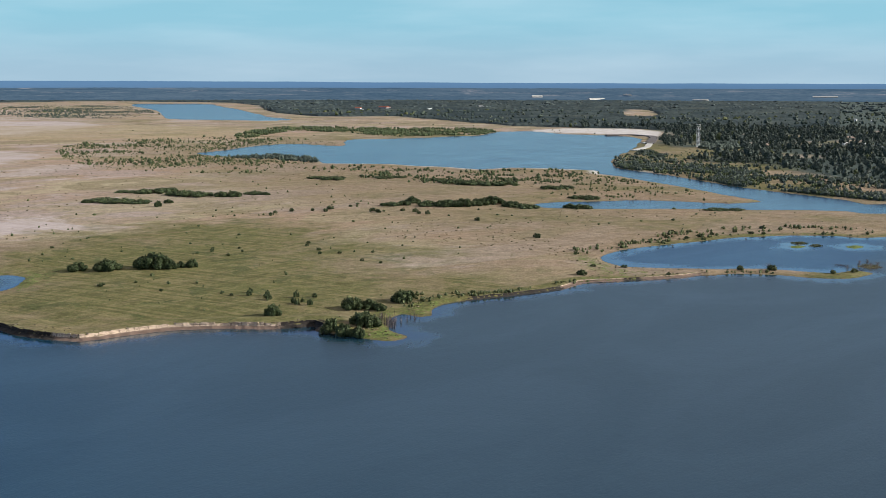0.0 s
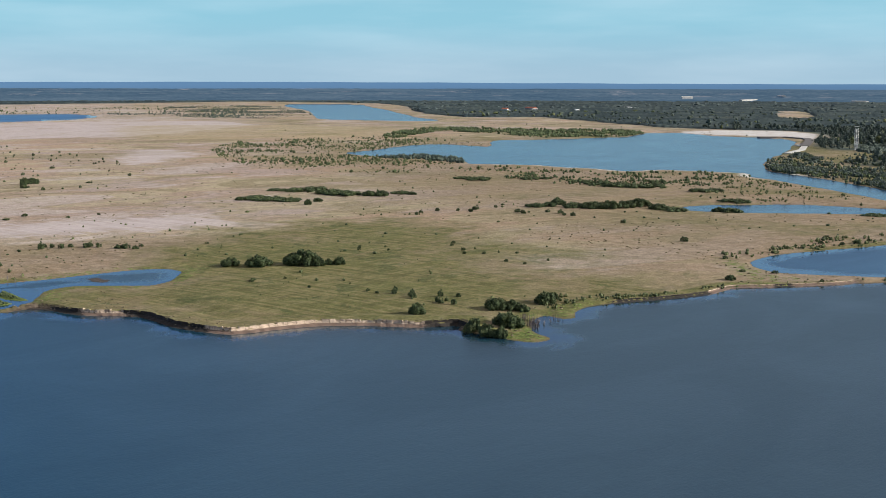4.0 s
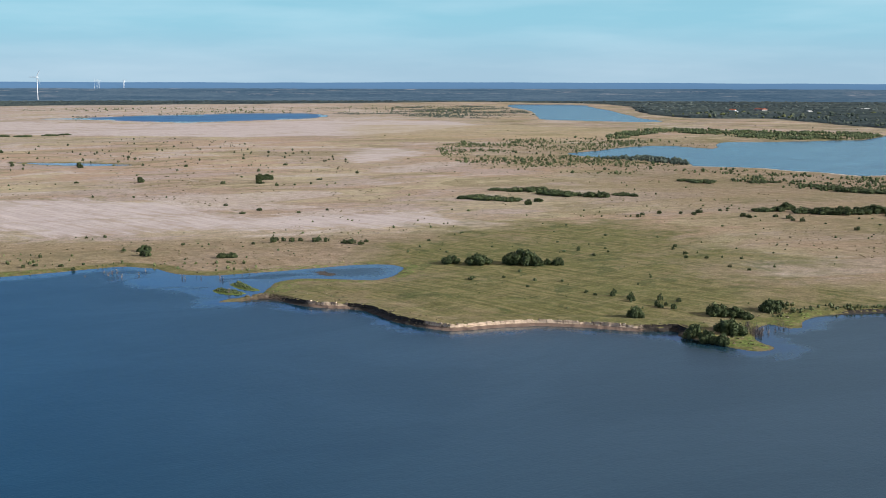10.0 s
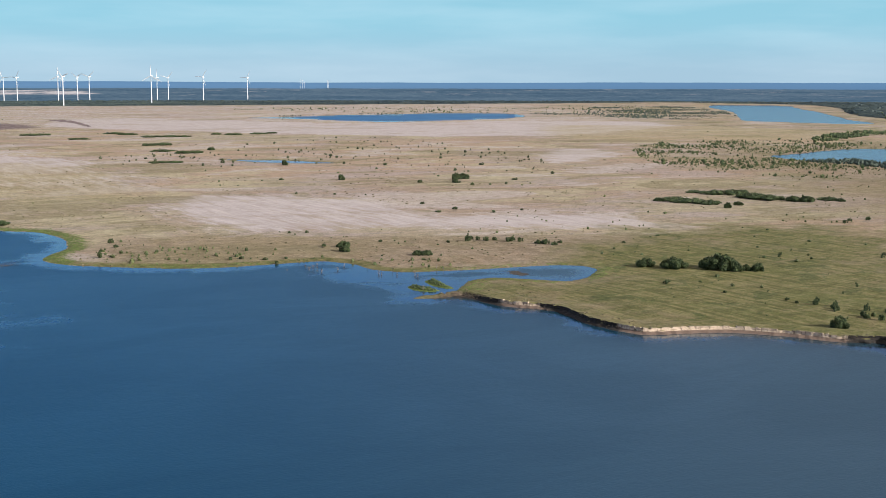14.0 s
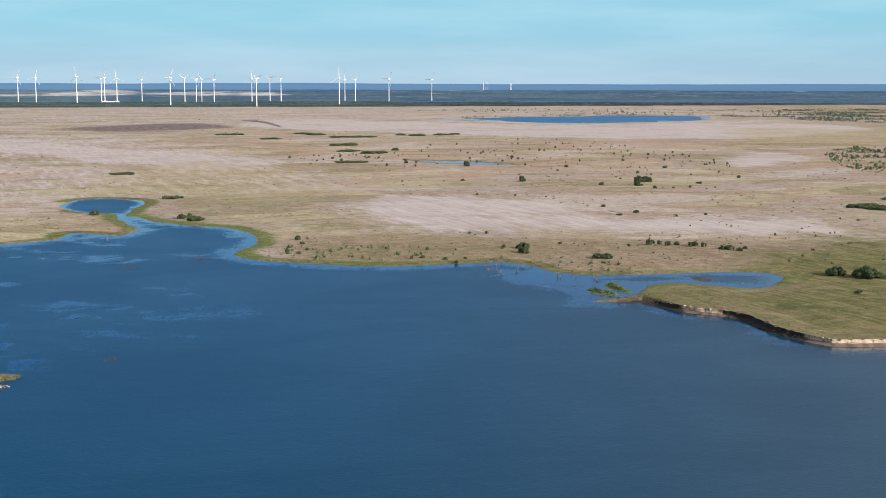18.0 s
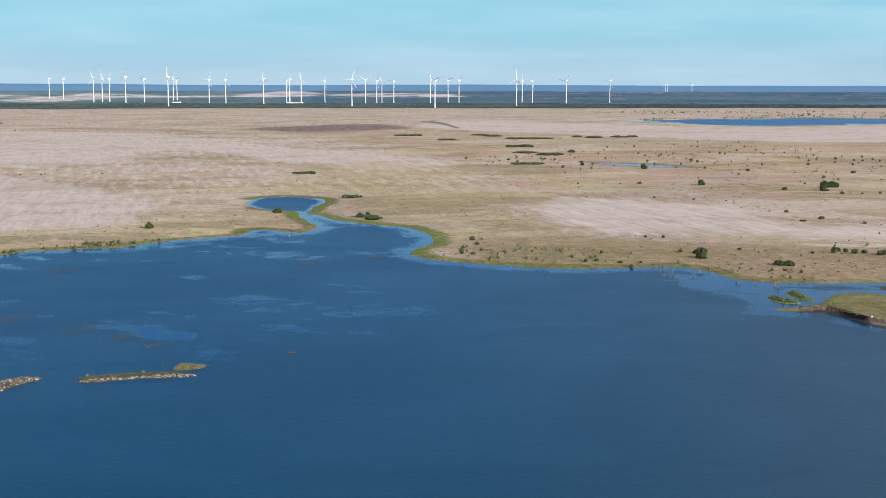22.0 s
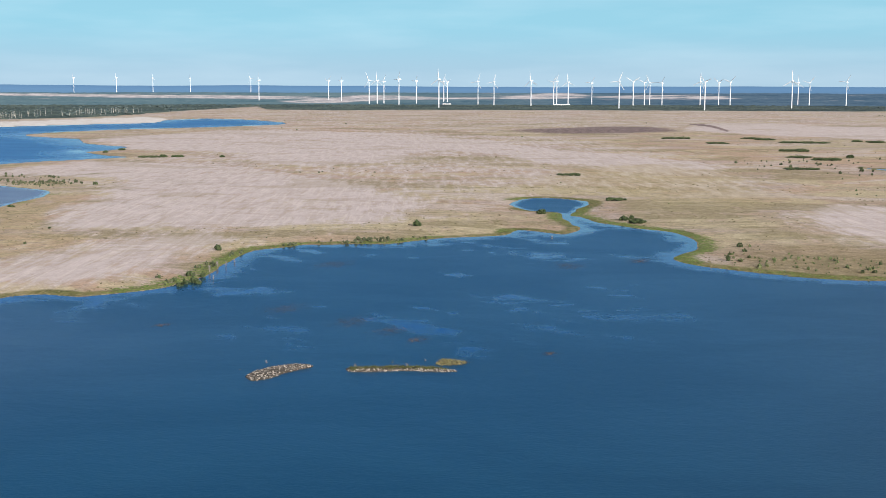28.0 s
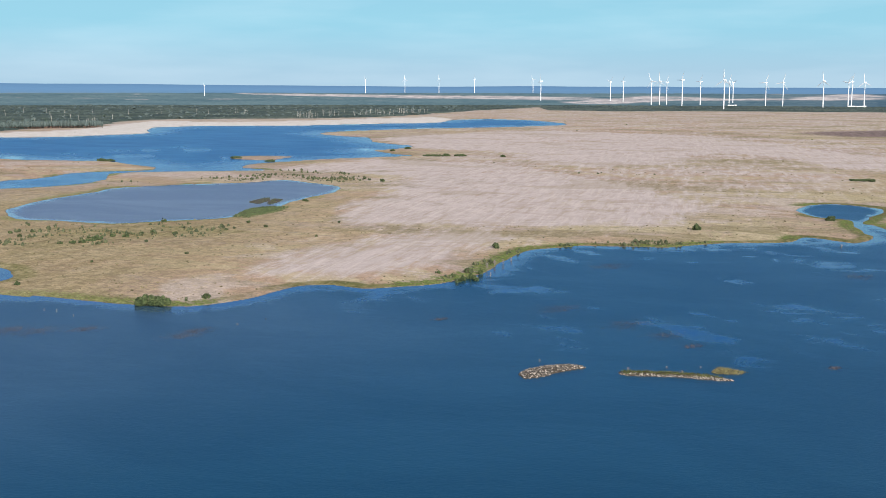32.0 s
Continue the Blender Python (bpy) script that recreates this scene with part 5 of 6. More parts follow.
def eroded_bank(path, tall, material, label, seed):
    """The broken face of a shore cliff: a crumbling, notched wall of sand and dark soil."""
    line = rounded(path, 6)[:-6]
    seg = np.hypot(*np.diff(line, axis=0).T)
    along = np.concatenate([[0], np.cumsum(seg)])
    s = np.arange(0, along[-1], 0.22)
    x, y = np.interp(s, along, line[:, 0]), np.interp(s, along, line[:, 1])
    tx, ty = np.gradient(x), np.gradient(y)
    nx, ny = -ty / np.hypot(tx, ty), tx / np.hypot(tx, ty)
    flip = np.sign(nx * x + ny * y)
    nx, ny = nx * flip, ny * flip
    offs = np.arange(-2.0, 6.0, 0.2)
    gx2, gy2 = x[:, None] + nx[:, None] * offs, y[:, None] + ny[:, None] * offs
    d = dry_land(gx2.ravel(), gy2.ravel()).reshape(gx2.shape)
    o = offs[np.argmax(d > 1.2, axis=1)]
    o = np.convolve(np.pad(o, 4, mode="edge"), np.ones(9) / 9, "valid")
    # clods break off in blocks one to three metres long
    brng = np.random.default_rng(seed)
    cuts = np.cumsum(brng.uniform(0.25, 1.5, int(along[-1] / 0.7) + 20))
    block = np.searchsorted(cuts, s)
    notch = brng.uniform(-0.16, 0.13, len(cuts) + 1)[block] * (0.5 + tall / 3)
    dip = brng.uniform(-0.42, 0.04, len(cuts) + 1)[block] * (brng.uniform(0, 1, len(cuts) + 1)[block] > 0.45)
    fallen = np.clip(brng.normal(0, 0.5, len(cuts) + 1), 0, 1.4)[block]
    notch, fallen = (np.convolve(np.pad(q, 3, mode="edge"), np.ones(7) / 7, "valid") for q in (notch, fallen))
    k = tall / 1.62 * np.clip(s / 5, 0.12, 1) * np.clip((s[-1] - s) / 9, 0.12, 1)
    rows = []
    for level, (out, z) in enumerate(((-1.9, -0.06), (-1.2, 0.1), (-0.6, 0.28), (-0.14, 0.5), (0.02, 0.95), (0.06, 1.35), (0.12, 1.64), (0.5, 1.68), (1.3, 1.52))):
        rough = 0.3 * fbm(s, s * 0 + level * 0.8, 1.1, seed, 3) + 0.7 * fbm(s, s * 0, 7.0, seed + 2, 2)
        rough = rough + notch * (3 <= level <= 7) - fallen * (level in (1, 2)) * 0.8
        lift = (dip + 0.2 * fbm(s, s * 0, 3.0, seed + 3, 3)) * (4 < level < 8) + 0.25 * fallen * (level in (1, 2, 3))
        rows.append(np.column_stack([x + nx * (o + out + rough * (level < 8)), y + ny * (o + out + rough * (level < 8)), (z + lift) * k]))
    n, m = len(s), len(rows)
    co = np.stack(rows, 1).reshape(-1, 3)
    i, j = np.meshgrid(np.arange(n - 1), np.arange(m - 1), indexing="ij")
    f = np.column_stack([(i * m + j).ravel(), ((i + 1) * m + j).ravel(), ((i + 1) * m + j + 1).ravel(), (i * m + j + 1).ravel()])
    ob = new("eroded_bank", mesh_of("eroded_bank", co, f, material, False))
    return tagged(ob, label, "bank", kind="structure")


eroded_bank(CLIFF_PATH, 1.42, cliff_material("cliff_soil", [(62, 112), (37, 47)]), "crumbling sandy shore cliff with pale strata and dark foot", 33)
eroded_bank(LOW_PATH, 0.72, cliff_material("low_bank_soil", [(208, 232), (238, 262)]), "low crumbling pinkish earth bank along the shore", 43)


def height_at(x, y):
    x, y = np.array([float(x)]), np.array([float(y)])
    return float(terrain(x, y, dry_land(x, y))[0])


# ---------------------------------------------------------------- helpers for things
def part(name, bm, material, parent, label=""):
    """Links a bmesh as one mesh object under a thing."""
    me = bpy.data.meshes.new(name)
    bm.to_mesh(me)
    bm.free()
    me.materials.append(material)
    ob = new(name, me)
    ob.parent = parent
    if label:
        ob["label"] = label
    return ob


def tube(bm, a, b, ra, rb, sides=7):
    """A tapered round bar from a to b."""
    a, b = Vector(a), Vector(b)
    m = Matrix.Translation((a + b) / 2) @ (b - a).to_track_quat("Z", "Y").to_matrix().to_4x4()
    bmesh.ops.create_cone(bm, cap_ends=True, segments=sides, radius1=ra, radius2=rb, depth=(b - a).length, matrix=m)


def sticks(name, a, b, ra, rb, material, parent):
    """Many thin three-sided stalks from points a to points b, joined into one part."""
    a, b = np.asarray(a, float), np.asarray(b, float)
    d = b - a
    u = np.cross(d, (0.31, 0.17, 0.93))
    u /= np.linalg.norm(u, axis=1)[:, None] + 1e-9
    v = np.cross(d, u)
    v /= np.linalg.norm(v, axis=1)[:, None] + 1e-9
    ring = [u * math.cos(q) + v * math.sin(q) for q in (0, 2.094, 4.189)]
    co = np.stack([a + k * ra for k in ring] + [b + k * rb for k in ring], 1).reshape(-1, 3)
    f = np.array([(0, 1, 4), (0, 4, 3), (1, 2, 5), (1, 5, 4), (2, 0, 3), (2, 3, 5), (3, 4, 5)])
    f = (f[None] + (np.arange(len(a)) * 6)[:, None, None]).reshape(-1, 3)
    ob = new(name, mesh_of(name, co, f, material, False))
    ob.parent = parent
    return tagged(ob, kind="stuff")


def box(bm, centre, size, m=Matrix()):
    bmesh.ops.create_cube(bm, size=1, matrix=m @ Matrix.Translation(centre) @ Matrix.Diagonal((*size, 1)))


def leaves(rng, count, leaf, lumps, aspect):
    """Leaf sprays on the shells of several lumps (centre, radii); aspect: the height of the finished plant over its width."""
    weight = np.array([r[0] * r[0] for _, r in lumps])
    weight /= weight.sum()
    co, faces = [], []
    for i in rng.choice(len(lumps), count, p=weight):
        c, r = lumps[i]
        d = rng.normal(size=3)
        d /= np.linalg.norm(d)
        p = np.array(c) + d * np.array(r) * rng.uniform(0.74, 1.12)
        if p[2] < 0.0:
            p[2] = rng.uniform(0, 0.15)
        u = rng.normal(size=3)
        u /= np.linalg.norm(u)
        v = np.cross(u, d + rng.normal(size=3) * 0.5)
        v /= np.linalg.norm(v) + 1e-6
        s = leaf * rng.uniform(0.6, 1.5)
        u, v = u * s * (1, 1, 1 / aspect), v * s * 0.6 * (1, 1, 1 / aspect)
        k = len(co)
        co += [p - u, p + v, p + u, p - v]
        faces.append((k, k + 1, k + 2, k + 3))
    return np.array(co), np.array(faces)


# ---------------------------------------------------------------- trees and bushes
def bush_proto(kind, seed, count, leaf, aspect, lobes, material):
    """A bush or tree of unit width and height: forked stems and a crown of leaf sprays with an uneven outline."""
    rng = np.random.default_rng(seed)
    root = new(kind)
    bm = bmesh.new()
    for k in range(4):
        a = k * 1.6 + rng.uniform(0, 1)
        tip = (0.2 * math.cos(a), 0.2 * math.sin(a), 0.5 + 0.2 * rng.uniform())
        tube(bm, (0.03 * math.cos(a), 0.03 * math.sin(a), -0.06), tip, 0.022, 0.01, 5)
    part("trunk", bm, BARK, root)
    lumps = []
    for k in range(lobes):
        q, a = 0.42 * math.sqrt((k + 0.5) / lobes), k * 2.4 + rng.uniform(-0.4, 0.4)
        rh = rng.uniform(0.12, 0.19) * (7.0 / lobes) ** 0.4
        top = (1.0 - 2.7 * q * q) * rng.uniform(0.5 if lobes > 12 else 0.74, 1.0)
        rv = min(rh / aspect, top * 0.5)
        lumps.append(((q * math.cos(a), q * math.sin(a), top - rv), (rh, rh, rv)))
        if top > 0.5:
            lumps.append(((q * 1.05 * math.cos(a), q * 1.05 * math.sin(a), top * 0.3), (rh * 0.9, rh * 0.9, top * 0.32)))
    co, faces = leaves(rng, count, leaf, lumps, aspect)
    bm = bmesh.new()
    for c, r in lumps:
        bmesh.ops.create_icosphere(bm, subdivisions=2, radius=1, matrix=Matrix.Translation(c) @ Matrix.Diagonal((r[0] * 0.72, r[1] * 0.72, r[2] * 0.72, 1)))
    for v in bm.verts:
        v.co += Vector(rng.normal(size=3) * 0.018)
        v.co.z = max(v.co.z, 0.0)
    verts = [bm.verts.new(c) for c in co]
    for q in faces:
        bm.faces.new([verts[i] for i in q])
    part("crown", bm, material, root)
    return root


def dead_proto(seed):
    rng = np.random.default_rng(seed)
    root = new("dead_tree")
    bm = bmesh.new()
    tube(bm, (0, 0, -0.2), (0.05, 0.02, 0.95), 0.07, 0.03, 6)
    part("trunk", bm, DEADWOOD, root)
    bm = bmesh.new()
    for k in range(24):
        z, a = rng.uniform(0.2, 0.9), rng.uniform(0, 6.28)
        q = rng.uniform(0.2, 0.5)
        mid = Vector((0.04 + q * 0.5 * math.cos(a), q * 0.5 * math.sin(a), z + 0.1))
        tube(bm, (0.04, 0.01, z), mid, 0.032, 0.026, 4)
        tube(bm, mid, mid + Vector((q * 0.5 * math.cos(a + 0.5), q * 0.5 * math.sin(a + 0.5), 0.16)), 0.026, 0.012, 4)
    part("branches", bm, DEADWOOD, root)
    return root


def scatter_things(protos, rows, label, category, group, sink=0.0):
    rng = random.Random(len(rows) + len(label))
    spots = np.array([(q[0], q[1]) for q in rows], float)
    zs = terrain(spots[:, 0], spots[:, 1], dry_land(spots[:, 0], spots[:, 1]))
    for (x, y, w, h), z in zip(rows, zs):
        ob = copy_thing(protos[rng.randrange(len(protos))], pose(x, y, max(z, -0.3) - sink, 0, 0, rng.uniform(0, 360)))
        ob.scale = (w, w, h * 1.12)
        tagged(ob, label, category, group)


def remove(protos):
    for ob in protos:
        for o in (*ob.children_recursive, ob):
            bpy.data.objects.remove(o)


HEDGES = HEDGES_A + HEDGES_B + HEDGES_C + HEDGES_D
SMALL_TREES = SMALL_TREES_A + SMALL_TREES_B + SMALL_TREES_C + SMALL_TREES_D + SMALL_TREES_E + SMALL_TREES_F
DEAD_TREES = [(-126.6, 210.3, 1.1, 1.2), (-124.2, 212.4, 1.2, 1.3), (-120.6, 215.0, 1.2, 1.2), (-118.4, 216.6, 1.0, 1.5), (321, 253.6, 1.8, 2.0), (318.4, 251.6, 1.5, 1.8), (323, 252.4, 1.6, 2.1)] + DEAD_TREES_A + DEAD_TREES_B + [(x, y, w * 0.8, h * 0.6) for x, y, w, h in DEAD_TREES_C]
DEAD_TREES = [(x, y, w * 0.6, h * 0.5) if x < -220 and y < 230 else (x, y, w * 1.2, h * 0.7) for x, y, w, h in DEAD_TREES]
oaks = [bush_proto("bush", s, 3600, 0.03, 0.5, 10, LEAF) for s in (1, 2, 3)]
thickets = [bush_proto("bush", s, 2000, 0.022, 0.24, 15, LEAF) for s in (21, 22, 23)]
willows = [bush_proto("willow_bush", s, 1300, 0.034, 0.6, 8, LEAF_PALE) for s in (4, 5)]
youngs = [bush_proto("young_tree", s, 700, 0.045, 0.9, 7, LEAF) for s in (6, 7, 8)]
deads = [dead_proto(s) for s in (11, 12)]
scatter_things(oaks, [(x, y, w * 1.22, h) for x, y, w, h in BIG_BUSHES], "dense dark green rounded bush standing in the dry meadow", "bush", "large bushes by the shore")
scatter_things(willows, [(276.5, 268.9, 2.6, 1.6), (285.4, 263.5, 3.4, 1.9), (297, 248.8, 2.2, 1.2), (305, 247.2, 2.6, 1.3), (119.5, 251.5, 3.2, 2.2), (97, 371.5, 4.4, 2.6)],
               "loose grey-green willow bush at the water's edge", "bush", "willow bushes by the shore")
scatter_things(oaks, [(x, y, w * 1.25, h) for x, y, w, h in HEDGES if h > 0.36 * w], "rounded dark green bush on the open steppe", "bush", "single bushes on the plain")
scatter_things(thickets, [(x, y, w * 1.45, h * 0.95) for x, y, w, h in HEDGES if h <= 0.36 * w], "low dark green thicket bush on the open steppe", "bush", "thicket bushes on the plain")
scatter_things(youngs, [(x, y, w * 1.3, h) for x, y, w, h in SMALL_TREES], "small green young tree in dry grass", "tree", "young trees on the plain")
scatter_things(deads, DEAD_TREES, "bare reddish-brown dead tree standing in shallow water", "dead tree", "drowned dead trees")
remove(oaks + thickets + willows + youngs + deads)


# ---------------------------------------------------------------- far woods
CROWNS = {  # rings of (height, radius) of a tree of unit height
    "pine": [(0.36, 0.13), (0.6, 0.2), (0.85, 0.11)],
    "broad": [(0.16, 0.2), (0.5, 0.3), (0.84, 0.19)],
    "shrub": [(0.05, 0.34), (0.55, 0.42)]}


def low_tree(rng, shape):
    """A cheap tree of unit height: a crown of uneven rings."""
    rings, co, faces = CROWNS[shape], [], []
    n = 5 if shape == "shrub" else 6
    for z, r in rings:
        for k in range(n):
            a = 2 * math.pi * k / n + rng.uniform(-0.35, 0.35)
            q = r * rng.uniform(0.65, 1.35)
            co.append((q * math.cos(a), q * math.sin(a), z + rng.uniform(-0.07, 0.07) * (z > 0.1)))
    m = len(rings)
    co += [(rng.uniform(-0.08, 0.08), rng.uniform(-0.08, 0.08), 1.0), (0, 0, rings[0][0] - 0.08)]
    for i in range(m - 1):
        for k in range(n):
            a, b = i * n + k, i * n + (k + 1) % n
            faces += [(a, b, a + n), (b, b + n, a + n)]
    for k in range(n):
        faces += [((m - 1) * n + k, (m - 1) * n + (k + 1) % n, m * n), ((k + 1) % n, k, m * n + 1)]
    return np.array(co), np.array(faces)


def spray_tree(rng, shape):
    """A tree of unit height with leaf sprays round a rough core."""
    co, faces = low_tree(rng, shape)
    co = co * (0.85, 0.85, 0.95)
    rings = CROWNS[shape]
    extra, tris = [], []
    for _ in range(26 if shape == "shrub" else 64):
        z = rng.uniform(rings[0][0], 1.0)
        r = np.interp(z, [q[0] for q in rings] + [1.0], [q[1] for q in rings] + [0.04]) * rng.uniform(0.75, 1.25)
        a = rng.uniform(0, 6.28)
        c = np.array([r * math.cos(a), r * math.sin(a), z])
        u, v = rng.normal(size=3), rng.normal(size=3)
        u, v = u / np.linalg.norm(u) * 0.085, v / np.linalg.norm(v) * 0.06
        k = len(co) + len(extra)
        extra += [c - u, c + v, c + u, c - v]
        tris += [(k, k + 1, k + 2), (k, k + 2, k + 3)]
    return np.concatenate([co, extra]), np.concatenate([faces, tris])


def stem(rng, shape):
    """A bare trunk of unit height."""
    co = [(0.02 * math.cos(a) * (1 - 0.5 * z), 0.02 * math.sin(a) * (1 - 0.5 * z), z) for z in (0, 1) for a in (0, 2.1, 4.2)]
    return np.array(co), np.array([(0, 1, 3), (1, 4, 3), (1, 2, 4), (2, 5, 4), (2, 0, 5), (0, 3, 5)])


def plant(name, spots, sizes, widths, material, label, seed, shape="pine", make=low_tree, category="trees"):
    """Many plants joined into one mesh of stuff."""
    rng = np.random.default_rng(seed)
    kinds = [make(rng, shape) for _ in range(8)]
    z = terrain(spots[:, 0], spots[:, 1], dry_land(spots[:, 0], spots[:, 1]))
    keep = z > -0.25 if make is stem else z > 0.12
    spots, sizes, widths, z = spots[keep], sizes[keep], widths[keep], z[keep] - 0.05
    all_co, all_faces, base = [], [], 0
    which = rng.integers(0, len(kinds), len(spots))
    for k, (co, faces) in enumerate(kinds):
        sel = np.nonzero(which == k)[0]
        a = rng.uniform(0, 6.28, len(sel))
        c, s = np.cos(a)[:, None], np.sin(a)[:, None]
        x = (co[:, 0] * c - co[:, 1] * s) * widths[sel, None] + spots[sel, 0, None]
        y = (co[:, 0] * s + co[:, 1] * c) * widths[sel, None] + spots[sel, 1, None]
        h = co[:, 2] * sizes[sel, None] + z[sel, None]
        all_co.append(np.stack([x, y, h], 2).reshape(-1, 3))
        all_faces.append((faces[None] + (base + np.arange(len(sel)) * len(co))[:, None, None]).reshape(-1, 3))
        base += len(sel) * len(co)
    ob = new(name, mesh_of(name, np.concatenate(all_co), np.concatenate(all_faces), material, False))
    return tagged(ob, label, category, kind="stuff")


def sown(rng, zone, count, patchy=0.0):
    """Random spots inside an outline, in clumps where patchy."""
    q = np.array(zone, float)
    lo, hi = q.min(0), q.max(0)
    size = max(12.0, float(np.linalg.norm(hi - lo)) / 14)
    got = np.zeros((0, 2))
    while len(got) < count:
        p = rng.uniform(lo, hi, (count * 3, 2))
        p = p[inside(zone, p[:, 0], p[:, 1], 1) > 0]
        if patchy:
            p = p[rng.uniform(0, 1, len(p)) < step(fbm(p[:, 0], p[:, 1], size, 91), -0.25 * (1 - patchy), 0.25) + 0.05]
        got = np.concatenate([got, p])
    return got[:count]


def clear_of(spots, zones):
    ok = np.ones(len(spots), bool)
    for zone in zones:
        ok &= inside(zone, spots[:, 0], spots[:, 1], 1) < 0
    return spots[ok]


rng = np.random.default_rng(5)
for name, zone, count, tall, shape, material, label in (
        ("pine_wood", FOREST_EAST, 13000, (5, 9), "pine", NEEDLE, "dark green pine wood on the far bank"),
        ("mixed_wood", FOREST_EAST, 22000, (3, 7), "broad", NEEDLE, "mixed broadleaf wood with lighter crowns on the far bank"),
        ("birch_grove", FOREST_EAST, 5000, (3, 7), "broad", LEAF_PALE, "paler birch groves scattered through the dark wood"),
        ("pine_plantation", FOREST_WEST, 12000, (5, 8), "broad", NEEDLE_HAZED, "dense grey-green pine plantation behind the white beach"),
        ("birch_wood", FOREST_WEST, 3000, (4, 8), "pine", NEEDLE, "young grey-green birch growth among the pines"),
        ("wood_line", FOREST_FAR, 5000, (3.5, 6), "broad", NEEDLE_HAZED, "low dark wood line at the edge of the plain"),
        ("lake_wood", FOREST_MORE, 2500, (4, 6.5), "broad", NEEDLE_HAZED, "dark wood beyond the far lake")):
    p = sown(rng, zone, count * 2, 0.9 if name == "birch_grove" else 0.0)
    r = np.hypot(p[:, 0], p[:, 1])
    p = p[rng.uniform(0, 1, len(p)) < np.clip(1400 / r, 0.2, 1) ** 1.5 * 1.2][:count]
    p = clear_of(p, FIELDS)
    r = np.hypot(p[:, 0], p[:, 1])
    p = p[(r < 4100) & ((r < 1650) | (rng.uniform(0, 1, len(p)) < 0.14))]
    if zone is FOREST_EAST:
        p = p[(fbm(p[:, 0], p[:, 1], 75, 43, 3) > -0.16) | (rng.uniform(0, 1, len(p)) < 0.12)]
    h = rng.uniform(*tall, len(p)) * rng.choice([0.55, 0.85, 1.0, 1.25], len(p)) * (0.75 + 0.8 * (fbm(p[:, 0], p[:, 1], 90, 17) + 0.3))
    r = np.hypot(p[:, 0], p[:, 1])
    h *= np.interp(r, [1500, 2800], [1.0, 0.7])
    w = h * rng.uniform(0.95, 1.5, len(p)) * np.interp(r, [1500, 2800], [1.0, 2.2])
    # beyond 2600 m every crown takes the needles with haze in the colour
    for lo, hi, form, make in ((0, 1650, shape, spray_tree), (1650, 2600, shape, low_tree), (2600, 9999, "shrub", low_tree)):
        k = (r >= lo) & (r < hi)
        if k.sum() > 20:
            plant(name, p[k], h[k], w[k], NEEDLE_HAZED if lo > 2000 else material, label, count, form, make)

# pale bare stems that stand out of the western plantation
p = sown(rng, FOREST_WEST, 5200, 0.9)
p = p[(np.hypot(p[:, 0], p[:, 1]) < 2900) & (fbm(p[:, 0], p[:, 1], 70, 41) > 0.12)]
h = rng.uniform(9, 15, len(p))
plant("bare_stems", p, h, np.full(len(p), 14.0), PALEWOOD, "pale bare birch stems rising above the plantation", 6, make=stem, category="dead trees")

# reddish trunks of the plantation's edge
k = rng.uniform(0, 1, 420)
edge_line = np.array(WOOD_EDGE, float)
at = k * (len(edge_line) - 1)
p = np.column_stack([np.interp(at, np.arange(len(edge_line)), edge_line[:, 0]), np.interp(at, np.arange(len(edge_line)), edge_line[:, 1])]) + rng.normal(size=(420, 2)) * 10
plant("pine_trunks", p, rng.uniform(6, 10, 420), np.full(420, 11.0), REDWOOD, "reddish bare pine trunks at the edge of the plantation", 7, make=stem)
plant("pine_edge", p, rng.uniform(9, 12, 420), rng.uniform(6, 10, 420), NEEDLE_HAZED, "pine crowns over the bare trunks", 7, "pine")

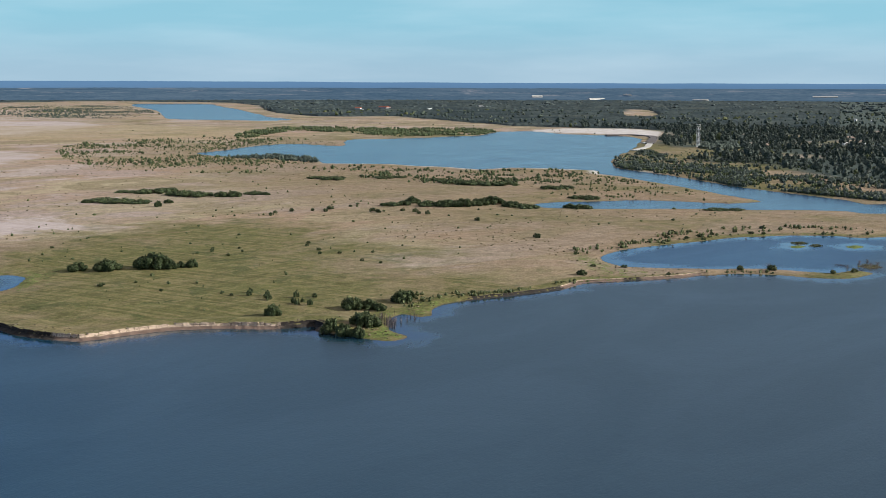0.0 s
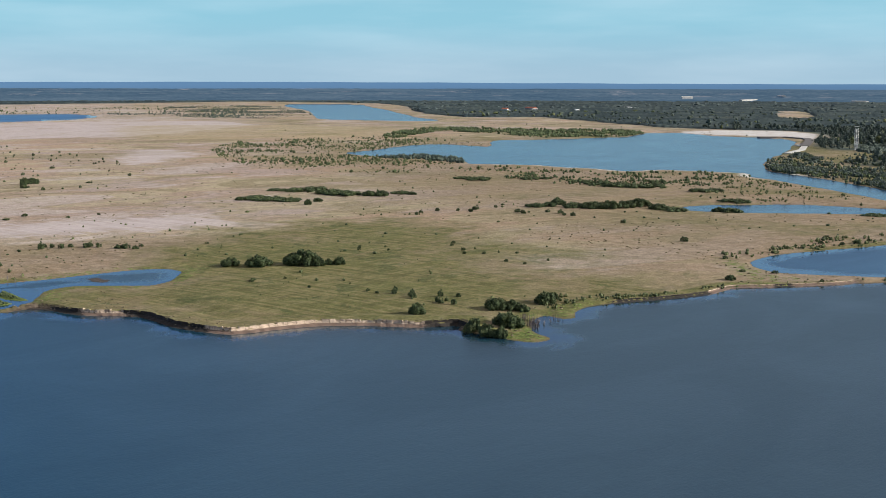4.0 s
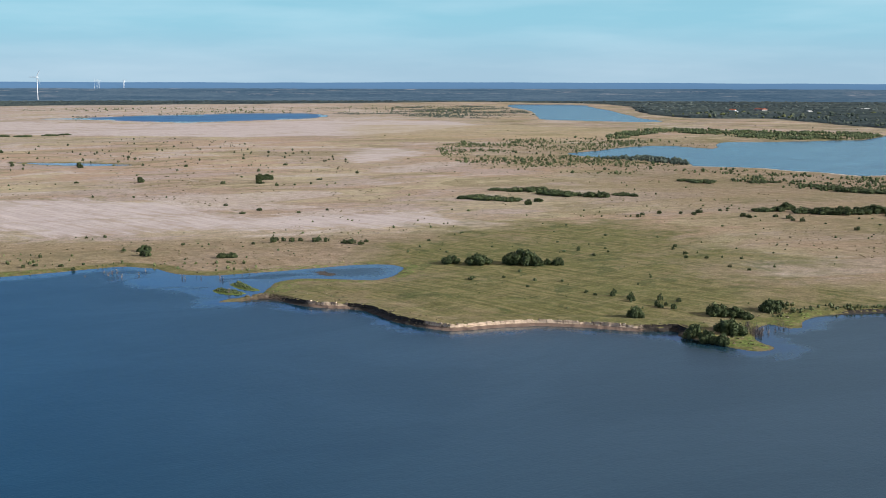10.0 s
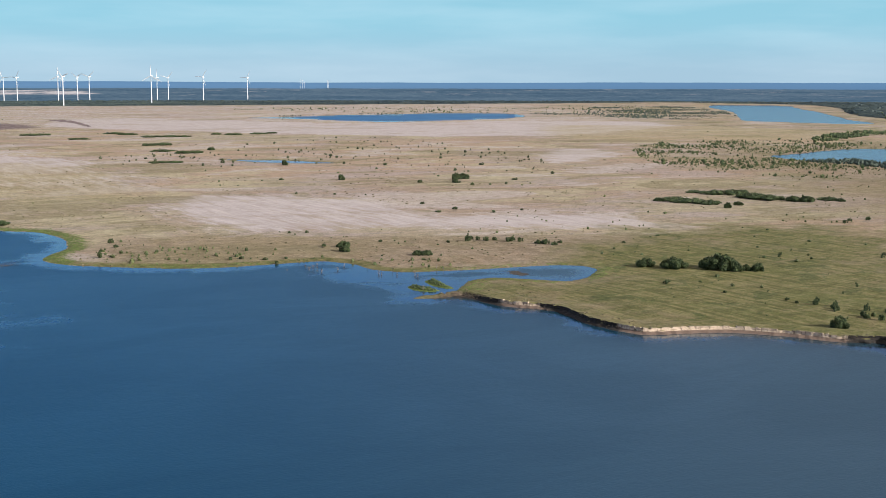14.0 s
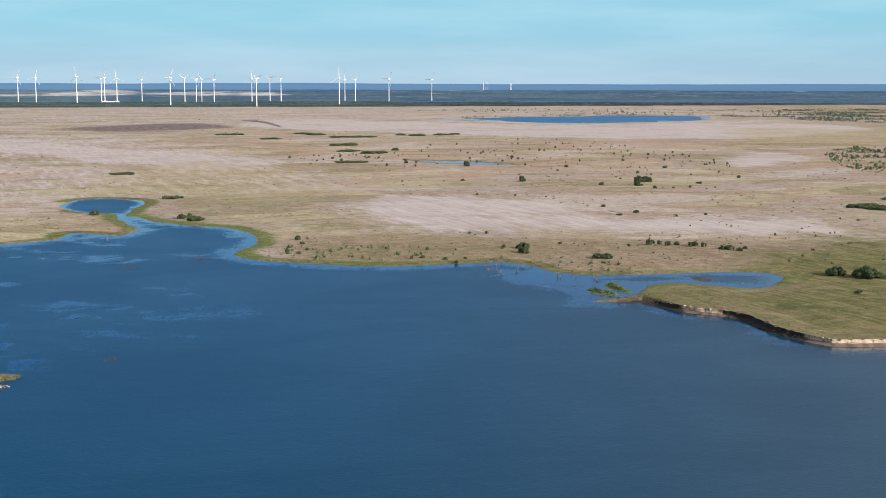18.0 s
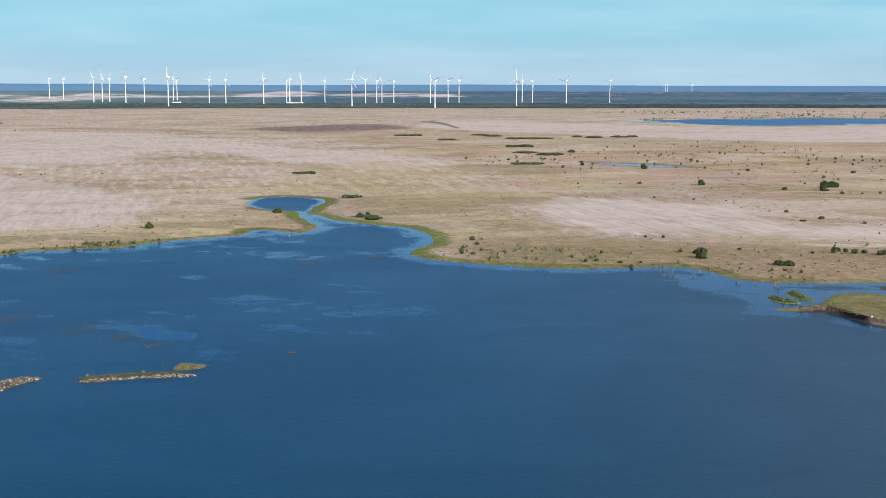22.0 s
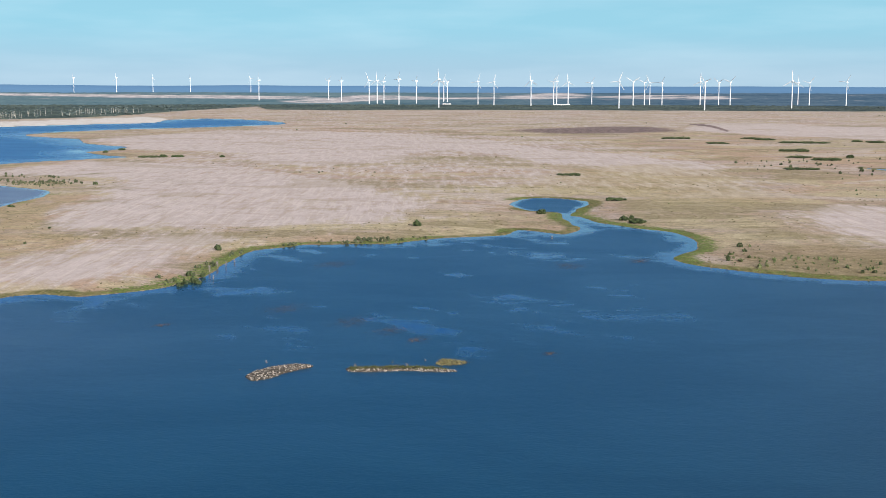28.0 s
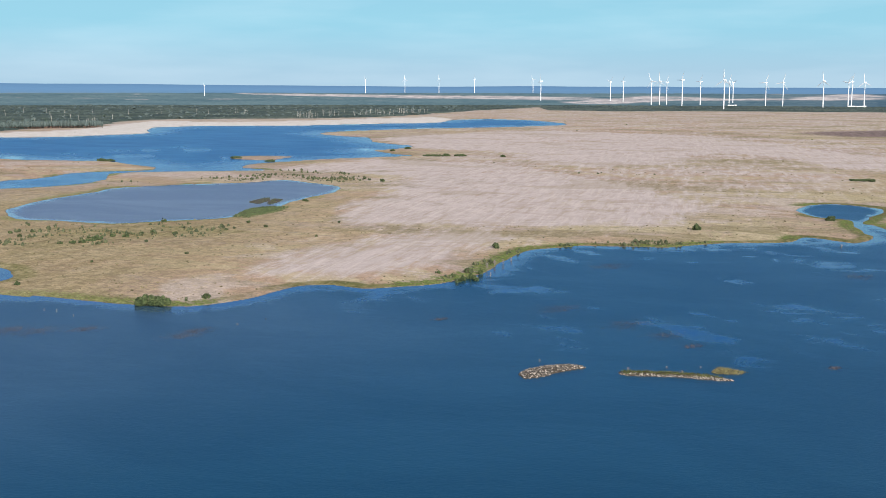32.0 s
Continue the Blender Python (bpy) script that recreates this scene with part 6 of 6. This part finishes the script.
# shrubs, zone by zone
for zone, count, tall, patchy, material, label in (
        (SHRUB_A, 3200, (0.4, 1.6), 0.35, LEAF_PALE, "scattered grey-green shrubs on dry grass near the middle lake"),
        (SHRUB_A, 800, (0.7, 3.0), 0.6, LEAF, "dark shrubs on dry grass near the middle lake"),
        (SHRUB_B, 900, (0.5, 2.2), 0.7, LEAF, "low green shrubs along the sandy shore"),
        (SHRUB_C, 260, (0.6, 1.8), 0.7, LEAF_PALE, "low olive shrubs on the grassy spit"),
        (SHRUB_D, 3200, (1.2, 3.6), 0.6, LEAF, "dense green shrub belt on the northern lake shore"),
        (SHRUB_E, 2600, (0.9, 3.2), 0.6, NEEDLE, "far thicket of grey-green trees on the plain"),
        (SHRUB_F, 2600, (0.5, 2.6), 0.6, LEAF, "green shrubs along the eastern bank"),
        (SHRUB_F, 2600, (0.7, 3.2), 0.6, NEEDLE, "grey-green young growth along the eastern bank"),
        (EAST_SCRUB, 900, (0.5, 2.2), 0.9, LEAF, "low scrub on the slope below the eastern wood"),
        (EAST_SCRUB, 800, (0.6, 3.6), 0.9, NEEDLE, "young pines on the slope below the eastern wood"),
        (FIELD_D, 1300, (1.0, 4.0), 0.7, NEEDLE, "young pines and scrub round the lookout tower"),
        (SHRUB_G, 260, (0.6, 1.6), 0.8, LEAF_PALE, "small shrubs along the lagoon shore"),
        (SHRUB_H, 300, (0.5, 1.7), 0.8, SCRUB, "small green shrubs in dry grass"),
        (SHRUB_I, 300, (0.5, 1.9), 0.7, SCRUB, "low shrubs between the ponds"),
        (SHRUB_J, 150, (0.5, 1.4), 0.6, LEAF_PALE, "small olive shrubs along the northern shore"),
        (SHRUB_K, 200, (0.8, 2.4), 0.6, SCRUB, "sparse dark shrubs on the dry plain"),
        (SHRUB_L, 170, (0.4, 1.3), 0.5, LEAF_PALE, "sparse small shrubs in the meadow"),
        (SHRUB_M, 240, (0.4, 1.2), 0.5, LEAF_PALE, "low green growth along the eroded bank"),
        (SHRUB_N, 160, (0.5, 1.5), 0.6, SCRUB, "low green shrubs along the western shore"),
        (FAR_BELT, 420, (0.7, 2.6), 0.9, NEEDLE, "dark low scrub belt beyond the far blue lake"),
        (SHRUB_O, 600, (1.0, 3.5), 0.8, LEAF, "far low shrubs on the pale plain"),
        (ISLET_A, 260, (0.35, 0.8), 0.0, LEAF, "dense dark green reeds on a small islet"),
        (ISLET_B, 260, (0.35, 0.8), 0.0, LEAF, "dense dark green reeds on a small islet"),
        (TREE_ROW, 340, (1.6, 3.6), 0.0, NEEDLE, "dense dark row of trees on the lake's spit"),
        (REEDS_A, 500, (1.2, 3.0), 0.4, REED, "reddish-brown dead brushwood in shallow water"),
        (REEDS_B, 800, (0.8, 1.8), 0.2, REED, "reddish-brown reeds in a small bay"),
        ([(388.6, 300.4), (360, 323.3), (334, 328.6), (317, 327), (300, 327), (300, 322), (334, 322), (358, 316), (384, 295)], 150, (0.5, 1.6), 0.7, REED, "thin brown dead twigs along the sand bar"),
        ([(-26, 384), (-4, 380), (23, 363), (31, 355), (20, 348), (-4, 366), (-22, 372)], 110, (0.7, 2.2), 0.9, REED, "thin reddish dead twigs standing in the calm inlet")):
    p = sown(rng, zone, count, patchy)
    h = rng.uniform(0, 1, len(p)) ** 2 * (tall[1] - tall[0]) + tall[0]
    if material is REED:
        plant("brushwood", p, h, np.full(len(p), 1.8), material, label, count, make=stem, category="reeds")
    else:
        near = np.hypot(p[:, 0], p[:, 1]).min() < 900
        plant("shrubs", p, h, h * rng.uniform(0.9, 1.7, len(p)), material, label, count, "shrub", spray_tree if near else low_tree, "shrubs")

# tussocks all over the nearer plain
a, q = np.radians(rng.uniform(-54, 66, 20000)), 60 / np.tan(rng.uniform(math.atan(60 / 1700), math.atan(60 / 240), 20000))
p = np.column_stack([-np.sin(a) * q, np.cos(a) * q])
p = clear_of(p[rng.uniform(0, 1, len(p)) < step(fbm(p[:, 0], p[:, 1], 60, 23, 4), -0.12, 0.2) + 0.08], [GREEN_A, GREEN_B] + SANDS)
h = rng.uniform(0.15, 0.4, len(p)) * (0.7 + np.hypot(p[:, 0], p[:, 1]) / 900)
plant("tussocks", p, h, h * rng.uniform(1.5, 3.2, len(p)), TUSSOCK, "dry olive grass tussocks on the plain", 8, "shrub", category="grass")


# single small bushes strewn over the open plain
a, q = np.radians(rng.uniform(-50, 62, 3600)), 60 / np.tan(rng.uniform(math.atan(60 / 2200), math.atan(60 / 400), 3600))
p = clear_of(np.column_stack([-np.sin(a) * q, np.cos(a) * q]), SANDS + WOODS)
p = p[rng.uniform(0, 1, len(p)) < step(fbm(p[:, 0], p[:, 1], 140, 27, 4), 0.08, 0.32) * 0.5 + 0.015]
h = rng.uniform(0.35, 1.1, len(p)) * (0.6 + np.hypot(p[:, 0], p[:, 1]) / 1500)
plant("bushes", p, h, h * rng.uniform(1.0, 2.2, len(p)), LEAF, "small dark green bushes strewn over the dry plain", 12, "shrub", category="shrubs")


# ---------------------------------------------------------------- wind turbines
def turbine_proto():
    root = new("wind_turbine")
    bm = bmesh.new()
    tube(bm, (0, 0, -0.05), (0, 0, 1.0), 0.021, 0.013, 14)
    part("tower", bm, WHITE, root)
    bm = bmesh.new()
    box(bm, (0, 0.035, 1.015), (0.036, 0.12, 0.038))
    bmesh.ops.bevel(bm, geom=bm.edges[:], offset=0.008, segments=2, affect="EDGES")
    part("nacelle", bm, WHITE, root)
    return root


def blade(bm, length):
    """A twisted, tapering blade that points up from the hub."""
    rings = []
    for k in range(9):
        s = k / 8
        chord = 0.006 + 0.013 * min(1, s * 5) * (1 - s) ** 0.7
        thick, turn = chord * (0.6 - 0.45 * s), radians(24 * (1 - s))
        rings.append([bm.verts.new((chord * math.cos(a) * math.cos(turn) - thick * math.sin(a) * math.sin(turn),
                                    chord * math.cos(a) * math.sin(turn) + thick * math.sin(a) * math.cos(turn), 0.02 + s * length))
                      for a in (0, 1.05, 2.09, 3.14, 4.19, 5.24)])
    for lo, hi in zip(rings[:-1], rings[1:]):
        for k in range(6):
            bm.faces.new((lo[k], lo[(k + 1) % 6], hi[(k + 1) % 6], hi[k]))
    bm.faces.new(rings[-1])


TURBINES = TURBINES_A + TURBINES_B
tower_proto = turbine_proto()
turb_rng = random.Random(4)
PHASES = {30.1: 0, 29.04: 30, 32.45: 50, 31.83: 40, 28.19: 35, 27.09: 0, 25.18: 25, 24.4: 20, 22.6: -5, 21.5: 40, 21.35: 25, 20.8: -5, 18.35: 25, 17.68: 60, 16.89: 90,
          14.3: 75, 13.13: 50, 10.32: 0, 10.05: 5, 9.54: 45, 7.91: 35, 5.82: 30}
bm = bmesh.new()
blade(bm, 0.36)
blade_mesh = bpy.data.meshes.new("blade")
bm.to_mesh(blade_mesh)
bm.free()
blade_mesh.materials.append(WHITE)
bm = bmesh.new()
bmesh.ops.create_uvsphere(bm, u_segments=12, v_segments=8, radius=0.019, matrix=Matrix.Diagonal((1, 1.3, 1, 1)))
hub_mesh = bpy.data.meshes.new("hub")
bm.to_mesh(hub_mesh)
bm.free()
hub_mesh.materials.append(WHITE)
for turn, r, tall in TURBINES:
    a = radians(turn)
    ob = copy_thing(tower_proto, pose(-math.sin(a) * r, math.cos(a) * r, 0.8 + far_rise(r) - 1, 0, 0, -24 + turb_rng.uniform(-16, 16)))
    ob.scale = (tall, tall, tall)
    tagged(ob, "tall white three-bladed wind turbine beyond the plain", "wind turbine", "wind farm")
    hub = new("hub", hub_mesh)
    hub.parent, hub.location = ob, (0, -0.04, 1.015)
    first = PHASES.get(turn, turb_rng.uniform(0, 120))
    for k in range(3):
        b = new("blade", blade_mesh)
        b.parent, b.matrix_basis = ob, pose(0, -0.04, 1.015, 0, first + 120 * k, 0)
remove([tower_proto])

# ---------------------------------------------------------------- banks in the lake
def mound(name, outline, height, material, parent, cell=0.5):
    """A low bank over an outline, its foot below the water."""
    q = np.array(outline, float)
    lo, hi = q.min(0) - 1.5, q.max(0) + 1.5
    xs, ys = np.arange(lo[0], hi[0], cell), np.arange(lo[1], hi[1], cell)
    x, y = (g.ravel() for g in np.meshgrid(xs, ys, indexing="ij"))
    d = inside(outline, x + fbm(x, y, 4, 13) * 1.6, y + fbm(x, y, 4, 14) * 1.6, 6)
    z = height * step(d, -0.4, 3.0) + 0.35 * fbm(x, y, 2.2, 15) * step(d, 0, 1) - 0.25 * step(-d, -0.6, 0.8)
    m = len(ys)
    i, j = np.meshgrid(np.arange(len(xs) - 1), np.arange(m - 1), indexing="ij")
    f = np.column_stack([(i * m + j).ravel(), ((i + 1) * m + j).ravel(), ((i + 1) * m + j + 1).ravel(), (i * m + j + 1).ravel()])
    f = f[(d[f] > -1.2).any(1)]
    ob = new(name, mesh_of(name, np.column_stack([x, y, z]), f, material))
    ob.parent = parent
    return x[d > 0.3], y[d > 0.3], z[d > 0.3]


def rubble(name, x, y, z, count, size, material, parent, seed):
    """Broken stones strewn over a bank."""
    rng = np.random.default_rng(seed)
    bm = bmesh.new()
    bmesh.ops.create_icosphere(bm, subdivisions=1, radius=1)
    co = np.array([v.co for v in bm.verts])
    faces = np.array([[v.index for v in f.verts] for f in bm.faces])
    bm.free()
    pick = rng.integers(0, len(x), count)
    all_co = []
    for k in pick:
        s = size * rng.uniform(0.5, 1.5)
        c = co * (1 + rng.normal(size=co.shape) * 0.14) * (s * np.array([rng.uniform(0.8, 1.5), rng.uniform(0.7, 1.2), rng.uniform(0.5, 0.9)]))
        all_co.append(c + (x[k] + rng.uniform(-0.3, 0.3), y[k] + rng.uniform(-0.3, 0.3), z[k] + 0.1 * s))
    f = (faces[None] + (np.arange(count) * len(co))[:, None, None]).reshape(-1, 3)
    ob = new(name, mesh_of(name, np.concatenate(all_co), f, material, False))
    ob.parent = parent
    return tagged(ob, kind="stuff")


BANK_SOIL = plain("bank_soil", (0.05, 0.04, 0.03), 0.95, 0.4, 0.8)
BANK_GRASS = leafy("bank_grass", (0.07, 0.085, 0.03), (0.15, 0.155, 0.055))
REED_PALE = leafy("pale_reeds", (0.14, 0.135, 0.065), (0.30, 0.27, 0.14))
stone = Nodes("pale_rubble")
stone.set(Base_Color=stone.mix(stone.math("POWER", stone.random(), 2.0), (0.03, 0.027, 0.024), (0.36, 0.32, 0.28)), Roughness=0.9)
STONE = stone.mat
stone = Nodes("pale_stones")
stone.set(Base_Color=stone.mix(stone.random(), (0.15, 0.14, 0.12), (0.46, 0.42, 0.37)), Roughness=0.9)
STONE_PALE = stone.mat

bank_a = tagged(new("stone_bank"), "low bank of pale broken stones rising from the lake", "stone bank")
x, y, z = mound("soil", STONE_BANK, 0.55, BANK_SOIL, bank_a)
rubble("rubble", x, y, z, 950, 0.17, STONE, bank_a, 1)
bank_b = tagged(new("grass_bank"), "narrow bank with green grass and a pale stone edge", "bank")
x, y, z = mound("soil", GRASS_BANK, 0.5, BANK_SOIL, bank_b)
low = np.argsort(np.hypot(x, y))[: len(x) // 3]
rubble("rubble", x[low], y[low], z[low], 420, 0.11, STONE_PALE, bank_b, 2)


def blades(name, x, y, z, count, tall, lean, material, parent, seed):
    """Blades of grass or reed on a bank."""
    rng = np.random.default_rng(seed)
    k = rng.integers(0, len(x), count)
    foot = np.column_stack([x[k], y[k], z[k] - 0.1]) + rng.uniform(-0.25, 0.25, (count, 3)) * (1, 1, 0)
    tip = np.column_stack([x[k], y[k], z[k] + rng.uniform(0.4, 1.0, count) * tall]) + rng.uniform(-lean, lean, (count, 3)) * (1, 1, 0)
    sticks(name, foot, tip, 0.08, 0.015, material, parent)


back = np.argsort(-z)[: len(x) // 2]
blades("grass", x[back], y[back], z[back], 700, 0.45, 0.4, BANK_GRASS, bank_b, 9)
bank_c = tagged(new("reed_bank"), "small pale yellow-green reed patch beside the bank", "reed patch")
x, y, z = mound("soil", REED_BANK, 0.12, BANK_SOIL, bank_c)
blades("reed_stand", x, y, z, 520, 0.55, 0.6, REED_PALE, bank_c, 10)


def weed_mat(x, y, w, h, seed):
    """A drifting mat of brown twigs."""
    rng = np.random.default_rng(seed)
    root = tagged(new("weed_mat"), "flat dull purple-brown mat of dead reeds on the water", "weed mat", "weed mats on the lake")
    root.location = (x, y, 0)
    n = int(90 + 46 * w)
    foot = np.column_stack([rng.normal(size=n) * w * 0.3, rng.normal(size=n) * w * 0.42, np.full(n, -0.05)])
    a, q = rng.uniform(0, 6.28, n), rng.uniform(0.3, 1.1, n)
    tip = np.column_stack([foot[:, 0] + q * np.cos(a), foot[:, 1] + q * np.sin(a), rng.uniform(0.0, 0.1, n)])
    sticks("weed_tangle", foot, tip, 0.03, 0.012, WEED, root)


for k, (x, y, w, h) in enumerate(WEED_MATS):
    weed_mat(x, y, w, h, k)


def reed_isle(outline, tall, count, material, label, seed, thick=0.16):
    """A low muddy islet under a dense stand of reeds."""
    root = tagged(new("reed_islet"), label, "reed islet", "reed islets in the shallows")
    x, y, z = mound("mud", outline, 0.14, BANK_SOIL, root, 0.6)
    rng = np.random.default_rng(seed)
    i = rng.integers(0, len(x), count)
    foot = np.column_stack([x[i], y[i], z[i] - 0.1]) + rng.uniform(-0.4, 0.4, (count, 3)) * (1, 1, 0)
    tip = foot + rng.uniform(-0.3, 0.3, (count, 3)) * (1, 1, 0) + np.column_stack([np.zeros(count), np.zeros(count), 0.1 + rng.uniform(0.4, 1.0, count) * tall])
    sticks("reed_stand", foot, tip, thick, thick * 0.3, material, root)


REED_BED = [(-430, 350), (-450, 374), (-455, 392), (-446, 399), (-432, 384), (-424, 365), (-418, 350)]
reed_isle(REED_BED, 0.6, 2600, LEAF, "dense green reed bed along the grey lake's shore", 51, 0.22)
reed_isle([(-481, 402), (-492, 419), (-493, 428), (-478, 415), (-469, 399)], 0.25, 160, LEAF, "dark muddy islet with low sedge in the grey lake", 52, 0.22)
reed_isle([(-469, 404), (-487, 425), (-479, 425), (-468, 412), (-461, 400)], 0.25, 160, LEAF, "dark muddy islet with low sedge in the grey lake", 53, 0.22)
reed_isle([(340.5, 302), (343, 308), (348, 308.5), (347, 302.5)], 0.45, 220, BANK_GRASS, "low green reed islet in the blue lagoon", 54, 0.12)
reed_isle([(341.5, 295), (342, 298.6), (347, 299.4), (346.6, 295.4)], 0.45, 180, BANK_GRASS, "low green reed islet in the blue lagoon", 55, 0.12)
reed_isle([(316, 249), (316, 255), (322.6, 257), (323, 250)], 0.6, 260, REED_PALE, "olive reed islet with bare twigs off the sand bar", 56, 0.1)
reed_isle([(43.6, 370), (48, 371.6), (51.6, 364), (48, 361.6), (45, 365)], 0.12, 90, REED, "flat dark mud bank in the pond", 57, 0.1)


# ---------------------------------------------------------------- buildings
def house(x, y, w, tall, turn, red, label):
    """A plain house with a pitched roof, its windows and door."""
    z = height_at(x, y)
    root = tagged(new("house"), label, "house", "houses in the woods")
    root.matrix_basis = pose(x, y, z - 0.3, 0, 0, turn)
    d, wall = min(w * 0.7, 14.0), tall * 0.62
    bm = bmesh.new()
    box(bm, (0, 0, wall / 2), (w, d, wall))
    part("wall", bm, CONCRETE if w > 30 else RENDER_WHITE, root)
    bm = bmesh.new()
    e = 0.5
    v = [bm.verts.new(c) for c in ((-w / 2 - e, -d / 2 - e, wall), (w / 2 + e, -d / 2 - e, wall), (w / 2 + e, d / 2 + e, wall), (-w / 2 - e, d / 2 + e, wall),
                                   (-w / 2 - e, 0, tall), (w / 2 + e, 0, tall))]
    for q in ((0, 1, 5, 4), (2, 3, 4, 5), (1, 2, 5), (3, 0, 4), (3, 2, 1, 0)):
        bm.faces.new([v[i] for i in q])
    part("roof", bm, ROOF_RED if red else CONCRETE if w > 30 else ROOF_GREY, root)
    n = max(2, int(w / 3.5))
    for side in (-1, 1):
        for k in range(n):
            bm = bmesh.new()
            box(bm, ((k + 0.5) * w / n - w / 2, side * (d / 2 + 0.02), wall * 0.55), (1.1, 0.08, 1.3))
            part("window", bm, GLASS_DARK, root)
    bm = bmesh.new()
    box(bm, (0, -d / 2 - 0.05, 1.2), (1.1, 0.1, 2.1))
    part("door", bm, BARK, root)


for k, (x, y, w, tall) in enumerate(HOUSES):
    house(x, y, w, tall * 0.9, 20 + 37 * k, k in (2, 3), "red-roofed farmhouse among far trees" if k in (2, 3) else
          "long pale hall among the far woods" if w > 30 else "small pale house among dark trees")


def works(turn_a, turn_b, r, tall):
    """A long white factory hall that faces the lake."""
    a, b = (Vector((-math.sin(radians(t)) * r, math.cos(radians(t)) * r, 0)) for t in (turn_a, turn_b))
    mid, way = (a + b) / 2, b - a
    root = tagged(new("factory_hall"), "long low white factory hall before the wind farm", "factory")
    root.matrix_basis = pose(mid.x, mid.y, 0.5 + float(far_rise(r)), 0, 0, math.degrees(math.atan2(way.y, way.x)))
    n = way.length
    for k, (s, e, h) in enumerate(((0, 0.4, 1.0), (0.42, 0.75, 0.75), (0.78, 1.0, 1.1))):
        bm = bmesh.new()
        box(bm, ((s + e) / 2 * n - n / 2, 0, tall * h / 2), ((e - s) * n, 40, tall * h))
        hall = part("hall", bm, RENDER_WHITE, root)
        bm = bmesh.new()
        box(bm, ((s + e) / 2 * n - n / 2, 0, tall * h + 0.3), ((e - s) * n + 1, 41, 0.6))
        part("roof", bm, ROOF_GREY, hall)


works(21.5, 20.7, 4180, 3.4)
works(26.9, 26.5, 4200, 3.0)


def lookout(x, y, tall):
    """A pale concrete lookout tower with open landings and stair flights."""
    root = tagged(new("lookout_tower"), "slender white lookout tower with open stairs above dark trees", "tower")
    root.matrix_basis = pose(x, y, height_at(x, y) - 0.3, 0, 0, 42)
    w, n = 2.9, 7
    for sx in (-1, 1):
        for sy in (-1, 1):
            bm = bmesh.new()
            box(bm, (sx * w / 2, sy * w / 2, tall / 2), (0.28, 0.28, tall))
            part("post", bm, RENDER_WHITE, root)
    for k in range(1, n + 1):
        bm = bmesh.new()
        box(bm, (0, 0, tall * k / n), (w + 0.5, w + 0.5, 0.4))
        part("landing", bm, RENDER_WHITE, root)
        bm = bmesh.new()
        box(bm, (0.5 * (-1) ** k, -w / 2 - 0.2, tall * k / n + 0.7), (w + 0.4, 0.12, 1.0))
        part("railing", bm, RENDER_WHITE, root)
        bm = bmesh.new()
        lean = Matrix.Rotation(0.62 * (-1) ** k, 4, "Y")
        box(bm, (0, 0, 0), (w * 1.25, 1.0, 0.35), Matrix.Translation((0, 0, tall * (k - 0.5) / n)) @ lean)
        part("stair_flight", bm, RENDER_WHITE, root)
    bm = bmesh.new()
    box(bm, (0, 0, tall + 2.2), (w + 0.6, w + 0.6, 0.3))
    part("roof", bm, RENDER_WHITE, root)


lookout(785.6, 824.7, 19.5)


def wall_strip(name, points, wide, tall, material, label, category):
    """A wall that follows a line on the ground."""
    bm = bmesh.new()
    rings = []
    for k, (x, y) in enumerate(points):
        a, b = Vector(points[max(k - 1, 0)]), Vector(points[min(k + 1, len(points) - 1)])
        n = Vector((-(b - a).y, (b - a).x)).normalized() * wide / 2
        rings.append([bm.verts.new(c) for c in ((x - n.x, y - n.y, -1), (x + n.x, y + n.y, -1), (x + n.x, y + n.y, tall), (x - n.x, y - n.y, tall))])
    for lo, hi in zip(rings[:-1], rings[1:]):
        for q in range(4):
            bm.faces.new((lo[q], lo[(q + 1) % 4], hi[(q + 1) % 4], hi[q]))
    bm.faces.new(rings[0][::-1])
    bm.faces.new(rings[-1])
    me = bpy.data.meshes.new(name)
    bm.to_mesh(me)
    bm.free()
    me.materials.append(material)
    return tagged(new(name, me), label, category)


wall_strip("quay", [(875, 1072), (905, 1062), (900, 1020), (874, 986), (830, 940), (788, 896)], 9, 1.5, DARKSTONE, "dark curved concrete quay at the lake's landing", "quay")
wall_strip("ramp", [(800, 920), (788, 896), (745, 850), (696, 812)], 6, 1.1, CONCRETE, "pale concrete boat ramp beside the quay", "ramp")
